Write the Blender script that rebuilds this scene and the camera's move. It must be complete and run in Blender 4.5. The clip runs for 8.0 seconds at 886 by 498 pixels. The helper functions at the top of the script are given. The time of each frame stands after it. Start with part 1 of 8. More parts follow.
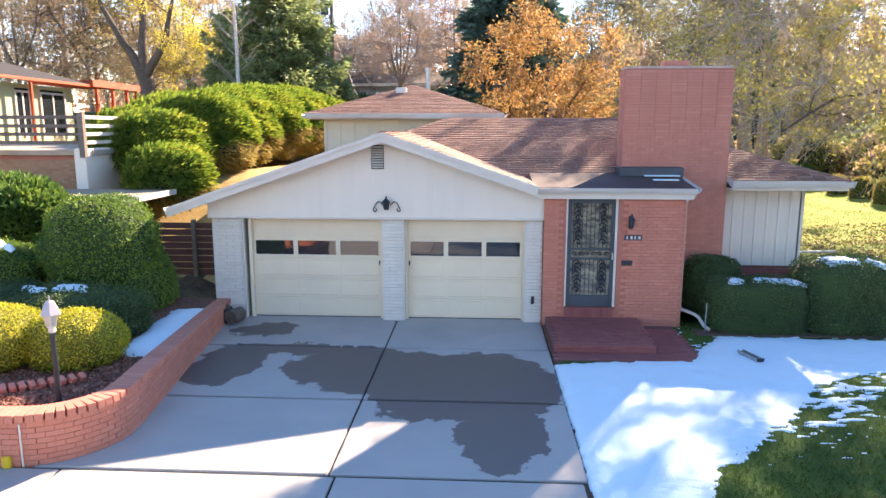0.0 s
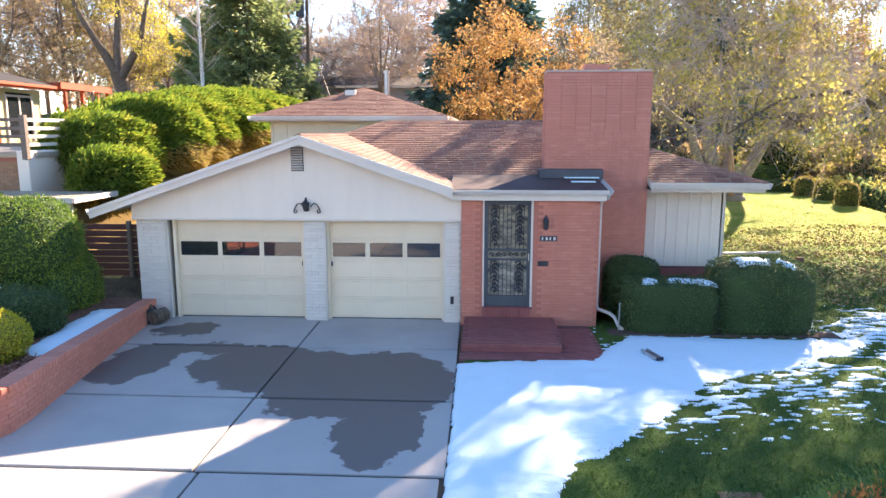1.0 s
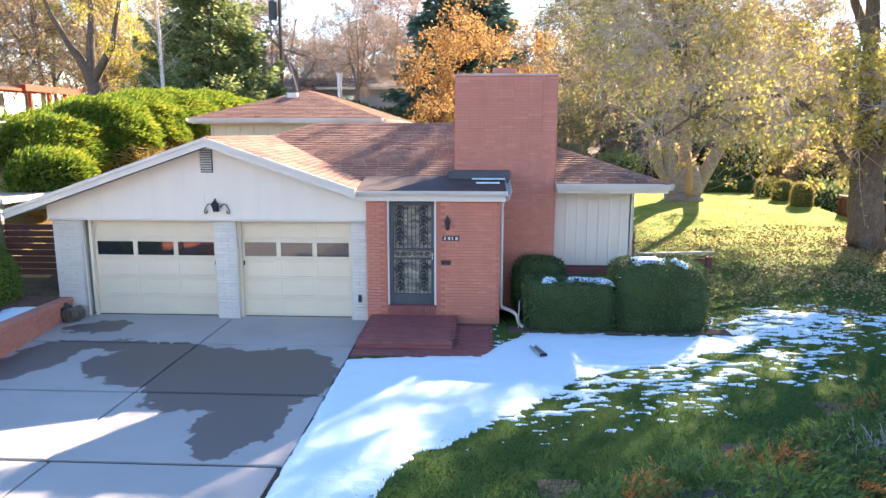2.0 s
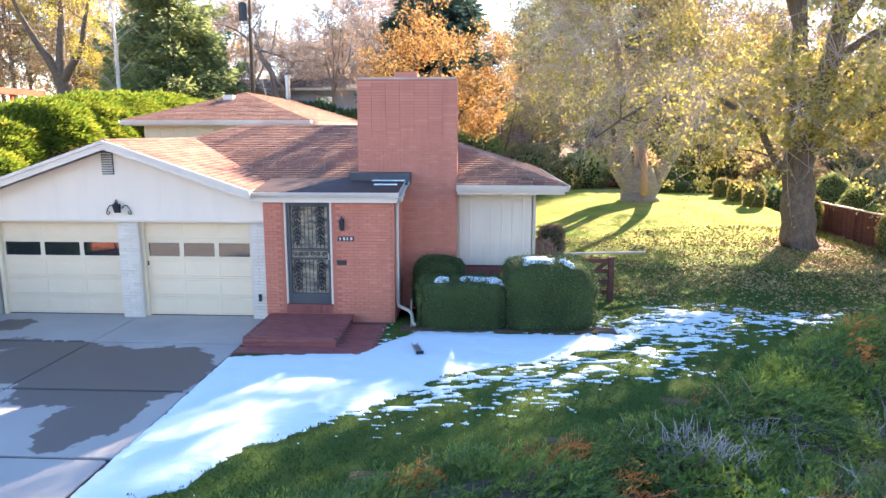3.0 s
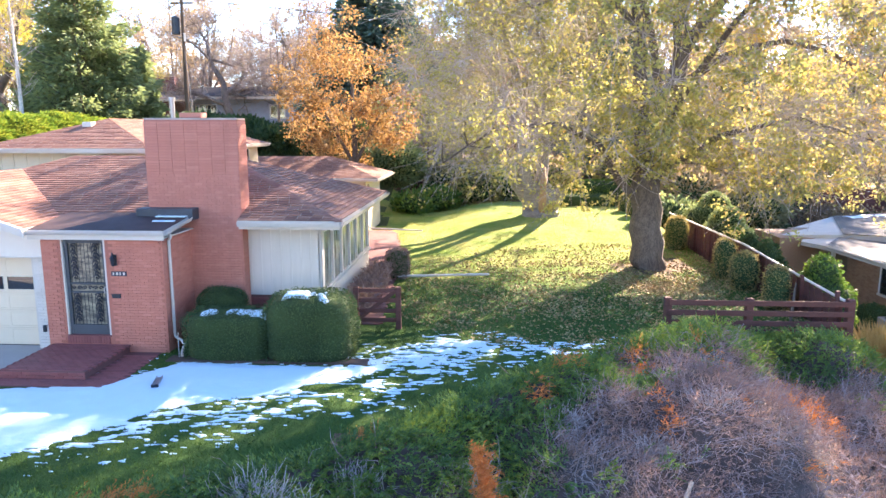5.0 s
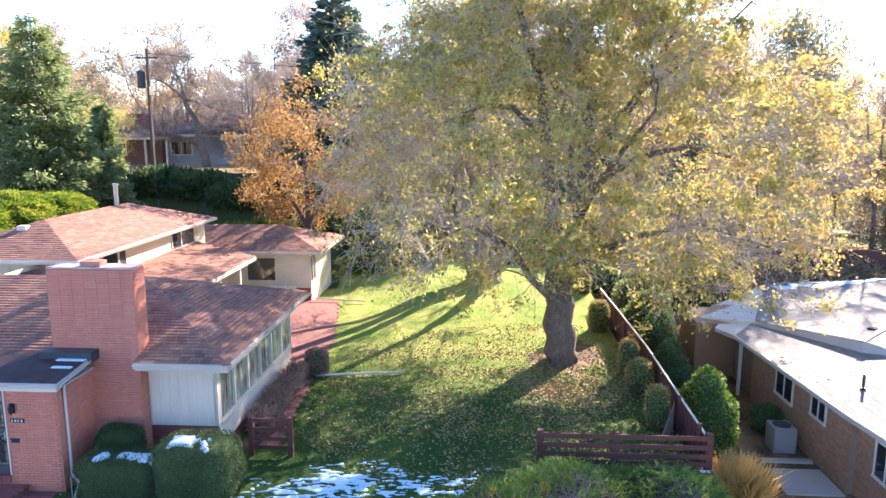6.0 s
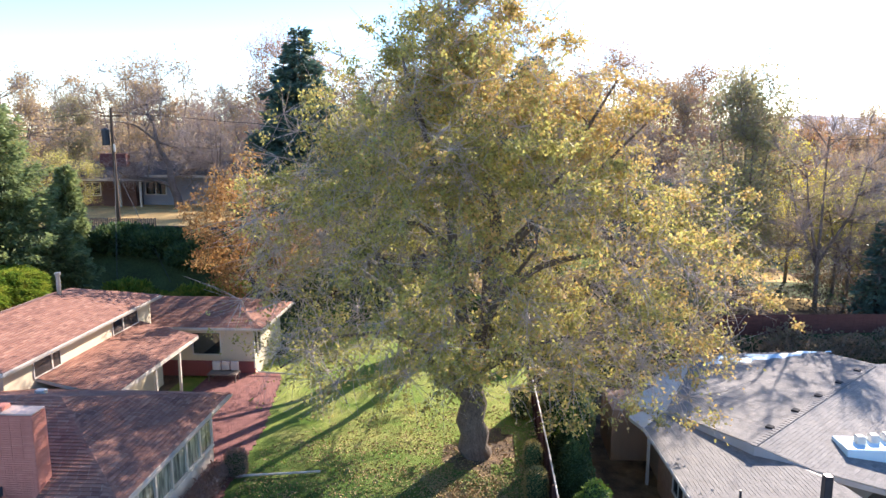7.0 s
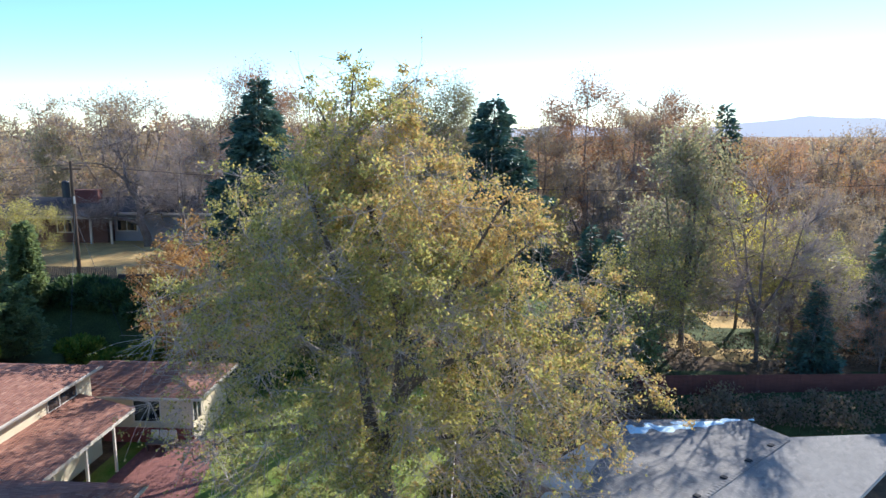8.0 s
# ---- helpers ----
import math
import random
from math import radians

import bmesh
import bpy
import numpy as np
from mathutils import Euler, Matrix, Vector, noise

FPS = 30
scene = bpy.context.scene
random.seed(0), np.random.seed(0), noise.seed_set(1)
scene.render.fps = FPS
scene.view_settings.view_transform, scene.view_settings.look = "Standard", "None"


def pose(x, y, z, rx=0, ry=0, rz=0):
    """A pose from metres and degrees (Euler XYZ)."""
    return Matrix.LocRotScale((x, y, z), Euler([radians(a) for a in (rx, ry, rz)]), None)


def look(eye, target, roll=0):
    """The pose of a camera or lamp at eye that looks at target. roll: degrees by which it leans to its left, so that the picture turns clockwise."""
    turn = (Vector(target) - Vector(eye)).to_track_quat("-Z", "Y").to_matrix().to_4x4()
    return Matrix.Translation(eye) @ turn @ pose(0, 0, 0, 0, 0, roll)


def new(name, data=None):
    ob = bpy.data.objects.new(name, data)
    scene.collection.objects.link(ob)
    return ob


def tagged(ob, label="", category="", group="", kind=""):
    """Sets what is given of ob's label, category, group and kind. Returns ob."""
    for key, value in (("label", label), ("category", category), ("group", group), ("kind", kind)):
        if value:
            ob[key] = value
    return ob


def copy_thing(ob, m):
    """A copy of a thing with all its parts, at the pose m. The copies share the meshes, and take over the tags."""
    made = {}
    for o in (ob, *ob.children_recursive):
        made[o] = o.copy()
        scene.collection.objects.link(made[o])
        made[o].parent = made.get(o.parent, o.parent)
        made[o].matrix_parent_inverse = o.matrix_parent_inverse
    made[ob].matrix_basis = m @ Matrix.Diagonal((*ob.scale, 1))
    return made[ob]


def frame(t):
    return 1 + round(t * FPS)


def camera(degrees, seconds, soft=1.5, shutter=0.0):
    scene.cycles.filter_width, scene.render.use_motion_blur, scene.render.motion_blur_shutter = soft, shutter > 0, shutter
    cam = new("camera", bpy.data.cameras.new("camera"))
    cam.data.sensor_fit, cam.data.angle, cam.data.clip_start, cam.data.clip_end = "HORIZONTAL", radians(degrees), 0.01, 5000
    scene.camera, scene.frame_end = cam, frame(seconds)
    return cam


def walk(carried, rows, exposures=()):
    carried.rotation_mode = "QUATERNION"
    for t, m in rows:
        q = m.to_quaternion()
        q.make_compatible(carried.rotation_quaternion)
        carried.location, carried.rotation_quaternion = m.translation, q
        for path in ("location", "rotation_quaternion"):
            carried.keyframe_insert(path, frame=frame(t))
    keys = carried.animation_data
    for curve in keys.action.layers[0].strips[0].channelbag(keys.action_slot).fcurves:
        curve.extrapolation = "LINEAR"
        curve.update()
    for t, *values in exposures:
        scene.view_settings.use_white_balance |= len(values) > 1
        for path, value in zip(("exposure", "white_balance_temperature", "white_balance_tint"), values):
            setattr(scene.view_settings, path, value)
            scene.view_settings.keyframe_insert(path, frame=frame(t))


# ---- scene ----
cam = camera(66.0, 8.0)
# seconds, eye x y z, yaw, pitch, roll
ROWS = [
    (0.0, 0.560, -1.104, 4.071, 3.28, -9.90, -0.01),
    (0.5, 1.308, -1.191, 4.071, 3.15, -9.78, -0.01),
    (1.0, 2.241, -1.210, 4.092, 3.13, -9.77, -0.01),
    (1.5, 3.210, -1.324, 4.102, 3.08, -9.69, -0.01),
    (3.0, 6.581, -1.655, 4.181, 3.08, -9.69, 0.01),
    (3.5, 7.769, -1.706, 4.200, 3.09, -9.68, 0.01),
    (4.0, 9.145, -1.817, 4.226, 3.18, -9.73, 0.03),
    (4.5, 10.526, -1.930, 4.338, 3.25, -9.78, 0.02),
    (4.7, 11.100, -1.960, 4.505, 3.24, -9.77, 0.01),
    (5.8, 14.479, -2.292, 8.106, 3.21, -9.72, -0.00),
    (6.0, 15.094, -2.391, 8.922, 3.20, -9.67, -0.00),
    (6.5, 16.659, -2.594, 10.964, 3.17, -9.57, 0.03),
    (7.0, 18.519, -2.764, 13.166, 3.23, -9.57, 0.01),
    (7.5, 20.338, -2.817, 15.211, 3.29, -9.61, -0.03),
    (8.0, 22.405, -2.978, 17.375, 3.33, -9.59, -0.06),
]
walk(cam, [(t, pose(x, y, z, 90 + pitch, roll, yaw)) for t, x, y, z, yaw, pitch, roll in ROWS],
     [(0.0, 2.1, 8700, 23), (1.5, 2.22, 8700, 23), (3.5, 2.53, 8700, 24), (4.5, 2.64, 8300, 24), (6.0, 2.2, 7300, 23), (6.5, 1.93, 7200, 22), (7.0, 1.44, 7000, 19), (7.5, 1.18, 6650, 15), (8.0, 0.88, 6200, 10)])

# ---- world, sun ----
SUN = Vector((0.94, 1.65, 1.0)).normalized()
world = bpy.data.worlds.new("world")
scene.world = world
world.use_nodes = True
wt = world.node_tree
sky = wt.nodes.new("ShaderNodeTexSky")
sky.sky_type = "NISHITA"
sky.sun_disc = False
sky.sun_elevation = math.asin(SUN.z)
sky.sun_rotation = math.atan2(SUN.x, SUN.y)
sky.air_density, sky.dust_density, sky.ozone_density = 1.0, 0.1, 3.0
sky.altitude = 1600
clear = wt.nodes.new("ShaderNodeHueSaturation")
clear.inputs["Saturation"].default_value = 1.16
wt.links.new(sky.outputs[0], clear.inputs["Color"])
wt.links.new(clear.outputs[0], wt.nodes["Background"].inputs[0])
wt.nodes["Background"].inputs[1].default_value = 0.141
lamp = bpy.data.lights.new("sun", "SUN")
lamp.energy, lamp.angle, lamp.color = 5.0, radians(0.55), (1.0, 0.93, 0.83)
sun = new("sun", lamp)
sun.matrix_world = look(SUN * 60, (0, 0, 0))

# ---- mesh building ----
class MB:
    """Collects vertices and faces of one mesh."""
    def __init__(self):
        self.v, self.f = [], []

    def add(self, verts, faces):
        n = len(self.v)
        self.v += [tuple(p) for p in verts]
        self.f += [tuple(n + i for i in q) for q in faces]
        return self

    def box(self, x0, y0, z0, x1, y1, z1, b=0.0, m=None):
        """A box, its long edges chamfered by b."""
        if b <= 0:
            vs = [(x, y, z) for z in (z0, z1) for y in (y0, y1) for x in (x0, x1)]
            fs = [(0, 2, 3, 1), (4, 5, 7, 6), (0, 1, 5, 4), (2, 6, 7, 3), (0, 4, 6, 2), (1, 3, 7, 5)]
        else:
            c, h = ((x0 + x1) / 2, (y0 + y1) / 2, (z0 + z1) / 2), ((x1 - x0) / 2, (y1 - y0) / 2, (z1 - z0) / 2)
            b = min(b, 0.45 * min(h))
            vs, key = [], {}
            for sx in (-1, 1):
                for sy in (-1, 1):
                    for sz in (-1, 1):
                        for a in range(3):
                            p = [sx * (h[0] - b), sy * (h[1] - b), sz * (h[2] - b)]
                            p[a] = (sx, sy, sz)[a] * h[a]
                            key[sx, sy, sz, a] = len(vs)
                            vs.append(tuple(c[i] + p[i] for i in range(3)))
            fs = []
            for a in range(3):
                o = [i for i in range(3) if i != a]
                for s in (-1, 1):
                    q = []
                    for d0, d1 in ((-1, -1), (1, -1), (1, 1), (-1, 1)):
                        k = [0, 0, 0]
                        k[a], k[o[0]], k[o[1]] = s, d0, d1
                        q.append(key[k[0], k[1], k[2], a])
                    fs.append(tuple(q if (s > 0) == (a != 1) else q[::-1]))
            for a in range(3):
                o = [i for i in range(3) if i != a]
                for d0 in (-1, 1):
                    for d1 in (-1, 1):
                        k0, k1 = [0, 0, 0], [0, 0, 0]
                        k0[a], k1[a] = -1, 1
                        for k in (k0, k1):
                            k[o[0]], k[o[1]] = d0, d1
                        q = [key[(*k0, o[0])], key[(*k1, o[0])], key[(*k1, o[1])], key[(*k0, o[1])]]
                        fs.append(tuple(q))
            for sx in (-1, 1):
                for sy in (-1, 1):
                    for sz in (-1, 1):
                        fs.append(tuple(key[sx, sy, sz, a] for a in range(3)))
        if m is not None:
            vs = [tuple(m @ Vector(p)) for p in vs]
        return self.add(vs, fs)

    def tube(self, pts, radii, n=8, caps=True):
        """A tapered tube along points."""
        pts = [Vector(p) for p in pts]
        if not isinstance(radii, (list, tuple)):
            radii = [radii] * len(pts)
        rings, ref = [], None
        for i, p in enumerate(pts):
            d = (pts[min(i + 1, len(pts) - 1)] - pts[max(i - 1, 0)])
            d = d.normalized() if d.length > 1e-9 else Vector((0, 0, 1))
            if ref is None:
                ref = Vector((1, 0, 0)) if abs(d.x) < 0.8 else Vector((0, 1, 0))
            a = (ref - d * ref.dot(d)).normalized()
            ref = a
            b = d.cross(a)
            rings.append([p + (a * math.cos(t) + b * math.sin(t)) * radii[i] for t in (2 * math.pi * k / n for k in range(n))])
        vs = [q for r in rings for q in r]
        fs = [(i * n + k, i * n + (k + 1) % n, (i + 1) * n + (k + 1) % n, (i + 1) * n + k) for i in range(len(pts) - 1) for k in range(n)]
        if caps:
            fs += [tuple(range(n))[::-1], tuple(range((len(pts) - 1) * n, len(pts) * n))]
        return self.add(vs, fs)

    def prism(self, poly, low, high):
        """An upright prism over a plan polygon."""
        n = len(poly)
        vs = [(x, y, low) for x, y in poly] + [(x, y, high) for x, y in poly]
        return self.add(vs, [tuple(range(n))[::-1], tuple(range(n, 2 * n))] + [(i, (i + 1) % n, n + (i + 1) % n, n + i) for i in range(n)])

    def slab(self, poly, thick):
        """A plate under a flat 3D polygon, thick metres straight down."""
        n = len(poly)
        vs = [tuple(p) for p in poly] + [(p[0], p[1], p[2] - thick) for p in poly]
        return self.add(vs, [tuple(range(n)), tuple(range(n, 2 * n))[::-1]] + [(i, n + i, n + (i + 1) % n, (i + 1) % n) for i in range(n)])

    def lathe(self, rows, x, y, z, n=16):
        """Rings (radius, height) turned about a vertical axis."""
        vs = [(x + r * math.cos(2 * math.pi * k / n), y + r * math.sin(2 * math.pi * k / n), z + h) for r, h in rows for k in range(n)]
        fs = [(i * n + k, i * n + (k + 1) % n, (i + 1) * n + (k + 1) % n, (i + 1) * n + k) for i in range(len(rows) - 1) for k in range(n)]
        fs += [tuple(range(n))[::-1], tuple(range((len(rows) - 1) * n, len(rows) * n))]
        return self.add(vs, fs)

    def mesh(self, name, material, smooth=False):
        me = bpy.data.meshes.new(name)
        me.from_pydata(self.v, [], self.f)
        me.materials.append(material)
        if smooth:
            me.polygons.foreach_set("use_smooth", [True] * len(me.polygons))
        me.update()
        return me


def quads(name, corners, material, smooth=False):
    """A mesh from an array of quads, shape (n, 4, 3)."""
    n = len(corners)
    me = bpy.data.meshes.new(name)
    me.vertices.add(4 * n)
    me.vertices.foreach_set("co", np.ascontiguousarray(corners, dtype=np.float32).ravel())
    me.loops.add(4 * n)
    me.loops.foreach_set("vertex_index", np.arange(4 * n, dtype=np.int32))
    me.polygons.add(n)
    me.polygons.foreach_set("loop_start", np.arange(0, 4 * n, 4, dtype=np.int32))
    me.update(calc_edges=True)
    me.materials.append(material)
    return me


def thing(name, label, category, at=(0, 0, 0), group="", kind=""):
    ob = new(name)
    ob.empty_display_size = 0.2
    ob.location = at
    return tagged(ob, label, category, group, kind)


def part(name, data, material=None, parent=None, label="", smooth=False):
    """One mesh object under a thing or part; built in world coordinates."""
    me = data.mesh(name, material, smooth) if isinstance(data, MB) else data
    ob = new(name, me)
    hang(ob, parent)
    return tagged(ob, label)


def hang(ob, parent):
    """Makes ob, which stands in world coordinates, a child."""
    if parent is not None:
        ob.parent = parent
        ob.matrix_parent_inverse = Matrix.Translation(-Vector(parent.location)) if parent.type == "EMPTY" else Matrix()
    return ob


def solid(name, mb, material, label="", category="", kind="", group="", smooth=False):
    return tagged(new(name, mb.mesh(name, material, smooth)), label, category, group, kind)


def smooth01(a, b, v):
    t = np.clip((np.asarray(v, float) - a) / (b - a), 0, 1)
    return t * t * (3 - 2 * t)


_rng = np.random.default_rng(5)
_grid = _rng.random((64, 64))


def wave(x, y, s=1.0, seed=0):
    """Smooth value noise in 0..1 over the plan."""
    x, y = np.asarray(x, float) / s + 17.3 * seed + 1000, np.asarray(y, float) / s + 9.1 * seed + 1000
    i, j = np.floor(x).astype(int), np.floor(y).astype(int)
    u, v = x - i, y - j
    u, v = u * u * (3 - 2 * u), v * v * (3 - 2 * v)
    g = lambda a, b: _grid[a % 64, b % 64]
    return (g(i, j) * (1 - u) + g(i + 1, j) * u) * (1 - v) + (g(i, j + 1) * (1 - u) + g(i + 1, j + 1) * u) * v


def height(x, y):
    """The lie of the land."""
    x, y = np.asarray(x, float), np.asarray(y, float)
    z = 2.6 * smooth01(15.5, 23, y) * smooth01(-4.6, -6.2, x)
    z = np.maximum(z, 5.4 * smooth01(38, 49, y) * smooth01(9, 2, x))
    z = z + 0.5 * smooth01(12, 17, y) * smooth01(-5.6, -6.6, x) * (1 - smooth01(15.5, 23, y))
    low = -1.75 + 2.4 * smooth01(31, 44, y)
    z = np.where(x > 21.0, z + (low - z) * smooth01(21.35, 21.7, x), z)
    z = z + 0.5 * smooth01(23, 36, y) * smooth01(9.0, 12.5, x) * (1 - smooth01(21.0, 21.5, x))
    z = z - 0.9 * smooth01(8, 16, x) * smooth01(10.5, 6, y) * (1 - smooth01(21.35, 21.7, x))
    z = z - 1.0 * smooth01(16.5, 19, x) * smooth01(14.9, 12.0, y) * (1 - smooth01(21.35, 21.7, x))
    return z


def bank_edge(x):
    """Where the lawn ends and the evergreen bank begins."""
    return np.interp(x, [3.5, 5.3, 7.1, 9.1, 10.1, 12.2, 14.2, 16.9], [4.7, 5.55, 6.35, 7.65, 8.65, 10.65, 12.55, 14.75])


def path_edge(y):
    """The lawn side of the brick path along the house."""
    return np.interp(y, [15.6, 17.4, 22, 26, 29, 32, 33], [9.3, 9.2, 8.95, 8.75, 8.2, 7.7, 7.4])


# ---- materials ----
def nodes(name):
    m = bpy.data.materials.new(name)
    m.use_nodes = True
    t = m.node_tree
    return m, t, t.nodes["Principled BSDF"]


def noise_at(t, scale, detail=4, rough=0.6, stretch=None):
    tex = t.nodes.new("ShaderNodeTexNoise")
    tex.inputs["Scale"].default_value, tex.inputs["Detail"].default_value, tex.inputs["Roughness"].default_value = scale, detail, rough
    pos = t.nodes.new("ShaderNodeNewGeometry")
    src = pos.outputs["Position"]
    if stretch:
        mp = t.nodes.new("ShaderNodeMapping")
        mp.inputs["Scale"].default_value = stretch
        t.links.new(src, mp.inputs["Vector"])
        src = mp.outputs["Vector"]
    t.links.new(src, tex.inputs["Vector"])
    return tex.outputs["Fac"]


def ramp(t, fac, stops):
    r = t.nodes.new("ShaderNodeValToRGB")
    el = r.color_ramp.elements
    while len(el) < len(stops):
        el.new(0.5)
    for e, (p, c) in zip(el, stops):
        e.position, e.color = p, (*c, 1) if len(c) == 3 else c
    t.links.new(fac, r.inputs["Fac"])
    return r.outputs["Color"]


def blend(t, fac, a, b, mode="MIX"):
    n = t.nodes.new("ShaderNodeMix")
    n.data_type, n.blend_type = "RGBA", mode
    for sock, v in ((n.inputs[0], fac), (n.inputs[6], a), (n.inputs[7], b)):
        if isinstance(v, (int, float)):
            sock.default_value = v
        elif isinstance(v, tuple):
            sock.default_value = (*v, 1)
        else:
            t.links.new(v, sock)
    return n.outputs[2]


def math_node(t, op, a, b=None, c=None):
    n = t.nodes.new("ShaderNodeMath")
    n.operation = op
    for sock, v in zip(n.inputs, (a, b, c)):
        if v is None:
            continue
        if isinstance(v, (int, float)):
            sock.default_value = v
        else:
            t.links.new(v, sock)
    return n.outputs[0]


def bump(t, bsdf, fac, strength, dist):
    b = t.nodes.new("ShaderNodeBump")
    b.inputs["Strength"].default_value, b.inputs["Distance"].default_value = strength, dist
    t.links.new(fac, b.inputs["Height"])
    t.links.new(b.outputs["Normal"], bsdf.inputs["Normal"])


def piece_random(t):
    """A random value for each piece, whether an object or an island of a mesh."""
    o, g = t.nodes.new("ShaderNodeObjectInfo"), t.nodes.new("ShaderNodeNewGeometry")
    return math_node(t, "FRACT", math_node(t, "ADD", o.outputs["Random"], g.outputs["Random Per Island"]))


def plain(name, colour, rough=0.6, metal=0.0, big=0.15, grain=0.1, scale=1.5, fine=60.0, relief=0.15, dist=0.004, stretch=None, dirt=None):
    """A surface with broad stains and fine grain."""
    m, t, p = nodes(name)
    dark = tuple(v * (1 - big) for v in (dirt or colour))
    c = blend(t, ramp(t, noise_at(t, scale, 5, 0.65, stretch), [(0.35, (0, 0, 0)), (0.7, (1, 1, 1))]), dark, colour)
    f = noise_at(t, fine, 3, 0.6, stretch)
    c = blend(t, grain, c, ramp(t, f, [(0.3, (0, 0, 0)), (0.7, (1, 1, 1))]), "SOFT_LIGHT")
    t.links.new(c, p.inputs["Base Color"])
    p.inputs["Roughness"].default_value, p.inputs["Metallic"].default_value = rough, metal
    if relief:
        bump(t, p, f, relief, dist)
    return m


def brick_material(name, colours, rough=0.85, stain=0.25):
    m, t, p = nodes(name)
    c = ramp(t, piece_random(t), [(i / max(1, len(colours) - 1), k) for i, k in enumerate(colours)])
    c = blend(t, ramp(t, noise_at(t, 0.9, 5, 0.6, (3, 3, 0.5)), [(0.45, (0, 0, 0)), (0.75, (stain,) * 3)]), c, tuple(v * 0.55 for v in colours[0]))
    f = noise_at(t, 90, 3)
    c = blend(t, 0.25, c, ramp(t, f, [(0.3, (0, 0, 0)), (0.7, (1, 1, 1))]), "SOFT_LIGHT")
    t.links.new(c, p.inputs["Base Color"])
    p.inputs["Roughness"].default_value = rough
    bump(t, p, f, 0.3, 0.003)
    return m


def leaf_material(name, colours, through_light=0.45, patch=2.5, rough=0.6):
    """Leaves that let some light through; hues vary leaf by leaf and in drifts."""
    m, t, p = nodes(name)
    g = t.nodes.new("ShaderNodeNewGeometry")
    drift = noise_at(t, 1.0 / patch, 3, 0.55)
    f = math_node(t, "ADD", math_node(t, "MULTIPLY", g.outputs["Random Per Island"], 0.55), math_node(t, "MULTIPLY_ADD", drift, 1.5, -0.52))
    c = ramp(t, f, [(i / max(1, len(colours) - 1), k) for i, k in enumerate(colours)])
    t.links.new(c, p.inputs["Base Color"])
    p.inputs["Roughness"].default_value = rough
    p.inputs["Specular IOR Level"].default_value = 0.25
    tr = t.nodes.new("ShaderNodeBsdfTranslucent")
    t.links.new(blend(t, 1.0, c, (1.0, 1.0, 0.85), "MULTIPLY"), tr.inputs["Color"])
    mx = t.nodes.new("ShaderNodeMixShader")
    mx.inputs[0].default_value = through_light
    t.links.new(p.outputs[0], mx.inputs[1])
    t.links.new(tr.outputs[0], mx.inputs[2])
    t.links.new(mx.outputs[0], t.nodes["Material Output"].inputs["Surface"])
    return m


def glass_material(name, tint=(0.02, 0.025, 0.03)):
    m, t, p = nodes(name)
    p.inputs["Base Color"].default_value = (*tint, 1)
    p.inputs["Roughness"].default_value = 0.03
    p.inputs["Specular IOR Level"].default_value = 0.9
    p.inputs["IOR"].default_value = 1.6
    return m


BRICK = brick_material("red_brick", [(0.56, 0.185, 0.13), (0.61, 0.215, 0.15), (0.585, 0.2, 0.14), (0.64, 0.235, 0.17)])
CHIMNEY_BRICK = brick_material("chimney_brick", [(0.56, 0.205, 0.15), (0.61, 0.23, 0.17), (0.58, 0.215, 0.16), (0.64, 0.255, 0.19)], stain=0.35)
DARK_BRICK = brick_material("maroon_brick", [(0.24, 0.065, 0.065), (0.33, 0.095, 0.09), (0.28, 0.08, 0.075)], rough=0.6)
WHITE_BRICK = brick_material("white_painted_brick", [(0.66, 0.62, 0.56), (0.74, 0.70, 0.64), (0.70, 0.66, 0.60)], stain=0.12)
TAN_BRICK = brick_material("tan_brick", [(0.36, 0.20, 0.12), (0.42, 0.25, 0.16), (0.33, 0.18, 0.11)])
MORTAR = plain("mortar", (0.52, 0.18, 0.13), 0.95, big=0.15)
MORTAR_PALE = plain("painted_mortar", (0.66, 0.62, 0.56), 0.95, big=0.15)
MORTAR_TAN = plain("tan_mortar", (0.30, 0.22, 0.16), 0.95, big=0.2)
MORTAR_DARK = plain("dark_mortar", (0.22, 0.09, 0.085), 0.95, big=0.2)
SIDING = plain("white_siding", (0.80, 0.72, 0.63), 0.7, big=0.06, grain=0.06, scale=0.8, stretch=(4, 4, 0.5))
TRIM = plain("white_trim", (0.70, 0.645, 0.58), 0.6, big=0.08)
CREAM = plain("cream_door_paint", (0.80, 0.68, 0.52), 0.6, big=0.06, grain=0.05)
CREAM_WALL = plain("cream_siding", (0.72, 0.62, 0.46), 0.7, big=0.08)
BATTEN = plain("pale_board_siding", (0.72, 0.66, 0.59), 0.7, big=0.08, stretch=(4, 4, 0.4))
GUTTER = plain("white_gutter_metal", (0.64, 0.60, 0.55), 0.4, big=0.1)
IRON = plain("dark_iron", (0.035, 0.045, 0.06), 0.45, metal=0.4, big=0.3)
FLASHING = plain("blue_grey_flashing", (0.06, 0.085, 0.11), 0.45, metal=0.3, big=0.3)
PORCH_ROOF = plain("dark_wet_roofing", (0.075, 0.04, 0.04), 0.8, big=0.4, scale=2.0, fine=150)
GLASS = glass_material("window_glass")
PALE_GLASS = plain("pale_blotched_glass", (0.52, 0.55, 0.48), 0.08, big=0.6, scale=2.2, grain=0.05, relief=0, stretch=(1, 3, 0.4), dirt=(0.12, 0.15, 0.14))
WOOD_RED = plain("red_brown_fence_wood", (0.16, 0.055, 0.045), 0.8, big=0.35, stretch=(1, 1, 6))
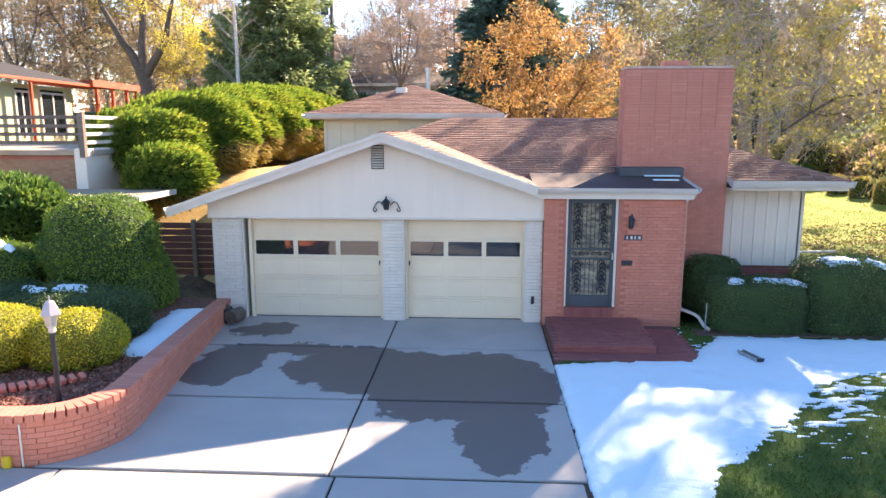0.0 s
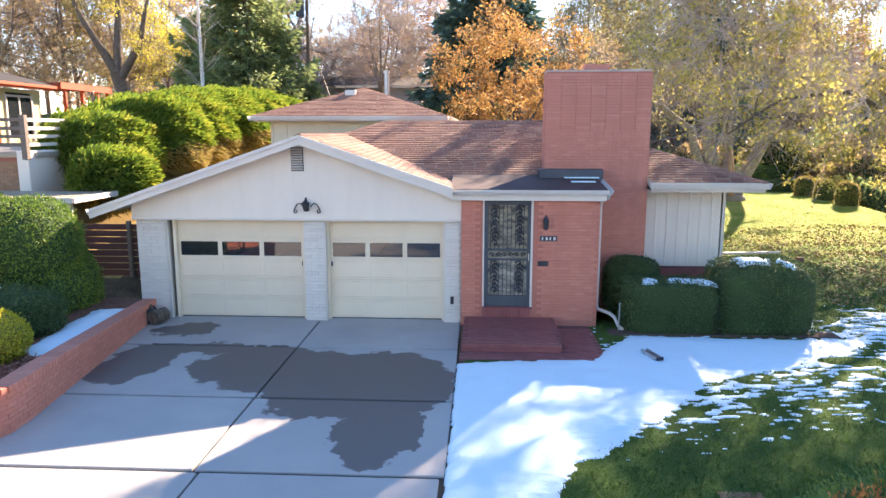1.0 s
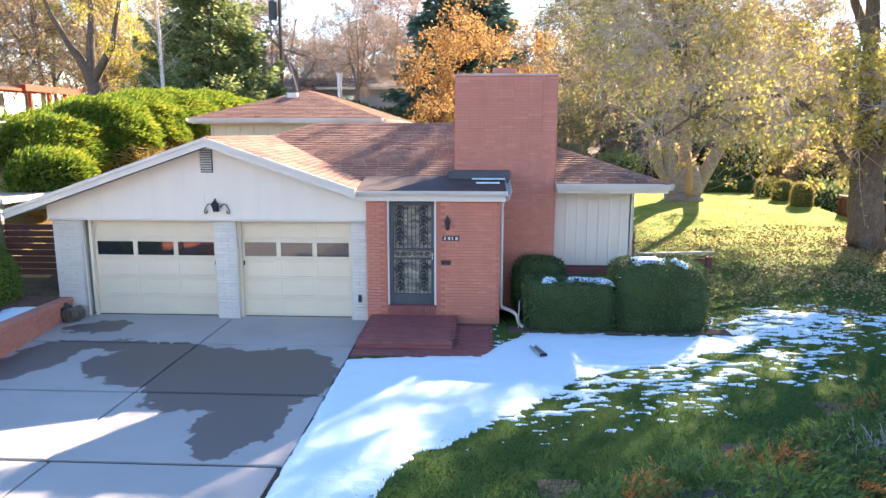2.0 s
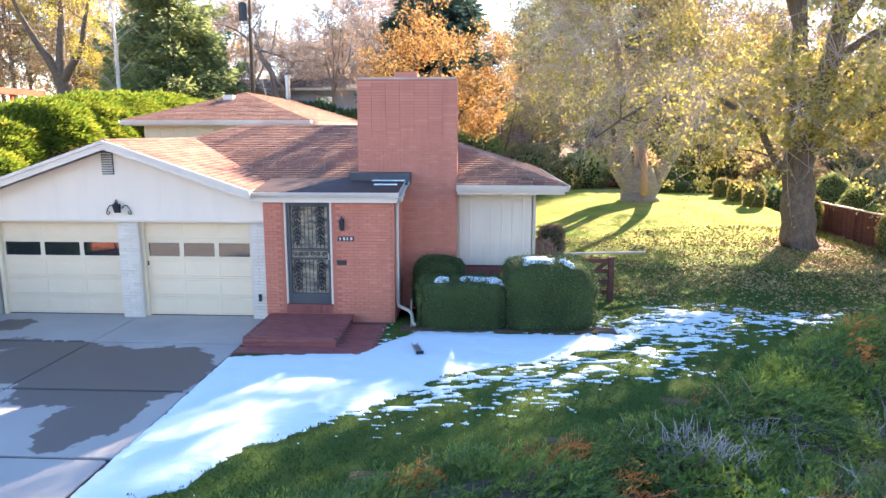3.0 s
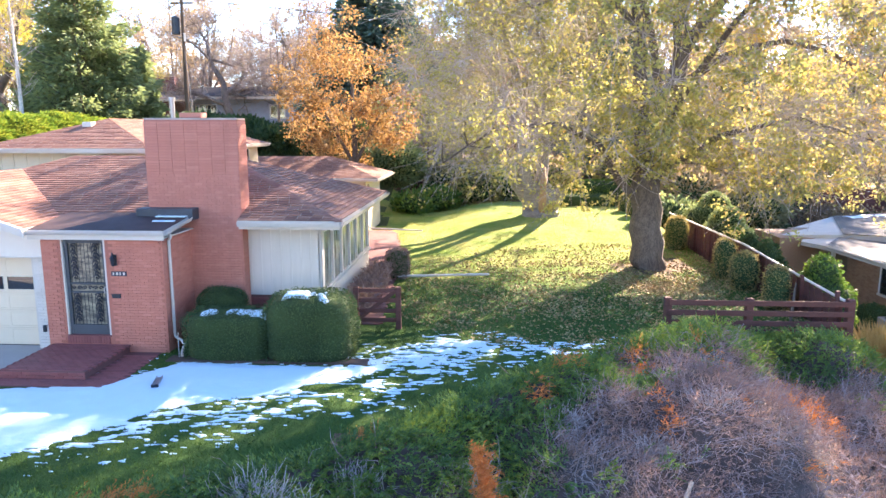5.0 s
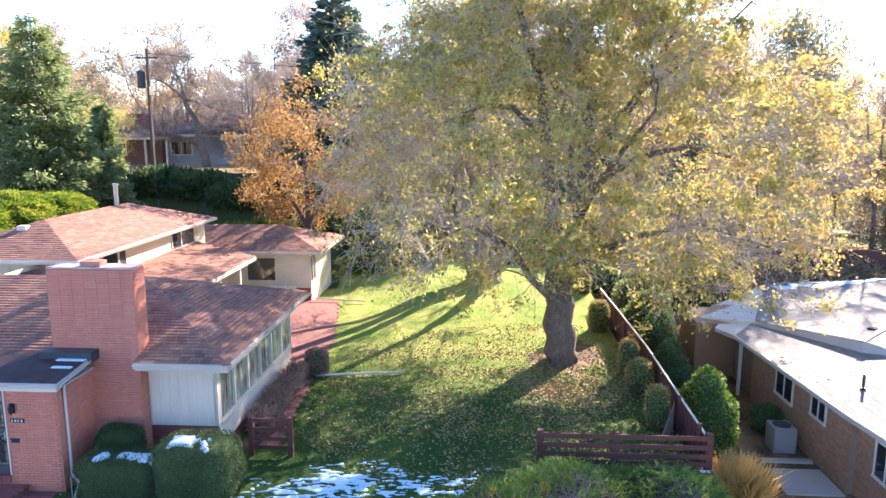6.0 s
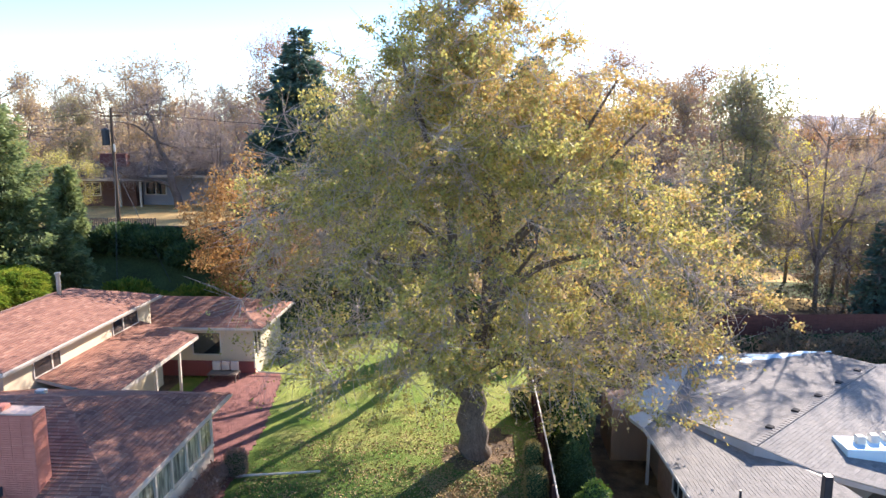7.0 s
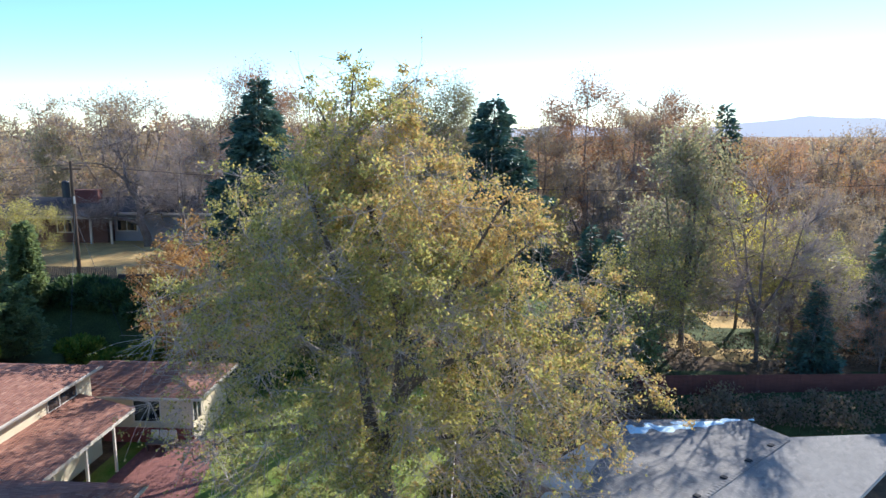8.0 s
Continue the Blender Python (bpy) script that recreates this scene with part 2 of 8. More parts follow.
WOOD_GREY = plain("weathered_wood", (0.22, 0.17, 0.14), 0.85, big=0.3, stretch=(1, 1, 6))
WOOD_POLE = plain("pole_wood", (0.13, 0.085, 0.06), 0.9, big=0.3, stretch=(6, 6, 0.5))
BARK = plain("grey_bark", (0.20, 0.16, 0.13), 0.95, big=0.45, grain=0.5, scale=3, fine=14, relief=0.9, dist=0.05, stretch=(2.5, 2.5, 0.5))
BARK_BIRCH = plain("white_birch_bark", (0.72, 0.70, 0.67), 0.85, big=0.45, grain=0.3, scale=5, fine=20, relief=0.4, dist=0.01, stretch=(1, 1, 5))
BARK_PALE = plain("pale_bark", (0.33, 0.28, 0.24), 0.9, big=0.4, grain=0.3, scale=4, fine=20, relief=0.5, dist=0.02, stretch=(1, 1, 3))
BARK_MID = plain("grey_brown_bark", (0.24, 0.19, 0.165), 0.95, big=0.4, grain=0.4, scale=4, fine=20, relief=0.6, dist=0.03)
BARK_DARK = plain("dark_bark", (0.14, 0.11, 0.09), 0.95, big=0.4, grain=0.4, scale=4, fine=20, relief=0.6, dist=0.03)
TWIG = plain("grey_twig", (0.58, 0.50, 0.46), 0.95, big=0.4, scale=2)
TWIG_BROWN = plain("brown_twig", (0.36, 0.30, 0.25), 0.95, big=0.4, scale=2)

# ---- ground ----
def concrete():
    m, t, p = nodes("driveway_concrete")
    base = blend(t, ramp(t, noise_at(t, 0.7, 6, 0.6), [(0.3, (0, 0, 0)), (0.7, (1, 1, 1))]), (0.34, 0.335, 0.325), (0.43, 0.42, 0.395))
    o = t.nodes.new("ShaderNodeObjectInfo")
    base = blend(t, math_node(t, "MULTIPLY", o.outputs["Random"], 0.35), base, (0.37, 0.365, 0.355))
    fine = noise_at(t, 120, 3)
    base = blend(t, 0.3, base, ramp(t, fine, [(0.3, (0, 0, 0)), (0.7, (1, 1, 1))]), "SOFT_LIGHT")
    pos = t.nodes.new("ShaderNodeNewGeometry")
    sx = t.nodes.new("ShaderNodeSeparateXYZ")
    t.links.new(pos.outputs["Position"], sx.inputs[0])
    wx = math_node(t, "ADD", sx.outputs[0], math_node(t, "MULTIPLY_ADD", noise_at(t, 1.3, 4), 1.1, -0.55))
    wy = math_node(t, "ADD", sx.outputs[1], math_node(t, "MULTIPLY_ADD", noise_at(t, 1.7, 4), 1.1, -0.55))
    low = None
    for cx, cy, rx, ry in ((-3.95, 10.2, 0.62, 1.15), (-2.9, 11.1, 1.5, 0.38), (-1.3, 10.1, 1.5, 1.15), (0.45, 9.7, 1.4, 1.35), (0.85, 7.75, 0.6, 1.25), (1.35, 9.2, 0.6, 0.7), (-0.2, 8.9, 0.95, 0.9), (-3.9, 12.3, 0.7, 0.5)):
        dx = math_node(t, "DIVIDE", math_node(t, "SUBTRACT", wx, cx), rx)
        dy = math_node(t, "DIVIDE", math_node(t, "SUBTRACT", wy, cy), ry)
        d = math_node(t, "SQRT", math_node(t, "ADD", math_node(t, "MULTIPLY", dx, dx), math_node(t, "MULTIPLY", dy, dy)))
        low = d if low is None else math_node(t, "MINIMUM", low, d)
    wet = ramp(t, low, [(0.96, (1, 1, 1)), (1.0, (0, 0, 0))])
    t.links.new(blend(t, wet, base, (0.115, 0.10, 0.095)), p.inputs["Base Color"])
    t.links.new(ramp(t, wet, [(0, (0.85,) * 3), (1, (0.5,) * 3)]), p.inputs["Roughness"])
    bump(t, p, fine, 0.2, 0.002)
    return m


def lawn_material():
    m, t, p = nodes("lawn")
    # front greens are kept dark to paint in the trees' shade
    c = ramp(t, noise_at(t, 0.45, 6, 0.65), [(0.3, (0.03, 0.075, 0.022)), (0.48, (0.045, 0.10, 0.025)), (0.66, (0.085, 0.14, 0.035))])
    pos = t.nodes.new("ShaderNodeNewGeometry")
    sp = t.nodes.new("ShaderNodeSeparateXYZ")
    t.links.new(pos.outputs["Position"], sp.inputs[0])
    # mask that paints the lawn yellower towards the back as sunlight
    sunlit = math_node(t, "MULTIPLY_ADD", math_node(t, "ADD", sp.outputs[1], math_node(t, "MULTIPLY_ADD", noise_at(t, 0.4, 4), 8.0, -4.0)), 0.14, -2.75)
    c = blend(t, ramp(t, sunlit, [(0.0, (0, 0, 0)), (1.0, (0.85,) * 3)]), c, ramp(t, noise_at(t, 0.5, 5), [(0.3, (0.12, 0.25, 0.035)), (0.7, (0.44, 0.42, 0.14))]))
    f = noise_at(t, 45, 4, 0.7)
    c = blend(t, 0.6, c, ramp(t, f, [(0.3, (0, 0, 0)), (0.7, (1, 1, 1))]), "SOFT_LIGHT")
    t.links.new(c, p.inputs["Base Color"])
    p.inputs["Roughness"].default_value = 0.95
    p.inputs["Specular IOR Level"].default_value = 0.1
    bump(t, p, f, 0.7, 0.03)
    return m


CONCRETE = concrete()
LAWN = lawn_material()
DIRT = plain("leaf_littered_soil", (0.23, 0.15, 0.085), 1.0, big=0.55, grain=0.6, scale=0.9, fine=25, relief=0.6, dist=0.03, dirt=(0.13, 0.085, 0.055))
DRY = plain("dry_yellow_grass", (0.68, 0.46, 0.18), 1.0, big=0.4, grain=0.5, scale=0.5, fine=25, relief=0.6, dist=0.03)
BANK = plain("green_bank", (0.07, 0.105, 0.03), 1.0, big=0.5, grain=0.6, scale=0.5, fine=12, relief=0.8, dist=0.08)
SNOW = plain("snow", (0.62, 0.83, 0.92), 0.7, big=0.03, grain=0.05, scale=3, fine=30, relief=0.5, dist=0.02)

xs = np.concatenate([np.linspace(-2500, -60, 25)[:-1], np.linspace(-60, -14, 47)[:-1], np.linspace(-14, 30, 89)[:-1], np.linspace(30, 80, 41)[:-1], np.linspace(80, 2500, 25)])
ys = np.concatenate([np.linspace(-600, -30, 8)[:-1], np.linspace(-30, 3, 20)[:-1], np.linspace(3, 48, 84)[:-1], np.linspace(48, 110, 32)[:-1], np.linspace(110, 4200, 30)])
gx, gy = np.meshgrid(xs, ys)


def ground_z(x, y):
    drive = smooth01(1.9, 1.7, x) * smooth01(-10.4, -10.2, x) * smooth01(14.2, 13.9, y)
    house = smooth01(-5.1, -4.9, x) * smooth01(7.9, 7.7, x) * smooth01(13.3, 13.6, y) * smooth01(37.9, 37.6, y)
    return height(x, y) - 0.14 * drive - 0.3 * house * (1 - drive) + 0.05 * (wave(x, y, 1.7, 3) - 0.5) * (1 - drive)


gz = ground_z(gx, gy)
nx, ny = len(xs), len(ys)
ground_mesh = bpy.data.meshes.new("ground")
gi = np.arange(nx * ny).reshape(ny, nx)
gf = np.stack([gi[:-1, :-1], gi[:-1, 1:], gi[1:, 1:], gi[1:, :-1]], -1).reshape(-1, 4)
ground_mesh.from_pydata(np.stack([gx, gy, gz], -1).reshape(-1, 3).tolist(), [], gf.tolist())
for m in (DIRT, LAWN, DRY, BANK):
    ground_mesh.materials.append(m)
cx, cy = (gx[:-1, :-1] + gx[1:, 1:]) / 2, (gy[:-1, :-1] + gy[1:, 1:]) / 2
jig = 1.2 * (wave(cx, cy, 0.9, 1) - 0.5)
kind_of = np.zeros(cx.shape, int)
kind_of[(cx > 1.8) & (cx < 21.2) & (cy + jig > np.minimum(bank_edge(cx), 14.6)) & (cy + jig < 44)] = 1
kind_of[(np.hypot(cx - 18.8, cy - 23.8) + 1.6 * jig < 1.7) & (cx < 21.2)] = 0
kind_of[(cx < -4.8) & (cy + jig > 15.5) & (cy < 36)] = 2
kind_of[(cx < 6 + jig) & (cy + jig > 36.5) & (cy + jig < 51)] = 3
kind_of[(cx < 0 + jig) & (cy + jig > 51) & (cy < 80)] = 2
# pale dry-grass colour here stands for sunlit ground between the trees
kind_of[np.hypot(cx - 42, (cy - 54) * 0.7) + jig < 5.0] = 2
kind_of[(cx > 22) & (cy > 36) & (cy < 78) & (wave(cx, cy, 6, 2) < 0.7)] = 3
kind_of[(cx > 40) & (cy > 60) & (wave(cx, cy, 25, 4) > 0.82)] = 2
kind_of[(cy > 110) & (wave(cx, cy, 60, 4) > 0.78)] = 2
ground_mesh.polygons.foreach_set("material_index", kind_of.ravel())
ground_mesh.polygons.foreach_set("use_smooth", [True] * len(ground_mesh.polygons))
ground_mesh.update()
tagged(new("ground", ground_mesh), "autumn lawn, dry grass and leaf-strewn soil", "ground", kind="structure")

driveway = thing("driveway", "pale concrete driveway of large slabs with a dark wet stain", "driveway", (-1.3, 9, 0), kind="structure")
rows_y = [13.42, 11.27, 8.72, 6.38, 3.9, 1.4, -3.0, -8.0]
for y1, y0 in zip(rows_y, rows_y[1:]):
    cols = [(-5.0, -1.265), (-1.235, 1.84)] if y0 > 6 else [(-10.2, -4.55), (-4.52, -1.175), (-1.145, 1.78)]
    for x0, x1 in cols:
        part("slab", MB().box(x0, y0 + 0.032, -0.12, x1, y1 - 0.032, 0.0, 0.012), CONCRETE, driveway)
part("joint_filler", MB().box(-10.2, -8, -0.13, 1.84, 13.42, -0.03), plain("dark_joint", (0.05, 0.04, 0.035), 1.0), driveway, "dark soil-filled joints")


# ---- snow on the lawn ----
def snow_depth(x, y):
    """Depth of the snow left over; below 0 it has melted."""
    edge = 6.2 + np.interp(x, [1.8, 3.1, 3.5, 4.3, 5.4, 5.9, 7.0, 8.8, 9.4], [-1.4, -0.3, 0.7, 1.5, 2.7, 3.5, 4.2, 4.6, 5.6])
    keep = (y - edge) / 0.9
    top = np.interp(x, [1.8, 2.0, 4.3, 4.8, 5.3, 9.3], [10.35, 10.45, 10.75, 11.6, 12.3, 12.15])
    keep = np.minimum(keep, (top - y) / 0.35)
    keep = np.minimum(keep, (x - 1.88) / 0.15)
    keep = np.minimum(keep, (9.7 - x) / 0.8)
    patchy = np.interp(x, [3.5, 5.3, 7.8, 10, 13, 15.5], [7.6, 7.7, 8.5, 10.3, 12.6, 13.8])
    far = np.interp(x, [3.5, 9.5, 11, 13.4, 15.5], [12.3, 13.4, 14.9, 14.8, 14.2])
    speck = np.minimum(np.minimum((y - patchy) / 1.6, (far - y) / 1.2), np.minimum((x - 4.0) / 2.0, (15.4 - x) / 2.5))
    fine = 0.6 * wave(0.75 * x + 0.3 * y, 2.1 * y - 0.2 * x, 0.115, 7) + 0.4 * wave(x, 2.0 * y, 0.42, 8)
    scatter = fine - 0.715 + 0.34 * np.minimum(np.clip(speck, -0.6, 0.8), np.interp(x, [5.0, 7.5, 9.5], [0.42, 0.5, 0.8]))
    solid_part = np.minimum(keep, 1.0) + 0.55 * (fine - 0.5) + 0.15
    bare = np.hypot((x - 9.0) / 0.75, (y - 10.9) / 0.3) - 1.0
    return np.minimum(np.maximum(np.minimum(solid_part, 1.2), np.minimum(1.8 * scatter, 0.22)), 1.5 * bare + 0.3 * fine)


def snow_sheet(name, x0, x1, y0, y1, step, depth_at, label, thick=0.055):
    """A sheet of snow with melted holes and thin edges."""
    ax, ay = np.arange(x0, x1, step), np.arange(y0, y1, step)
    px, py = np.meshgrid(ax, ay)
    d = depth_at(px, py)
    z = ground_z(px, py) + np.where(d > 0, 0.012 + thick * np.clip(d, 0, 1) ** 0.7 * (0.55 + 0.5 * wave(px, py, 0.8, 9) + 0.5 * wave(px, py, 0.25, 10)) * smooth01(-0.1, 0.5, d), -0.03)
    idx = np.arange(px.size).reshape(px.shape)
    on = (d[:-1, :-1] > 0) | (d[1:, 1:] > 0) | (d[:-1, 1:] > 0) | (d[1:, :-1] > 0)
    f = np.stack([idx[:-1, :-1], idx[:-1, 1:], idx[1:, 1:], idx[1:, :-1]], -1)[on]
    used = np.unique(f)
    lut = np.full(px.size, -1)
    lut[used] = np.arange(len(used))
    me = bpy.data.meshes.new(name)
    me.from_pydata(np.stack([px, py, z], -1).reshape(-1, 3)[used].tolist(), [], lut[f].tolist())
    me.polygons.foreach_set("use_smooth", [True] * len(me.polygons))
    me.materials.append(SNOW)
    me.update()
    return tagged(new(name, me), label, "snow", kind="stuff")


snow_sheet("snow", 1.8, 15.6, 5.2, 15.2, 0.028, snow_depth, "melting snow lying in patches on the lawn", 0.045)

# ---- pieces: bricks and shingles ----
def brick_mesh(name, length, high, material, deep=0.03):
    return MB().box(-length / 2, -deep / 2, -high / 2, length / 2, deep / 2, high / 2, 0.002).mesh(name, material)


def brick_face(parent, start, u, width, low, high, material, mortar, limit=300, skip=(), length=0.2, course=0.068, joint=0.007, name="brick", stack=False):
    """Bricks in running bond on an upright face. start: plan point at the face's left, u: plan direction, out is to its right."""
    u = Vector((u[0], u[1], 0)).normalized()
    out = Vector((u.y, -u.x, 0))
    s = Vector((start[0], start[1], 0))
    mesh = brick_mesh(name, length - joint, course - joint, material)
    half = brick_mesh(name, length / 2 - joint, course - joint, material)
    spots = []
    for r in range(int((high - low) / course)):
        z = low + (r + 0.5) * course
        a = -length / 2 if r % 2 and not stack else 0.0
        while a < width - 0.02:
            b0, b1 = max(a, 0), min(a + length, width)
            if b1 - b0 > 0.06 and not any(b0 < k[1] and b1 > k[0] and z > k[2] and z < k[3] for k in skip):
                spots.append(((b0 + b1) / 2, z, b1 - b0))
            a += length
    rest = MB()
    for i, (a, z, w) in enumerate(spots):
        m = Matrix.Translation(s + u * a - out * 0.003 + Vector((0, 0, z))) @ Matrix((( u.x, -out.x, 0, 0), (u.y, -out.y, 0, 0), (0, 0, 1, 0), (0, 0, 0, 1)))
        full = abs(w - length) < 0.02
        if i < limit:
            ob = new(name, mesh if full else half)
            ob.matrix_basis = m if full else m @ Matrix.Diagonal(((w - joint) / (length / 2 - joint), 1, 1, 1))
            hang(ob, parent)
        else:
            k = (w - joint) / 2
            rest.box(-k, -0.015, -(course - joint) / 2, k, 0.015, (course - joint) / 2, 0, m)
    if rest.v:
        tagged(part("brickwork", rest, material, parent), kind="stuff")


def clip(poly, window):
    """The part of a plan polygon inside a convex window."""
    def cross(a, b, p):
        return (b[0] - a[0]) * (p[1] - a[1]) - (b[1] - a[1]) * (p[0] - a[0])
    out = list(poly)
    area = sum(cross((0, 0), window[i - 1], window[i]) for i in range(len(window)))
    w = window if area > 0 else window[::-1]
    for i in range(len(w)):
        a, b = w[i - 1], w[i]
        src, out = out, []
        for j in range(len(src)):
            p, q = src[j - 1], src[j]
            cp, cq = cross(a, b, p), cross(a, b, q)
            if (cp >= 0) != (cq >= 0):
                k = cp / (cp - cq)
                out.append((p[0] + (q[0] - p[0]) * k, p[1] + (q[1] - p[1]) * k))
            if cq >= 0:
                out.append(q)
        if not out:
            return []
    return out


def shingle_plane(parent, corners, material, limit=0, tab=0.31, row=0.145, lip=0.021):
    """Shingles on a sloping polygon; its first side is the eave."""
    p = [Vector(c) for c in corners]
    u = (p[1] - p[0]).normalized()
    n = Vector((0, 0, 0))
    for i in range(len(p)):
        n += p[i - 1].cross(p[i])
    n.normalize()
    if n.z < 0:
        n = -n
    v = n.cross(u)
    if v.z < 0:
        v = -v
    flat = [((q - p[0]).dot(u), (q - p[0]).dot(v)) for q in p]
    lo, hi, top = min(a for a, _ in flat), max(a for a, _ in flat), max(b for _, b in flat)
    at = lambda a, b, h: p[0] + u * a + v * b + n * h
    rng = random.Random(int(1000 * abs(p[0].x + 3 * p[0].y)))
    rest, count = MB(), 0
    whole = MB().add([(0, 0, lip + 0.003), (tab - 0.006, 0, lip + 0.003), (tab - 0.006, row, 0.004), (0, row, 0.004), (0, 0, 0.0), (tab - 0.006, 0, 0.0)], [(0, 1, 2, 3), (4, 5, 1, 0)]).mesh("shingle", material) if limit else None
    basis = Matrix(((u.x, v.x, n.x, 0), (u.y, v.y, n.y, 0), (u.z, v.z, n.z, 0), (0, 0, 0, 1)))
    r = 0
    while r * row < top:
        a = lo - rng.random() * tab
        while a < hi:
            b = r * row
            q = clip([(a, b), (a + tab - 0.006, b), (a + tab - 0.006, b + row), (a, b + row)], flat)
            if len(q) > 2:
                isfull = len(q) == 4 and min(t for t, _ in q) <= a + 1e-4 and max(t for t, _ in q) >= a + tab - 0.007 and max(t for _, t in q) > b + row - 1e-4 and min(t for _, t in q) < b + 1e-4
                if isfull and count < limit:
                    ob = new("shingle", whole)
                    ob.matrix_basis = Matrix.Translation(at(a, b, 0.0)) @ basis
                    hang(ob, parent)
                    count += 1
                else:
                    lift = lip + 0.005 * rng.random()
                    k = len(q)
                    vs = [at(s, t, lift - (t - b) / row * (lip - 0.003)) for s, t in q]
                    low_pts = [i for i in range(k) if q[i][1] < b + 1e-4]
                    fs = [tuple(range(k))]
                    if len(low_pts) == 2:
                        i, j = low_pts
                        vs += [at(*q[i], 0), at(*q[j], 0)]
                        fs.append((i, j, k + 1, k))
                    rest.add(vs, fs)
            a += tab
        r += 1
    if rest.v:
        tagged(part("shingles", rest, material, parent), kind="stuff")


def shingle_material(name, colours, rough=0.85):
    m, t, p = nodes(name)
    c = ramp(t, piece_random(t), [(i / (len(colours) - 1), k) for i, k in enumerate(colours)])
    f = noise_at(t, 150, 2)
    c = blend(t, 0.35, c, ramp(t, f, [(0.3, (0, 0, 0)), (0.7, (1, 1, 1))]), "SOFT_LIGHT")
    c = blend(t, ramp(t, noise_at(t, 0.6, 4), [(0.5, (0, 0, 0)), (0.8, (0.3,) * 3)]), c, tuple(v * 0.7 for v in colours[0]))
    t.links.new(c, p.inputs["Base Color"])
    p.inputs["Roughness"].default_value = rough
    bump(t, p, f, 0.4, 0.003)
    return m


SHINGLE = shingle_material("brown_red_shingle", [(0.185, 0.08, 0.06), (0.31, 0.147, 0.104), (0.24, 0.108, 0.079), (0.37, 0.195, 0.14)])
SHINGLE_GREY = shingle_material("grey_shingle", [(0.16, 0.155, 0.155), (0.22, 0.215, 0.21), (0.18, 0.175, 0.175), (0.25, 0.24, 0.23)])

# ---- the house ----
house = thing("house", "split-level house of orange brick and white siding, brown roof", "house", (0, 15, 0))


def roof_of(name, planes, thick=0.14, limit=0, material=SHINGLE, parent=None, label="brown asphalt shingle roof", sink=0.0):
    body = MB()
    for c in planes:
        body.slab([(x, y, z - sink) for x, y, z in c], thick)
    r = part(name, body, plain(name + "_underside", (0.62, 0.58, 0.52), 0.8), parent or house, label)
    for c in planes:
        shingle_plane(r, [(x, y, z + 0.004) for x, y, z in c], material, limit, lip=0.009 if material is SHINGLE_GREY else 0.021)
    return r


# garage and living-room roof
GX, GZ, RY, RZ = -1.46, 4.02, 18.43, 4.37
EV = 2.97
# the line behind the chimney, where the front slope closes again
NY = 15.2027
NZ = EV + (NY - 14.24) * (RZ - EV) / (RY - 14.24)
main_roof = roof_of("roof", [
    [(1.62, 14.24, EV), (3.70, 14.24, EV), (3.70, NY, NZ), (0.676, NY, NZ)],
    [(6.03, 14.24, EV), (8.56, 14.24, EV), (7.597, NY, NZ), (6.03, NY, NZ)],
    [(0.676, NY, NZ), (7.597, NY, NZ), (4.37, RY, RZ), (-0.45, RY, RZ), (GX, 17.38, GZ)],
    [(8.56, 14.24, EV), (8.56, 22.62, EV), (4.37, RY, RZ)],
    [(8.56, 22.62, EV), (-0.45, 22.62, EV), (-0.45, RY, RZ), (4.37, RY, RZ)]], limit=150)
garage_roof = roof_of("roof", [
    [(-5.95, 21.0, 2.48), (-5.95, 12.68, 2.48), (GX, 12.68, GZ), (GX, 17.38, GZ), (-0.45, RY, RZ), (-0.45, 21.0, RZ)],
    [(1.66, 12.68, 2.955), (1.62, 14.24, EV), (GX, 17.38, GZ), (GX, 12.68, GZ)]], limit=60)
porch_roof = part("porch_roof", MB().slab([(1.62, 12.84, 2.92), (4.84, 12.84, 2.92), (4.84, 14.56, 3.12), (1.62, 14.56, 3.12)], 0.07), PORCH_ROOF, house, "dark low-slope porch roof, damp with melted snow")
part("snow_patch", MB().box(4.2, 13.62, 3.012, 4.72, 13.75, 3.04, 0.01), SNOW, porch_roof, "thin strip of snow")
# ridge caps
caps = MB()
for a, b in (((8.56, 14.24, EV), (4.37, RY, RZ)), ((8.56, 22.62, EV), (4.37, RY, RZ)), ((-0.45, RY, RZ), (4.37, RY, RZ)), ((GX, 12.68, GZ), (GX, 17.38, GZ)), ((GX, 17.38, GZ), (-0.45, RY, RZ))):
    a, b = Vector(a), Vector(b)
    d = (b - a)
    k = int(d.length / 0.22)
    side = Vector((d.y, -d.x, 0)).normalized() * 0.12
    for i in range(k):
        s, e = a + d * (i / k), a + d * ((i + 1.1) / k)
        up, dn = Vector((0, 0, 0.035)), Vector((0, 0, -0.012))
        caps.add([s + side + dn, s + up, s - side + dn, e + side + dn, e + up - Vector((0, 0, 0.012)), e - side + dn], [(0, 3, 4, 1), (1, 4, 5, 2), (0, 1, 2)])
tagged(part("ridge_cap", caps, SHINGLE, main_roof), kind="stuff")

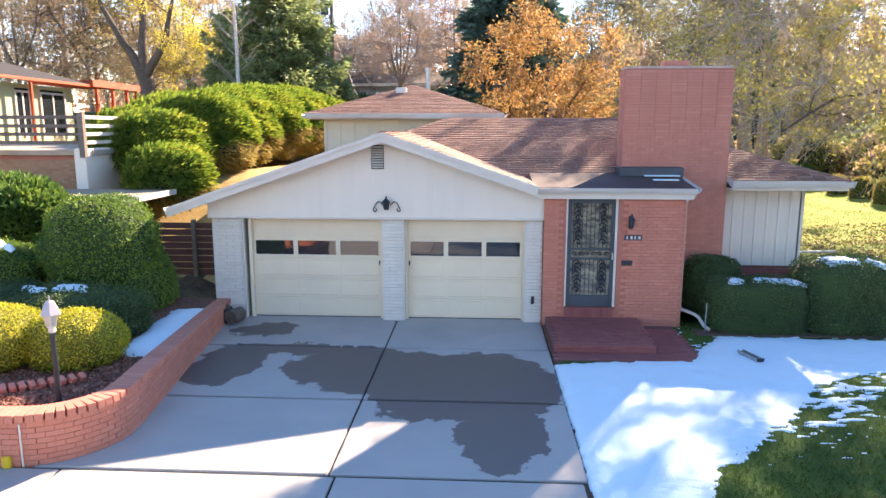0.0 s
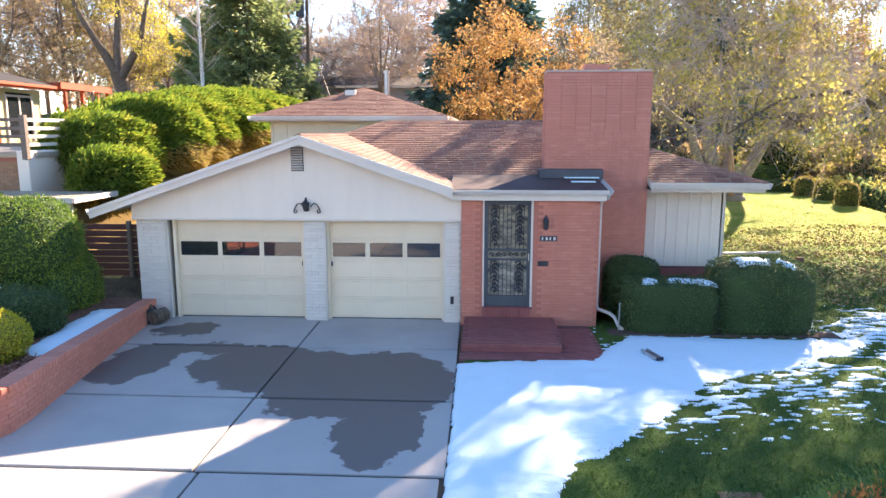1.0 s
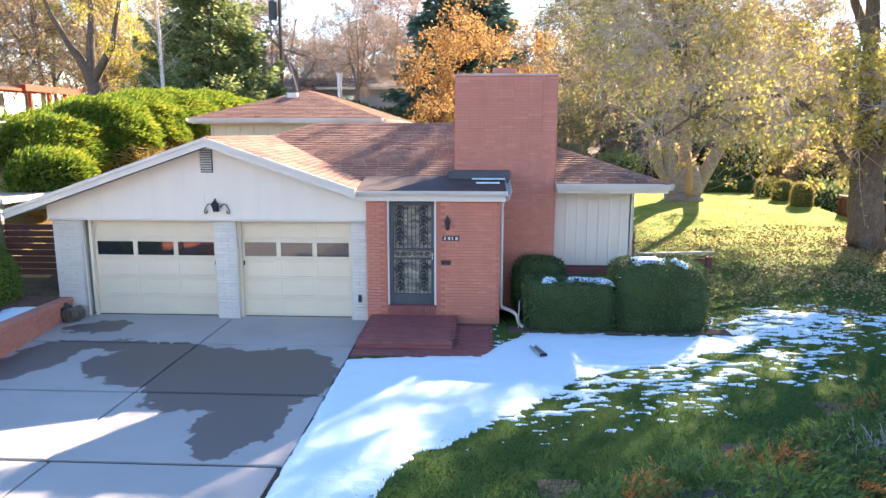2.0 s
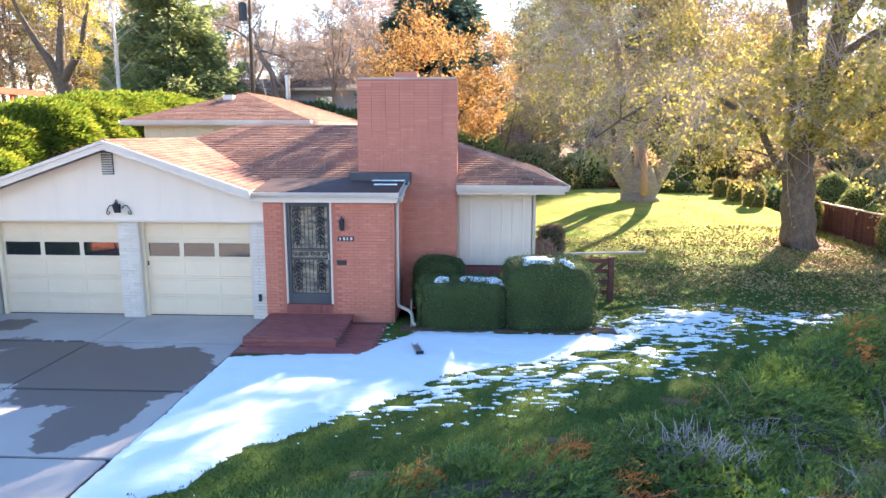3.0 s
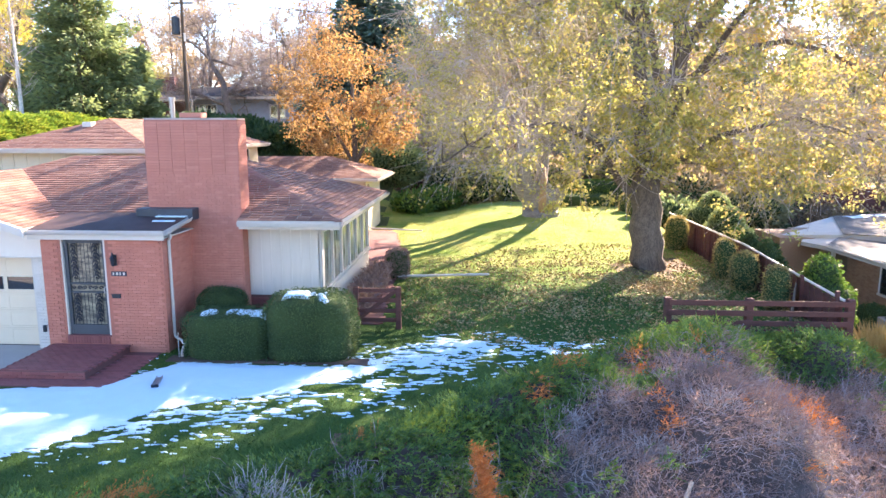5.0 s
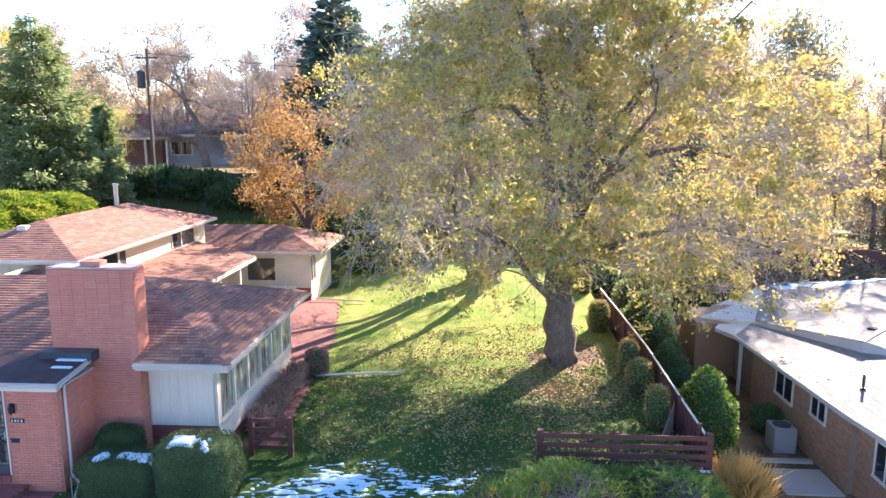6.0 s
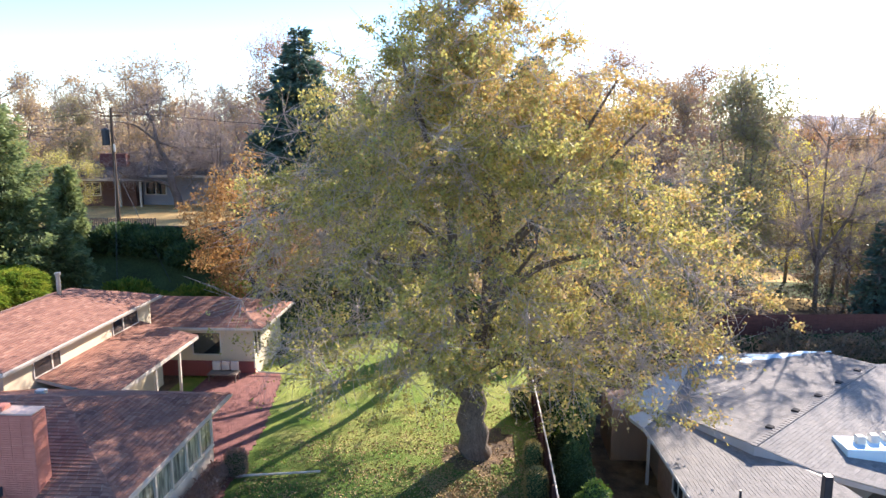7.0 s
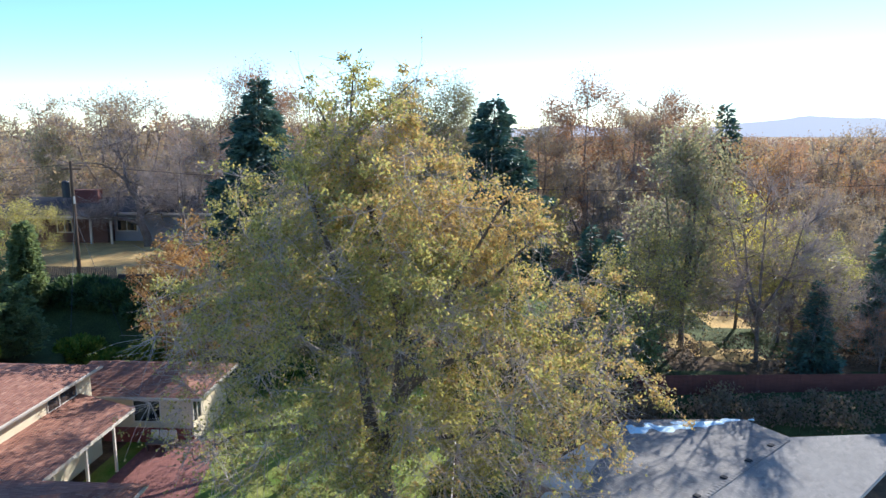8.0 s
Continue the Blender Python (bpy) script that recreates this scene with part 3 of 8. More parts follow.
# fascias, rakes and gutters
def gutter(parent, a, b, h=0.13, out=(0, -1), name="gutter"):
    """A gutter of a deep profile between two points."""
    a, b, o = Vector(a), Vector(b), Vector((*out, 0)).normalized()
    mb = MB()
    prof = [(0, 0), (0.0, -h), (0.07, -h), (0.11, -0.04), (0.12, 0.0), (0.105, 0.0), (0.095, -0.035), (0.06, -h + 0.015), (0.015, -h + 0.015), (0.015, 0)]
    n = len(prof)
    vs = [p + o * q[0] + Vector((0, 0, q[1])) for p in (a, b) for q in prof]
    mb.add(vs, [(i, (i + 1) % n, n + (i + 1) % n, n + i) for i in range(n)] + [tuple(range(n)), tuple(range(n, 2 * n))[::-1]])
    return part(name, mb, GUTTER, parent, "white metal gutter")


gutter(porch_roof, (1.58, 12.84, 2.91), (4.86, 12.84, 2.91), 0.10)
gutter(porch_roof, (4.84, 12.82, 2.91), (4.84, 14.5, 3.10), 0.10, (1, 0))
part("fascia", MB().box(1.62, 12.85, 2.69, 4.82, 12.89, 2.85), TRIM, porch_roof)
part("soffit", MB().box(1.66, 12.89, 2.722, 4.81, 14.5, 2.75), TRIM, porch_roof)
gutter(main_roof, (6.05, 14.24, EV - 0.01), (8.58, 14.24, EV - 0.01))
gutter(main_roof, (8.56, 14.2, EV - 0.01), (8.56, 22.62, EV - 0.01), out=(1, 0))
part("fascia", MB().box(6.06, 14.25, 2.76, 8.55, 14.29, 2.85), TRIM, main_roof)
part("soffit", MB().box(6.06, 14.3, 2.77, 8.5, 22.5, 2.80), TRIM, main_roof)
for s, (x1, z1) in ((-1, (-5.98, 2.475)), (1, (1.68, 2.955))):
    a, b = Vector((GX, 12.64, GZ + 0.005)), Vector((x1, 12.64, z1 + 0.005))
    rake = MB()
    dn = Vector((0, 0, -0.2))
    for y0, y1, off in ((0.0, 0.035, 0.0), (-0.03, 0.0, 0.0)):
        w = dn if y0 == 0.0 else dn * 0.35
        vs = [p + Vector((0, y, 0)) + k for y in (y0, y1) for p in (a, b) for k in (Vector(), w)]
        rake.add(vs, [(0, 1, 3, 2), (4, 6, 7, 5), (0, 2, 6, 4), (1, 5, 7, 3), (0, 4, 5, 1), (2, 3, 7, 6)])
    part("rake_board", rake, TRIM, garage_roof, "white rake board")
gutter(garage_roof, (-5.95, 21.0, 2.47), (-5.95, 12.66, 2.47), out=(-1, 0))

# gable wall over the garage doors
gable = MB()
def roof_under(x):
    return GZ - 0.17 - 0.343 * abs(x - GX)
xa, xb = -5.28, 1.86
side_profile = [(xa, 2.24), (xb, 2.24), (xb, roof_under(xb)), (GX, roof_under(GX)), (xa, roof_under(xa))]
gable.add([(x, 13.06, z) for x, z in side_profile] + [(x, 13.125, z) for x, z in side_profile], [(0, 1, 2, 3, 4), (9, 8, 7, 6, 5)] + [(j, 5 + j, 5 + (j + 1) % 5, (j + 1) % 5) for j in range(5)])
gable_wall = part("gable_wall", gable, SIDING, house, "white vertical board gable")
part("gable_backing", MB().add([(xa, 13.13, 2.24), (xb, 13.13, 2.24), (xb, 13.13, roof_under(xb)), (GX, 13.13, roof_under(GX)), (xa, 13.13, roof_under(xa)), (xa, 13.5, 2.24), (xb, 13.5, 2.24), (xb, 13.5, roof_under(xb)), (GX, 13.5, roof_under(GX)), (xa, 13.5, roof_under(xa))], [(0, 1, 2, 3, 4), (5, 9, 8, 7, 6), (0, 5, 6, 1), (1, 6, 7, 2), (4, 9, 5, 0)]), SIDING, gable_wall)
for i in range(1, 6):
    x = xa + 1.19 * i
    part("seam_batten", MB().box(x - 0.01, 13.056, 2.27, x + 0.01, 13.062, roof_under(x) - 0.02), SIDING, gable_wall)
part("drip_board", MB().box(xa, 13.03, 2.215, xb, 13.14, 2.26, 0.006), TRIM, gable_wall)
vent = part("vent", MB().box(-1.74, 13.04, 3.27, -1.48, 13.06, 3.76), IRON, gable_wall, "slatted gable vent")
for i in range(9):
    part("slat", MB().box(-0.12, -0.022, -0.006, 0.12, 0.022, 0.006, 0, pose(-1.61, 13.03, 3.31 + 0.052 * i, 40)), GUTTER, vent)

# garage walls: white painted brick piers
for x0, x1, yf in ((-5.25, -4.58, 13.18), (-1.55, -1.09, 13.14), (1.5, 1.84, 13.14)):
    pier = part("pier", MB().box(x0, yf + 0.012, -0.02, x1, 13.55, 2.24), MORTAR_PALE, house, "white painted brick pier")
    brick_face(pier, (x0, yf), (1, 0), x1 - x0, 0.0, 2.22, WHITE_BRICK, MORTAR_PALE, length=0.3, course=0.073, joint=0.007)
    part("corner_board", MB().box(x1 - 0.035 if x0 < -1 else x0 - 0.03, yf - 0.012, 0, x1 + 0.02 if x0 < -1 else x0 + 0.02, yf + 0.1, 2.22, 0.004), TRIM, pier)
part("garage_side_wall", MB().box(-5.25, 13.55, -0.3, -5.1, 20.6, 2.5), WHITE_BRICK, house, "white painted side wall")
part("meter_box", MB().box(1.62, 13.08, 0.42, 1.69, 13.13, 0.58, 0.005), IRON, house, "small outlet box")


def garage_door(x0, x1):
    """A sectional door: five rows of panels, one of them glazed."""
    y, z1 = 13.38, 2.2
    door = part("garage_door", MB().box(x0, y, 0.0, x1, y + 0.05, z1), CREAM, house, "cream sectional garage door with three windows")
    part("jamb", MB().box(x0 - 0.07, y - 0.12, 0, x0, y + 0.02, z1 + 0.03, 0.004), CREAM, door)
    part("jamb", MB().box(x1, y - 0.12, 0, x1 + 0.07, y + 0.02, z1 + 0.03, 0.004), CREAM, door)
    part("head_trim", MB().box(x0 - 0.07, y - 0.12, z1 + 0.03, x1 + 0.07, y + 0.02, z1 + 0.08, 0.004), CREAM, door)
    w = (x1 - x0) / 3
    for r in range(5):
        z0, zt = 0.44 * r, 0.44 * (r + 1)
        part("rail", MB().box(x0, y - 0.018, z0 + 0.004, x1, y + 0.004, z0 + 0.05, 0.004), CREAM, door)
        part("rail", MB().box(x0, y - 0.018, zt - 0.045, x1, y + 0.004, zt - 0.002, 0.004), CREAM, door)
        for c in range(3):
            a, b = x0 + w * c + 0.05, x0 + w * (c + 1) - 0.05
            if r == 3:
                part("pane", MB().box(a, y - 0.008, z0 + 0.07, b, y - 0.003, zt - 0.06), GLASS, door, "dark window pane")
                fr = MB()
                for q in ((a - 0.03, z0 + 0.04, a, zt - 0.04), (b, z0 + 0.04, b + 0.03, zt - 0.04), (a, z0 + 0.045, b, z0 + 0.07), (a, zt - 0.06, b, zt - 0.04)):
                    fr.box(q[0], y - 0.024, q[1], q[2], y, q[3], 0.003)
                part("pane_frame", fr, CREAM, door)
            else:
                part("panel", MB().box(a, y - 0.012, z0 + 0.06, b, y + 0.002, zt - 0.055, 0.008), CREAM, door)
        for c in range(4):
            xm = x0 + w * c
            part("stile", MB().box(max(xm - 0.05, x0), y - 0.0165, z0 + 0.02, min(xm + 0.05, x1), y, zt - 0.02, 0.003), CREAM, door)
    part("seal", MB().box(x0, y - 0.02, -0.01, x1, y + 0.03, 0.02), IRON, door)
    return door


ga = garage_door(-4.42, -1.62)
gb = garage_door(-1.02, 1.43)
part("lock_plate", MB().box(-1.66, 13.33, 1.18, -1.63, 13.36, 1.28, 0.004), IRON, ga)
part("lock_plate", MB().box(-1.01, 13.33, 1.18, -0.98, 13.36, 1.28, 0.004), IRON, gb)

# lantern with scrolls above the doors
lantern = thing("wall_lantern", "black iron wall lantern with scrolled arms on white siding", "lamp", (-1.43, 13.0, 2.6))
part("body", MB().lathe([(0.02, 0.0), (0.05, 0.02), (0.085, 0.16), (0.095, 0.165), (0.05, 0.21), (0.02, 0.24), (0.012, 0.28)], -1.43, 12.92, 2.43, 6), IRON, lantern)
part("pane", MB().lathe([(0.045, 0.03), (0.075, 0.15)], -1.43, 12.92, 2.432, 6), GLASS, lantern)
part("backplate", MB().box(-1.47, 13.03, 2.42, -1.39, 13.055, 2.62, 0.01), IRON, lantern)
part("arm", MB().tube([(-1.43, 13.04, 2.6), (-1.43, 12.97, 2.72), (-1.43, 12.92, 2.70)], 0.01, 6), IRON, lantern)
for s in (-1, 1):
    pts = [(-1.43 + s * (0.08 + 0.2 * t), 13.03, 2.52 + 0.1 * math.sin(t * 2.8) - 0.12 * t * t) for t in [i / 8 for i in range(9)]]
    pts += [(-1.43 + s * (0.28 - 0.03 + 0.035 * math.cos(a)), 13.03, 2.40 + 0.035 * math.sin(a) + 0.02) for a in [-i * 0.7 for i in range(7)]]
    part("scroll", MB().tube(pts, 0.011, 6), IRON, lantern)

# porch block of orange brick
porch = part("porch_wall", MB().box(1.85, 12.975, -0.05, 2.30, 14.6, 2.72).box(3.36, 12.975, -0.05, 4.70, 14.6, 2.72).box(2.30, 12.975, 2.68, 3.36, 14.6, 2.72).box(2.30, 12.975, -0.05, 3.36, 14.6, 0.36), MORTAR, house, "orange brick porch wall")
brick_face(porch, (1.85, 12.965), (1, 0), 2.85, 0.0, 2.71, BRICK, MORTAR, limit=300, joint=0.004, skip=((0.44, 1.52, 0.18, 2.7),))
brick_face(porch, (4.71, 12.965), (0, 1), 1.6, 0.0, 2.71, BRICK, MORTAR, limit=0)
brick_face(porch, (2.30, 12.955), (1, 0), 1.06, 0.2, 0.40, DARK_BRICK, MORTAR_DARK, limit=40, length=0.068, course=0.19)

# entrance door with an ornate iron storm door
def front_door():
    door = part("front_door", MB().box(2.33, 13.16, 0.40, 3.33, 13.2, 2.68), plain("dark_door", (0.03, 0.04, 0.045), 0.5), house, "dark blue-grey iron storm door with scrollwork")
    # pale and grey blotches in the glass colour are painted reflections
    part("glass", MB().box(2.42, 13.10, 0.62, 3.24, 13.106, 2.60), plain("painted_reflection_glass", (0.52, 0.46, 0.33), 0.12, big=0.75, scale=3.5, grain=0.05, relief=0, stretch=(1, 1, 2.2), dirt=(0.30, 0.32, 0.33)), door, "storm glass with painted pale reflections")
    blue = plain("slate_blue_iron", (0.055, 0.075, 0.095), 0.5, big=0.2)
    fr = MB()
    for q in ((2.34, 0.40, 2.42, 2.66), (3.24, 0.40, 3.32, 2.66), (2.42, 2.58, 3.24, 2.66), (2.42, 0.40, 3.24, 0.64), (2.42, 1.60, 3.24, 1.65), (2.42, 1.40, 3.24, 1.44)):
        fr.box(q[0], 13.04, q[1], q[2], 13.09, q[3], 0.006)
    part("door_frame", fr, blue, door, "slate blue door frame")
    for s in (2.31, 3.33):
        part("casing", MB().box(s - 0.02, 12.985, 0.40, s + 0.025, 13.1, 2.70, 0.004), TRIM, door, "white door casing")
    for i in range(9):
        x = 2.47 + 0.0865 * i
        part("bar", MB().tube([(x, 13.06, 0.62), (x, 13.06, 1.42)], 0.007, 6).tube([(x, 13.06, 1.63), (x, 13.06, 2.6)], 0.007, 6), IRON, door)
    scroll = lambda cx, cz, r, s: [(cx + s * r * (1 - 0.1 * k) * math.cos(0.75 * k), 13.055, cz + r * (1 - 0.1 * k) * math.sin(0.75 * k)) for k in range(10)]
    for x in (2.555, 3.075):
        for z0, n in ((0.70, 4), (1.72, 5)):
            for k in range(n):
                part("scroll", MB().tube(scroll(x, z0 + 0.17 * k + 0.05, 0.082, 1 if k % 2 else -1), 0.017, 5).tube(scroll(x, z0 + 0.17 * k + 0.13, 0.07, -1 if k % 2 else 1), 0.017, 5), IRON, door)
    for k in range(6):
        part("scroll", MB().tube(scroll(2.50 + 0.13 * k, 1.52, 0.055, 1 if k % 2 else -1), 0.013, 5), IRON, door)
    part("handle", MB().tube([(3.27, 13.03, 1.42), (3.27, 12.98, 1.42), (3.27, 12.98, 1.55), (3.27, 13.03, 1.55)], 0.01, 6), GUTTER, door)
    part("threshold", MB().box(2.3, 12.94, 0.385, 3.36, 13.15, 0.405, 0.004), DARK_BRICK, door)


front_door()

wall_lamp = thing("wall_lamp", "bronze carriage lamp with a finial on the orange brick", "lamp", (3.60, 12.9, 2.2))
part("body", MB().lathe([(0.015, -0.12), (0.045, -0.08), (0.06, 0.06), (0.07, 0.07), (0.03, 0.13), (0.012, 0.2)], 3.60, 12.84, 2.2, 8), IRON, wall_lamp)
part("shade", MB().lathe([(0.04, -0.06), (0.054, 0.05)], 3.60, 12.84, 2.2, 8), plain("frosted_lamp_glass", (0.5, 0.5, 0.46), 0.3), wall_lamp)
part("backplate", MB().box(3.56, 12.93, 2.08, 3.64, 12.95, 2.34, 0.008).tube([(3.60, 12.94, 2.3), (3.60, 12.84, 2.38), (3.60, 12.84, 2.3)], 0.01, 6), IRON, wall_lamp)

plaque = thing("number_plaque", "dark blue plaque with pale bars on orange brick", "sign", (3.67, 12.93, 1.89))
part("plate", MB().box(3.49, 12.93, 1.835, 3.85, 12.955, 1.945, 0.006), plain("navy_tile", (0.03, 0.04, 0.07), 0.4), plaque)
for k in range(4):
    part("bar", MB().box(3.53 + 0.08 * k, 12.922, 1.86, 3.56 + 0.08 * k + 0.015 * (k % 2), 12.932, 1.925, 0.003), TRIM, plaque)
mail = thing("mail_slot", "small dark metal mail slot in the brick wall", "mailbox", (3.56, 12.93, 1.35))
part("flap", MB().box(3.46, 12.925, 1.31, 3.67, 12.955, 1.40, 0.008), IRON, mail)
part("hood", MB().box(3.45, 12.915, 1.39, 3.68, 12.955, 1.41, 0.004), IRON, mail)

# brick landing and pad
landing = thing("brick_landing", "maroon brick entry landing with one step, damp", "steps", (3.0, 12, 0), kind="structure")
part("step", MB().box(1.92, 11.12, -0.05, 3.78, 12.955, 0.185, 0.01), MORTAR_DARK, landing)
part("pad", MB().box(1.88, 10.68, -0.08, 4.55, 12.955, 0.015, 0.008), MORTAR_DARK, landing)
pav = brick_mesh("paver", 0.19, 0.09, DARK_BRICK, 0.05)
flat = Matrix(((1, 0, 0, 0), (0, 0, -1, 0), (0, 1, 0, 0), (0, 0, 0, 1)))
for r in range(18):
    for c in range(10):
        x, y = 1.93 + 0.092 + 0.2 * c - (0.1 if r % 2 else 0), 11.13 + 0.05 + 0.1 * r
        if 1.98 < x < 3.74 and y < 12.95:
            ob = new("paver", pav)
            ob.matrix_basis = Matrix.Translation((x, y, 0.175)) @ flat
            hang(ob, landing)
for r in range(20):
    for c in range(14):
        x, y = 1.98 + 0.2 * c - (0.1 if r % 2 else 0), 10.75 + 0.1 * r
        if 1.95 < x < 4.5 and y < 12.9 and (x > 3.85 or y < 11.08):
            ob = new("paver", pav)
            ob.matrix_basis = Matrix.Translation((x, y, 0.0)) @ flat
            hang(ob, landing)
brick_face(landing, (1.92, 11.11), (1, 0), 1.86, 0.02, 0.17, DARK_BRICK, MORTAR_DARK, limit=60, length=0.2, course=0.074)

# downspout
spout = part("downspout", MB().tube([(4.90, 13.02, 2.83), (4.89, 13.06, 2.74), (4.78, 13.2, 2.66), (4.765, 13.22, 2.55), (4.765, 13.22, 0.42), (4.79, 13.2, 0.33), (5.02, 13.05, 0.27), (5.10, 12.95, 0.22), (5.14, 12.72, 0.1), (5.2, 12.58, 0.07)], 0.036, 8), GUTTER, porch_roof, "white downspout")

# chimney
chimney = part("chimney", MB().box(3.71, 14.57, -0.1, 6.02, 15.16, 5.40), MORTAR, house, "broad red brick chimney with dark streaks")
brick_face(chimney, (3.70, 14.56), (1, 0), 2.33, 0.0, 4.09, CHIMNEY_BRICK, MORTAR, limit=0, joint=0.005)
brick_face(chimney, (3.70, 14.56), (1, 0), 2.33, 4.08, 5.40, CHIMNEY_BRICK, MORTAR, limit=300, length=0.3329, joint=0.006, stack=True)
brick_face(chimney, (6.03, 14.56), (0, 1), 0.6, 0.0, 5.40, CHIMNEY_BRICK, MORTAR, limit=300)
brick_face(chimney, (3.70, 15.16), (0, -1), 0.6, 3.0, 5.40, CHIMNEY_BRICK, MORTAR, limit=0)
part("cap", MB().box(3.70, 14.56, 5.40, 6.03, 15.17, 5.45, 0.03), plain("mortar_wash", (0.60, 0.46, 0.40), 0.9, big=0.3), chimney, "mortar cap")
part("flue_top", MB().box(4.55, 14.68, 5.46, 5.1, 15.05, 5.58, 0.01), CHIMNEY_BRICK, chimney)
part("cricket", MB().box(3.55, 14.16, 2.98, 4.96, 14.56, 3.26, 0.01), FLASHING, chimney, "blue-grey metal flashing box")
part("snow_patch", MB().box(4.1, 14.0, 3.075, 4.85, 14.15, 3.10, 0.01), SNOW, chimney, "thin strip of snow")

# living-room wing
wing = part("wing_wall", MB().box(6.03, 14.95, 0.95, 7.93, 15.05, 2.8), BATTEN, house, "pale board-and-batten wall")
for i in range(8):
    x = 6.1 + 0.257 * i
    part("batten", MB().box(x - 0.02, 14.93, 0.97, x + 0.02, 14.952, 2.78, 0.004), BATTEN, wing)
base = part("wing_base", MB().box(6.03, 14.98, -0.2, 7.9, 15.08, 0.95), MORTAR_DARK, house, "dark red brick base")
brick_face(base, (6.03, 14.97), (1, 0), 1.87, 0.0, 0.95, DARK_BRICK, MORTAR_DARK, limit=150)
side = part("window_wall", MB().box(7.85, 15.05, 0.3, 7.93, 22.2, 0.98).box(7.85, 15.05, 2.62, 7.93, 22.2, 2.8).box(7.85, 14.95, 0.98, 7.95, 15.12, 2.7), BATTEN, house, "pale wall with a band of tall windows")
part("window_wall_base", MB().box(7.82, 15.08, -0.2, 7.9, 22.2, 0.5), DARK_BRICK, side)
for i in range(6):
    y0 = 15.12 + 1.18 * i
    win = part("window", MB().box(7.87, y0 + 0.05, 0.98, 7.885, y0 + 1.13, 2.62), PALE_GLASS, house, "tall living-room window with pale blotched panes")
    fr = MB()
    for a, b, c, d in ((y0, 0.98, y0 + 0.06, 2.62), (y0 + 1.12, 0.98, y0 + 1.18, 2.62), (y0, 0.98, y0 + 1.18, 1.04), (y0, 2.56, y0 + 1.18, 2.62)):
        fr.box(7.86, a, b, 7.95, c, d, 0.004)
    part("window_frame", fr, TRIM, win)
    part("window_sill", MB().box(7.86, y0, 0.94, 8.0, y0 + 1.18, 0.985, 0.006), TRIM, win)
part("back_wall", MB().box(1.0, 22.1, -0.2, 7.9, 22.2, 2.8), BATTEN, house)

# upper storey
UE, UZ = 4.57, 5.59
upper_roof = roof_of("roof", [
    [(-4.9, 20.0, UE), (1.2, 20.0, UE), (-1.85, 23.05, UZ)],
    [(1.2, 20.0, UE), (1.2, 32.4, UE), (-1.85, 29.35, UZ), (-1.85, 23.05, UZ)],
    [(1.2, 32.4, UE), (-4.9, 32.4, UE), (-1.85, 29.35, UZ)],
    [(-4.9, 32.4, UE), (-4.9, 20.0, UE), (-1.85, 23.05, UZ), (-1.85, 29.35, UZ)]])
for a, b, o in (((-4.9, 20.0), (1.2, 20.0), (0, -1)), ((1.2, 20.0), (1.2, 32.4), (1, 0)), ((-4.9, 32.4), (-4.9, 20.0), (-1, 0))):
    gutter(upper_roof, (*a, UE - 0.01), (*b, UE - 0.01), out=o)
part("soffit", MB().box(-4.85, 20.05, 4.40, 1.15, 32.35, 4.43), TRIM, upper_roof)
upper = part("upper_wall", MB().box(-4.45, 20.55, 2.0, 0.75, 20.65, 4.42).box(-4.45, 20.65, 2.0, -4.35, 32.0, 4.42).box(-4.45, 31.9, 0, 0.75, 32.0, 4.42).box(0.65, 20.65, 2.0, 0.75, 31.9, 4.42), CREAM_WALL, house, "cream upper-storey wall")
for i in range(12):
    part("batten", MB().box(-4.4 + 0.45 * i, 20.53, 3.2, -4.36 + 0.45 * i, 20.552, 4.4, 0.003), CREAM_WALL, upper)
for y0, y1 in ((22.3, 23.4), (23.5, 24.0), (28.2, 29.1), (29.2, 30.6)):
    win = part("window", MB().box(0.752, y0, 3.55, 0.758, y1, 4.3), GLASS, house, "upper-storey window")
    fr = MB()
    for a, b, c, d in ((y0 - 0.05, 3.5, y0, 4.35), (y1, 3.5, y1 + 0.05, 4.35), (y0, 3.5, y1, 3.55), (y0, 4.3, y1, 4.35)):
        fr.box(0.752, a, b, 0.79, c, d)
    part("window_frame", fr, TRIM, win)
flue = part("flue_pipe", MB().tube([(-1.75, 28.2, 5.3), (-1.75, 28.2, 6.5)], 0.1, 12).tube([(-1.75, 28.2, 6.5), (-1.75, 28.2, 6.62)], 0.14, 12), plain("galvanised_flue", (0.45, 0.45, 0.45), 0.4, metal=0.7), upper_roof, "galvanised flue pipe")
part("roof_vent", MB().box(-2.35, 22.1, 5.2, -2.0, 22.4, 5.47, 0.02), GUTTER, upper_roof, "small metal roof vent")
part("roof_vent", MB().box(2.6, 19.6, 3.95, 2.95, 19.85, 4.12, 0.02), GUTTER, main_roof, "small metal roof vent")

# low roof along the courtyard
mid_roof = roof_of("roof", [[(3.78, 23.0, 2.78), (3.78, 30.9, 2.78), (0.75, 30.9, 3.5), (0.75, 22.4, 3.5), (3.0, 22.4, 2.97)]])
part("fascia", MB().box(3.75, 22.7, 2.60, 3.80, 30.9, 2.75), TRIM, mid_roof)
for y in (24.0, 26.5, 29.0):
    part("porch_post", MB().box(3.5, y, 0, 3.62, y + 0.12, 2.65, 0.006), TRIM, mid_roof)
part("courtyard_wall", MB().box(1.6, 22.6, 0, 1.7, 31, 3.0), CREAM_WALL, house)
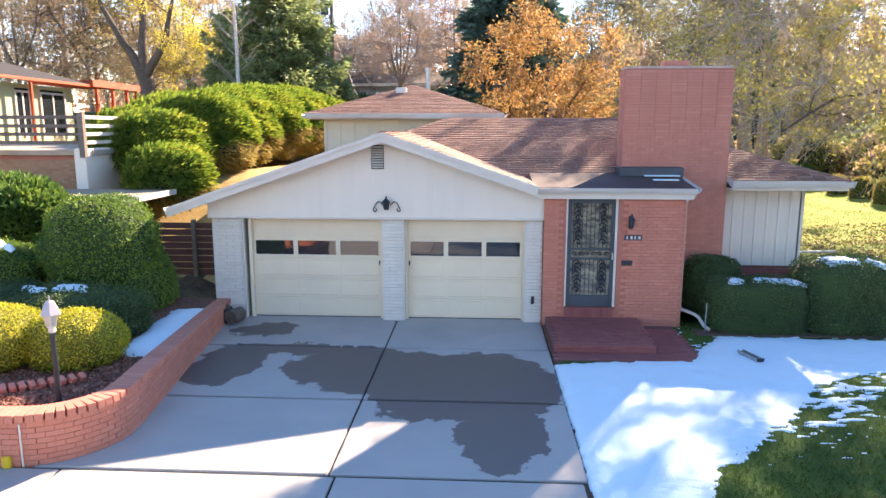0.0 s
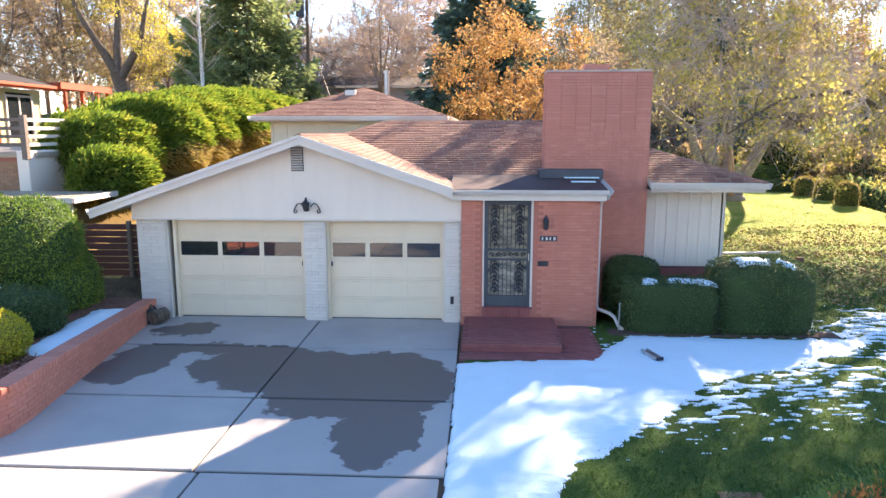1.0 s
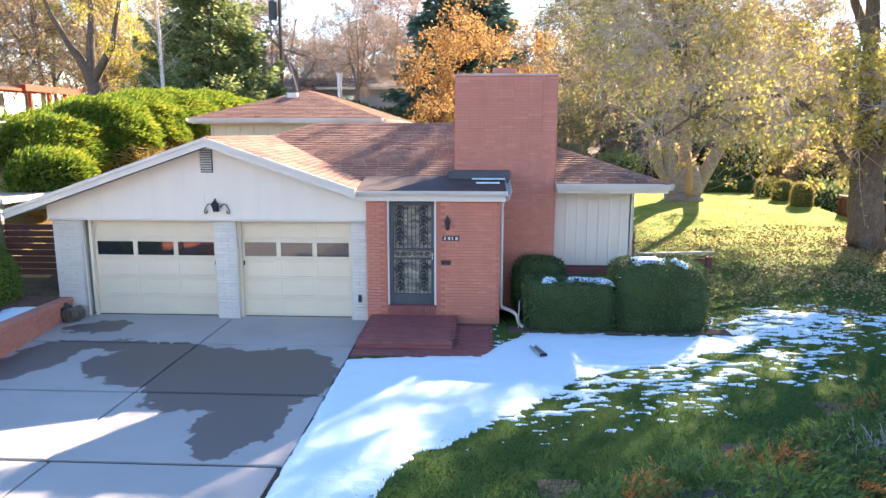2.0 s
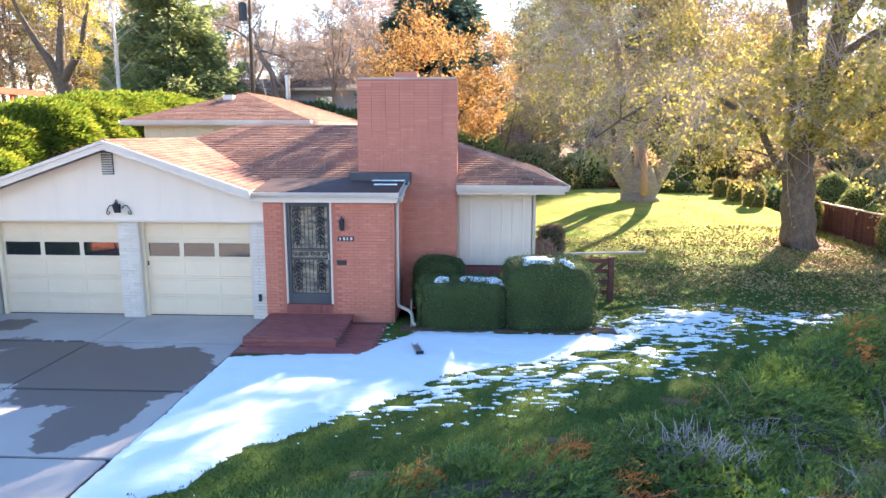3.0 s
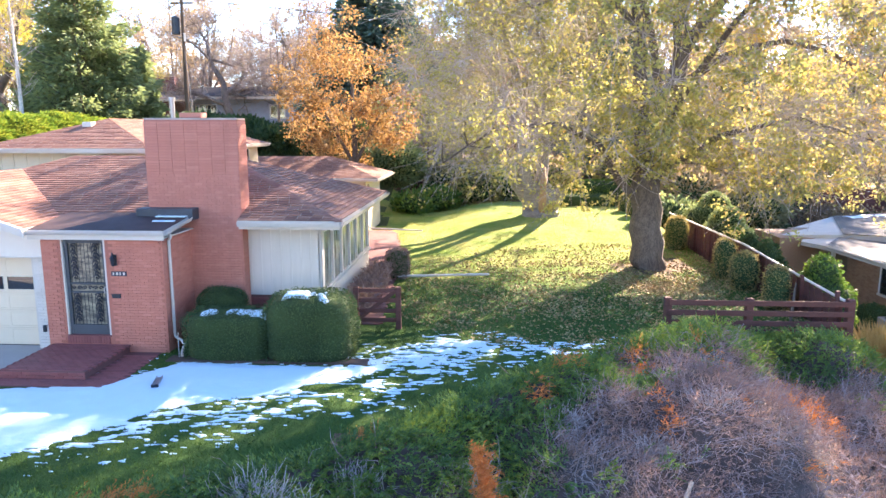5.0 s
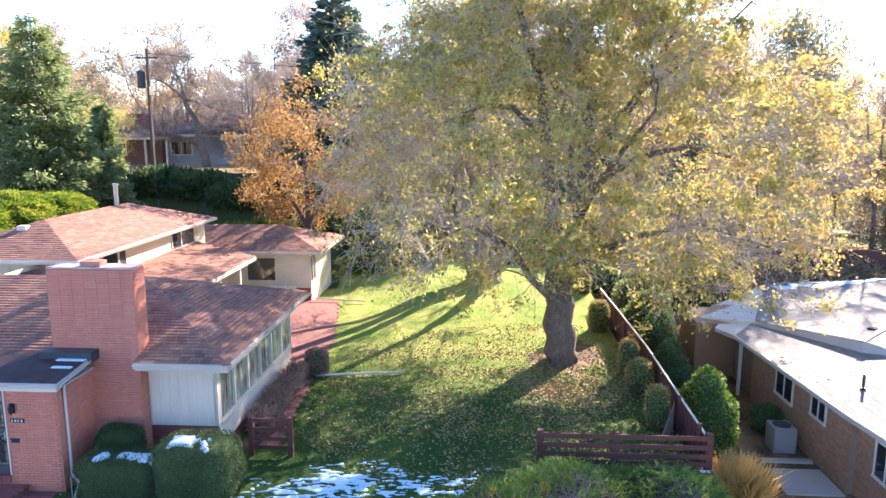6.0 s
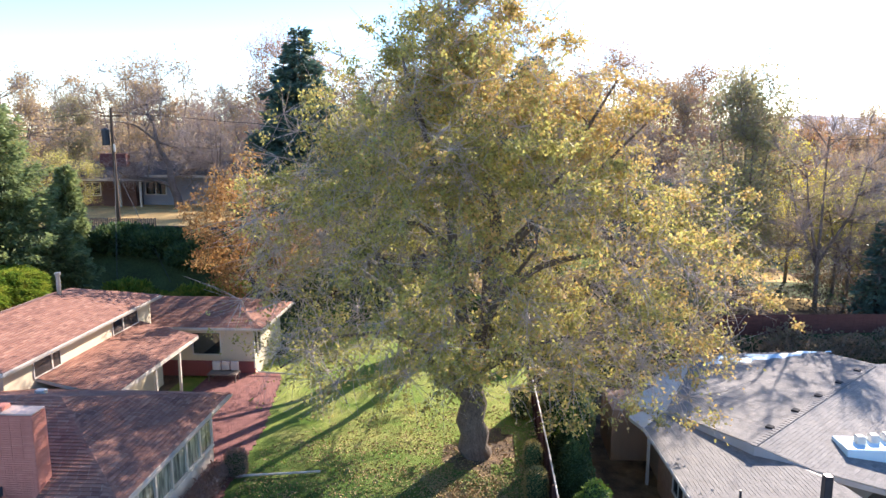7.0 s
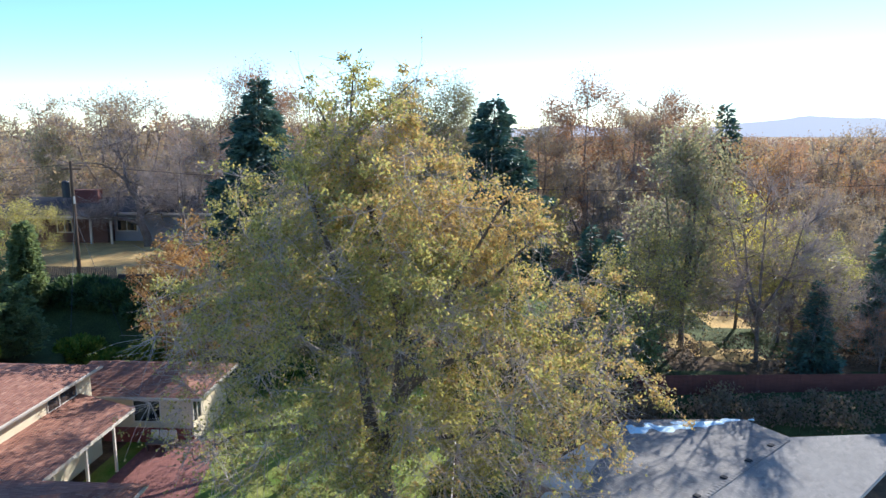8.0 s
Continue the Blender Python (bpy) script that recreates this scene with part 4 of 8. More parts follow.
# rear wing
rear_roof = roof_of("roof", [
    [(-1.2, 32.3, 2.78), (6.75, 32.3, 2.78), (3.75, 35.3, 3.78), (-1.2, 35.3, 3.78)],
    [(6.75, 32.3, 2.78), (6.75, 38.3, 2.78), (3.75, 35.3, 3.78)],
    [(6.75, 38.3, 2.78), (-1.2, 38.3, 2.78), (-1.2, 35.3, 3.78), (3.75, 35.3, 3.78)]])
gutter(rear_roof, (1.2, 32.3, 2.77), (6.77, 32.3, 2.77))
gutter(rear_roof, (6.75, 32.3, 2.77), (6.75, 38.3, 2.77), out=(1, 0))
part("downspout", MB().tube([(6.1, 32.4, 2.65), (6.05, 32.85, 2.4), (6.05, 32.85, 0.4), (6.3, 32.7, 0.2), (9.0, 32.5, 0.12)], 0.04, 8), GUTTER, rear_roof, "white downspout")
rear = part("rear_wall", MB().box(0.7, 32.95, -0.2, 6.0, 33.05, 2.65).box(5.9, 33.05, -0.2, 6.0, 38, 1.0).box(5.9, 33.05, 2.4, 6.0, 38, 2.65).box(5.9, 34.2, 1.0, 6.0, 38, 2.4), CREAM_WALL, house, "cream rear wing wall")
win = part("window", MB().box(2.6, 32.935, 1.1, 4.1, 32.945, 2.3), GLASS, house, "curtained rear window")
part("window_frame", MB().box(2.52, 32.93, 1.02, 4.18, 32.948, 1.1).box(2.52, 32.93, 2.3, 4.18, 32.948, 2.38).box(2.52, 32.93, 1.1, 2.6, 32.948, 2.3).box(4.1, 32.93, 1.1, 4.18, 32.948, 2.3), TRIM, win)
win = part("window", MB().box(5.95, 33.1, 1.0, 5.96, 34.2, 2.4), GLASS, house, "corner window")
part("window_frame", MB().box(5.94, 33.05, 1.0, 6.02, 33.12, 2.4).box(5.94, 33.6, 1.0, 6.02, 33.66, 2.4).box(5.94, 34.14, 1.0, 6.02, 34.2, 2.4), TRIM, win)
part("rear_base", MB().box(0.7, 32.92, -0.2, 6.03, 33.0, 0.7), DARK_BRICK, rear)

# patio of brick pavers
PATIO = brick_material("patio_brick", [(0.20, 0.075, 0.065), (0.27, 0.11, 0.095), (0.23, 0.09, 0.08)])
patio = thing("patio", "weathered red brick patio and path along the windows", "patio", (6, 26, 0), kind="structure")
part("bed", MB().prism([(3.6, 22.3), (8.2, 22.3), (8.2, 15.6)] + [(float(path_edge(y)), y) for y in (15.6, 17.4, 22, 26, 29, 32, 33)] + [(3.6, 33)], -0.2, 0.02), MORTAR_DARK, patio)
pv = MB()
for i in range(74):
    for j in range(38):
        x, y = 3.7 + 0.21 * j - (0.105 if i % 2 else 0), 15.7 + 0.235 * i
        right = path_edge(y)
        left = 8.25 if y < 22.4 else 3.7
        if left < x < right - 0.1:
            pv.box(x, y, 0.0, x + 0.2, y + 0.225, 0.034)
tagged(part("pavers", pv, PATIO, patio), kind="stuff")

# ---- plants ----
def unit(v):
    return v / np.maximum(np.linalg.norm(v, axis=-1, keepdims=True), 1e-9)


def leaf_quads(rng, pts, size, dirs=None, width=0.5, vary=0.5):
    """Lozenge leaves at points, along dirs or any way."""
    n = len(pts)
    d = unit(rng.normal(size=(n, 3))) if dirs is None else unit(dirs)
    s = unit(np.cross(d, unit(rng.normal(size=(n, 3)))))
    ln = size * (1 - vary / 2 + vary * rng.random((n, 1)))
    mid = pts + d * ln * 0.5
    bend = np.cross(d, s) * ln * 0.12
    return np.stack([pts, mid + s * ln * width / 2 + bend, pts + d * ln, mid - s * ln * width / 2 + bend], 1)


def plumes(rng, base, d, length, k=14, leaf=0.06, width=0.3, arch=0.25):
    """Feathery sprays: an arching stem with k leaflets on alternating sides."""
    n = len(base)
    d = unit(d)
    side = unit(np.cross(d, unit(rng.normal(size=(n, 3)) * 0.4 + np.array([0, 0, 1.0]))))
    ln = length * (0.6 + 0.8 * rng.random((n, 1)))
    out = []
    for i in range(k):
        s = (i + 0.5) / k
        p = base + d * ln * s + np.array([0, 0, 1.0]) * ln * arch * (s - 1.4 * s * s)
        v = d * 0.75 + side * (0.75 if i % 2 else -0.75) * (1.15 - s) + np.array([0, 0, 0.15]) + rng.normal(size=(n, 3)) * 0.22
        out.append(leaf_quads(rng, p, leaf * (1.25 - 0.6 * s), v, width, 0.5))
    return np.concatenate(out)


def branches(name, tubes, material, parent, label=""):
    mb = MB()
    for pts, r0, r1, sides in tubes:
        k = len(pts)
        mb.tube(pts, [r0 + (r1 - r0) * i / (k - 1) for i in range(k)], sides, caps=False)
    return part(name, mb, material, parent, label, smooth=True)


def bow(a, b, rng, sag=0.08, k=4):
    """A crooked line from a to b."""
    a, b = np.array(a, float), np.array(b, float)
    ln = np.linalg.norm(b - a)
    pts = [a + (b - a) * t + np.array([0, 0, 1]) * ln * sag * math.sin(math.pi * t) + rng.normal(size=3) * ln * 0.03 * (0 < i < k) for i, t in ((i, i / k) for i in range(k + 1))]
    return pts


def crown_tree(name, label, base, limbs, centres, leaf_mat, bark, seed, leaves=60, size=0.12, spread=0.7, twigs=5, twig_len=0.8, droop=0.0, width=0.55, trunk_label="", sides=10, hang_leaves=0.0, group="", twig_r=0.008, squash=0.8, strand=4, turning=None, twig_mat=None, tufts=None):
    """A broadleaf tree: given limbs, then a branch out to each leaf cluster, with twigs and leaves."""
    rng = np.random.default_rng(seed)
    ob = thing(name, label, "tree", base, group)
    tubes, nodes_at, node_r, fine_tubes = [], [], [], []
    for pts, r0, r1 in limbs:
        pts = [np.array(p, float) for p in pts]
        fine = []
        for p, q in zip(pts, pts[1:]):
            for t in (0, 0.5):
                fine.append(p + (q - p) * t + rng.normal(size=3) * 0.12 * r0)
        fine.append(pts[-1])
        fine[0] = pts[0]
        tubes.append((fine, r0, r1, sides))
        for i, p in enumerate(fine[2:]):
            nodes_at.append(p)
            node_r.append(r0 + (r1 - r0) * (i + 2) / len(fine))
    axis = np.array(base, float)
    order = np.argsort([np.linalg.norm(c - nodes_at[0]) for c in centres])
    qs, tw = [], []
    for i in order:
        c = centres[i]
        na = np.array(nodes_at)
        d = np.linalg.norm(na - c, axis=1) + 0.9 * np.maximum(na[:, 2] - c[2] + 0.2, 0) * (1 - 0.6 * droop)
        j = int(np.argmin(d))
        ln = np.linalg.norm(c - na[j])
        r = min(0.6 * node_r[j], 0.014 + 0.013 * ln)
        line = bow(na[j], c, rng, 0.1 + 0.12 * droop, 4)
        tubes.append((line, r, 0.35 * r + 0.004, 5 if r > 0.05 else 4))
        nodes_at += [line[2], line[3]]
        node_r += [0.7 * r, 0.55 * r]
        out = unit(c - axis)
        for _ in range(twigs):
            v = unit(out * 0.5 + rng.normal(size=3) * 0.8 + np.array([0, 0, 0.25 - droop]))
            e = c + v * twig_len * (0.5 + rng.random()) + np.array([0, 0, -droop * twig_len * 0.6])
            mid = (c + e) / 2 + rng.normal(size=3) * 0.06 * twig_len
            (fine_tubes if twig_mat else tubes).append(([c, mid, e], twig_r * 1.3, twig_r * 0.5, 3))
            tw.append((c, mid, e))
        if tufts:
            here = tw[-twigs:]
            for _ in range(tufts[0]):
                a, mid, e = here[rng.integers(0, twigs)]
                at = mid + (e - mid) * rng.uniform(-0.3, 1.0)
                k = int(tufts[2] * (0.4 + 1.2 * rng.random()))
                qs.append(at + rng.normal(size=(k, 3)) * tufts[1] * (0.7 + 0.6 * rng.random()) * np.array([1, 1, 0.75]))
        k = int(leaves * (0.5 + rng.random()))
        if k:
            qs.append(c + unit(rng.normal(size=(k, 3))) * (1.5 * spread * rng.random((k, 1)) ** 0.45) * np.array([1, 1, squash]))
    if tw and leaves:
        tw = np.array(tw)
        for t in np.linspace(0.15, 1.0, strand):
            p = tw[:, 1] + (tw[:, 2] - tw[:, 1]) * t
            qs.append(p + rng.normal(size=p.shape) * 0.06)
    branches("trunk", tubes, bark, ob, trunk_label)
    if fine_tubes:
        tagged(branches("fine_growth", fine_tubes, twig_mat, ob, "fine grey drooping twigs"), kind="stuff")
    if leaves:
        pts = np.concatenate(qs)
        if turning:
            pts = pts[rng.random(len(pts)) < turning[2](pts)]
        dirs = rng.normal(size=pts.shape) + np.array([0, 0, -hang_leaves])
        lq = leaf_quads(rng, pts, size, dirs, width)
        if turning:
            gold = rng.random(len(pts)) < turning[1](pts)
            part("golden_foliage", quads("golden_foliage", lq[gold], turning[0]), parent=ob, label="golden-yellow turning leaves")
            lq = lq[~gold]
        part("crown", quads("crown", lq, leaf_mat), parent=ob)
    return ob


def in_shape(seed, n, centre, radii, shell=0.55, keep=None, low=-1.0):
    """Cluster centres in an ellipsoid, more of them near its skin, with gaps."""
    rng = np.random.default_rng(seed)
    out = []
    while len(out) < n:
        v = unit(rng.normal(size=3)) * (shell + (1 - shell) * rng.random() ** 0.6)
        if v[2] < low:
            continue
        p = np.array(centre) + v * np.array(radii) * (0.88 + 0.24 * float(wave(v[0] * 3 + 5, v[1] * 3 + v[2] * 4, 1.0, seed % 7)))
        if keep is None or keep(p):
            out.append(p)
    return out


YELLOW_GREEN = leaf_material("yellow_green_leaf", [(0.19, 0.165, 0.09), (0.30, 0.28, 0.12), (0.44, 0.43, 0.15), (0.62, 0.55, 0.19), (0.52, 0.40, 0.21)], 0.52, 0.7)
GOLD_LEAF = leaf_material("golden_leaf", [(0.38, 0.28, 0.14), (0.55, 0.40, 0.17), (0.68, 0.47, 0.18), (0.60, 0.36, 0.18)], 0.44, 0.9)
SPARSE_GREEN = leaf_material("olive_leaf", [(0.15, 0.12, 0.09), (0.22, 0.19, 0.11), (0.31, 0.30, 0.12), (0.46, 0.42, 0.13)], 0.45, 1.5)
ORANGE_LEAF = leaf_material("orange_leaf", [(0.28, 0.135, 0.07), (0.40, 0.215, 0.09), (0.49, 0.30, 0.13), (0.50, 0.37, 0.18)], 0.5, 1.2)
YELLOW_LEAF = leaf_material("yellow_leaf", [(0.30, 0.32, 0.09), (0.52, 0.48, 0.10), (0.66, 0.56, 0.11), (0.50, 0.40, 0.13)], 0.6, 2.5)
TAN_LEAF = leaf_material("tan_leaf", [(0.24, 0.185, 0.15), (0.35, 0.27, 0.19), (0.46, 0.35, 0.21), (0.38, 0.25, 0.18)], 0.55, 4.0)
RUSSET_LEAF = leaf_material("russet_leaf", [(0.25, 0.145, 0.115), (0.35, 0.195, 0.135), (0.46, 0.26, 0.145), (0.33, 0.195, 0.155)], 0.55, 6.0)
GREY_GREEN = leaf_material("grey_green_leaf", [(0.22, 0.23, 0.15), (0.3, 0.3, 0.19), (0.38, 0.35, 0.2), (0.34, 0.28, 0.19)], 0.55, 4.0)
SPRUCE_NEEDLE = leaf_material("spruce_needle", [(0.05, 0.11, 0.095), (0.08, 0.155, 0.13), (0.11, 0.19, 0.15), (0.15, 0.23, 0.16)], 0.15, 2.0)
GREEN_NEEDLE = leaf_material("green_needle", [(0.14, 0.19, 0.10), (0.20, 0.27, 0.13), (0.27, 0.34, 0.16), (0.36, 0.41, 0.18)], 0.45, 1.5)
JUNIPER = leaf_material("juniper_spray", [(0.05, 0.12, 0.04), (0.08, 0.17, 0.045), (0.13, 0.23, 0.05), (0.26, 0.33, 0.06)], 0.35, 1.4)
BANK_JUNIPER = leaf_material("blue_green_juniper_spray", [(0.07, 0.15, 0.07), (0.11, 0.22, 0.08), (0.18, 0.30, 0.07), (0.34, 0.42, 0.08)], 0.35, 1.2)
# brighter copy of JUNIPER, yellow-greens painted in for sun on the sprays
SUNLIT_JUNIPER = leaf_material("sunlit_juniper_spray", [(0.07, 0.15, 0.035), (0.13, 0.23, 0.04), (0.25, 0.32, 0.05), (0.42, 0.40, 0.09)], 0.42, 0.8)
DRY_JUNIPER = leaf_material("dry_juniper_spray", [(0.20, 0.17, 0.07), (0.32, 0.25, 0.11), (0.38, 0.31, 0.13), (0.24, 0.25, 0.08)], 0.35, 0.6)
BOX_LEAF = leaf_material("clipped_leaf", [(0.06, 0.14, 0.035), (0.11, 0.21, 0.045), (0.17, 0.28, 0.05), (0.26, 0.34, 0.065)], 0.3, 0.9)
GOLD_BOX = leaf_material("golden_clipped_leaf", [(0.26, 0.29, 0.04), (0.40, 0.40, 0.05), (0.54, 0.50, 0.06), (0.60, 0.52, 0.08)], 0.4, 0.9)
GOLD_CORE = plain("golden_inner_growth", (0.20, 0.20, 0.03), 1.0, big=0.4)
YEW_LEAF = leaf_material("dark_clipped_leaf", [(0.035, 0.075, 0.04), (0.055, 0.11, 0.05), (0.085, 0.145, 0.055), (0.14, 0.185, 0.065)], 0.25, 0.8)
DEAD_SPRAY = leaf_material("dead_brown_spray", [(0.20, 0.13, 0.13), (0.32, 0.22, 0.21), (0.38, 0.23, 0.19), (0.46, 0.32, 0.28)], 0.25, 1.2)
RUST_SPRAY = leaf_material("rust_orange_spray", [(0.60, 0.17, 0.06), (0.76, 0.26, 0.08), (0.84, 0.36, 0.14)], 0.35, 0.8)
# dark green painted for the shade behind the hedge leaves
HEDGE_CORE = plain("hedge_inner_shade", (0.045, 0.085, 0.025), 1.0, big=0.4)
# dark brown that paints in the shade under the juniper sprays
TWIG_SHADE = plain("thicket_inner_shade", (0.13, 0.095, 0.085), 1.0, big=0.5, scale=3)


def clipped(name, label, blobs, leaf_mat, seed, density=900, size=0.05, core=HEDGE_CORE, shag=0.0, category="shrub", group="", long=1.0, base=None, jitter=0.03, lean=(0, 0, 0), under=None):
    """A clipped or shaggy shrub: rounded bodies skinned with leaves. blobs: centre, radii, squareness."""
    rng = np.random.default_rng(seed)
    c0 = base or (blobs[0][0][0], blobs[0][0][1], blobs[0][0][2] - blobs[0][1][2])
    ob = thing(name, label, category, c0, group)
    body, qs, ds = MB(), [], []
    def shape(v, c, r, p):
        k = (np.abs(v) ** p).sum(-1, keepdims=True) ** (-1 / p)
        q = v * k
        lump = 1 + 0.10 * (wave(q[..., 0] * r[0] + c[0] * 2, q[..., 1] * r[1] + 3 * q[..., 2] * r[2] + c[1], 0.6, seed % 5)[..., None] - 0.5) * (1 + 2 * shag)
        return np.array(c) + q * np.array(r) * lump
    for c, r, p in blobs:
        nu, nv = 20, 12
        th, ph = np.meshgrid(np.linspace(0, 2 * np.pi, nu, endpoint=False), np.linspace(-np.pi / 2, np.pi / 2, nv))
        v = np.stack([np.cos(ph) * np.cos(th), np.cos(ph) * np.sin(th), np.sin(ph)], -1)
        g = np.array(c) + (shape(v, c, r, p) - np.array(c)) * (0.93 - 0.1 * shag)
        body.add(g.reshape(-1, 3).tolist(), [(i * nu + j, i * nu + (j + 1) % nu, (i + 1) * nu + (j + 1) % nu, (i + 1) * nu + j) for i in range(nv - 1) for j in range(nu)])
        area = 4 * math.pi * ((r[0] * r[1]) ** 1.6 / 3 + (r[0] * r[2]) ** 1.6 / 3 + (r[1] * r[2]) ** 1.6 / 3) ** (1 / 1.6)
        n = int(area * density)
        v = unit(rng.normal(size=(n, 3)))
        pts = shape(v, c, r, p)
        pts += rng.normal(size=pts.shape) * jitter
        inside = np.zeros(n, bool)
        for c2, r2, p2 in blobs:
            if c2 is not c:
                inside |= (np.abs((pts - np.array(c2)) / np.array(r2)) ** p2).sum(1) < 0.8
        ok = ~inside & (pts[:, 2] > ground_z(pts[:, 0], pts[:, 1]) - 0.05)
        nrm = unit(v / np.array(r))[ok]
        d = nrm * (0.5 + shag) + rng.normal(size=nrm.shape) * (0.75 - 0.3 * shag) + np.array([0, 0, 0.5 * shag]) + np.array(lean)
        lq = leaf_quads(rng, pts[ok] - 0.3 * size * nrm, size * long, d, 0.55 / long ** 0.7)
        dry = (nrm[:, 2] < -0.32 + 0.6 * (wave(pts[ok][:, 0] * 2, pts[ok][:, 2] * 2, 0.7, 4) - 0.5)) if under else np.zeros(len(lq), bool)
        qs.append(lq[~dry])
        ds.append(lq[dry][::2])
    # solid core, its darker colour standing for shade between the leaves
    part("dark_core", body, core, ob, smooth=True)
    part("foliage", quads("foliage", np.concatenate(qs), leaf_mat), parent=ob)
    if under:
        part("dry_foliage", quads("dry_foliage", np.concatenate(ds), under), parent=ob, label="dry brown underside")
    return ob


def spruce(name, label, base, high, radius, leaf_mat, seed, dense=1.0, droop=0.35, skirt=0.06, size=0.42, group="", power=0.9):
    """A conifer: whorls of drooping boughs with needle sprays."""
    rng = np.random.default_rng(seed)
    ob = thing(name, label, "tree", base, group)
    b = np.array(base, float)
    tubes = [([b + np.array([0, 0, high * t]) + rng.normal(size=3) * 0.03 for t in np.linspace(0, 1, 7)], 0.022 * high, 0.015, 8)]
    pts, dirs = [], []
    z = skirt * high
    while z < high * 0.985:
        t = z / high
        reach = radius * (1 - t) ** power * (0.8 + 0.4 * rng.random()) + 0.12
        for _ in range(int(4 + 4 * (1 - t))):
            a = rng.random() * 2 * math.pi
            o = np.array([math.cos(a), math.sin(a), 0])
            r = reach * (0.7 + 0.45 * rng.random())
            start = b + np.array([0, 0, z + rng.normal() * 0.1])
            line = [start + o * r * s + np.array([0, 0, (0.12 * s - droop * s * s + 0.15 * s ** 4) * r]) for s in np.linspace(0, 1, 5)]
            tubes.append((line, 0.012 * r + 0.01, 0.006, 4))
            k = int(r * 18 * dense)
            s = rng.random(k) ** 0.7
            p = np.array(line)[0] + o * (r * s)[:, None]
            p[:, 2] += (0.12 * s - droop * s * s + 0.15 * s ** 4) * r
            sidev = np.array([-o[1], o[0], 0])
            off = rng.normal(size=k) * 0.16 * r * (0.3 + (1 - s) * s * 3)
            p += sidev * off[:, None]
            p[:, 2] += rng.normal(size=k) * 0.011 * high - 0.15 * np.abs(off)
            pts.append(p)
            dirs.append(o * 0.9 + sidev * np.sign(off)[:, None] * 0.5 + rng.normal(size=(k, 3)) * 0.3 + np.array([0, 0, -0.15]))
        z += 0.02 * high * (0.6 + 0.8 * rng.random())
    branches("trunk", tubes, BARK_DARK, ob)
    part("crown", quads("crown", leaf_quads(rng, np.concatenate(pts), size, np.concatenate(dirs), 0.32), leaf_mat), parent=ob)
    return ob


def bare_tree(name, label, base, high, spreadr, seed, bark=BARK_DARK, levels=4, leaf=None, group="", leaves=0, lsize=0.2, trunk_r=None, fan=0.75, lwidth=0.6):
    """A leafless or nearly leafless tree, forked several times."""
    rng = np.random.default_rng(seed)
    ob = thing(name, label, "tree", base, group)
    tubes, ends = [], []
    def grow(p, d, ln, r, lev):
        k = 4
        pts = [p]
        for _ in range(k):
            d = unit(d + rng.normal(size=3) * 0.16 + np.array([0, 0, 0.04]))
            p = p + d * ln / k
            pts.append(p)
        tubes.append((pts, r, 0.6 * r, 8 if lev == 0 else 5 if lev < 2 else 3))
        if lev >= levels:
            ends.append(pts)
            return
        for i in range(3 if lev else 4):
            s = 1.0 if i == 0 else 0.45 + 0.55 * rng.random()
            q = pts[int(round(s * k))]
            side = unit(rng.normal(size=3) * np.array([1, 1, 0.5]))
            nd = unit(d * (1.0 if i == 0 else 0.75) + side * (0.3 if i == 0 else fan) * spreadr / high * 2.2)
            grow(q, nd, ln * (0.78 if i == 0 else 0.66) * (0.8 + 0.4 * rng.random()), 0.62 * r if i == 0 else 0.48 * r, lev + 1)
    grow(np.array(base, float), np.array([0, 0, 1.0]), high * 0.3, trunk_r or 0.022 * high, 0)
    branches("trunk", tubes, bark, ob)
    if leaves:
        e = np.array(ends)
        i = rng.integers(0, len(e), leaves)
        j = rng.integers(1, e.shape[1], leaves)
        p = e[i, j] + rng.normal(size=(leaves, 3)) * 0.03 * high
        part("crown", quads("crown", leaf_quads(rng, p, lsize, None, lwidth), leaf), parent=ob)
    return ob


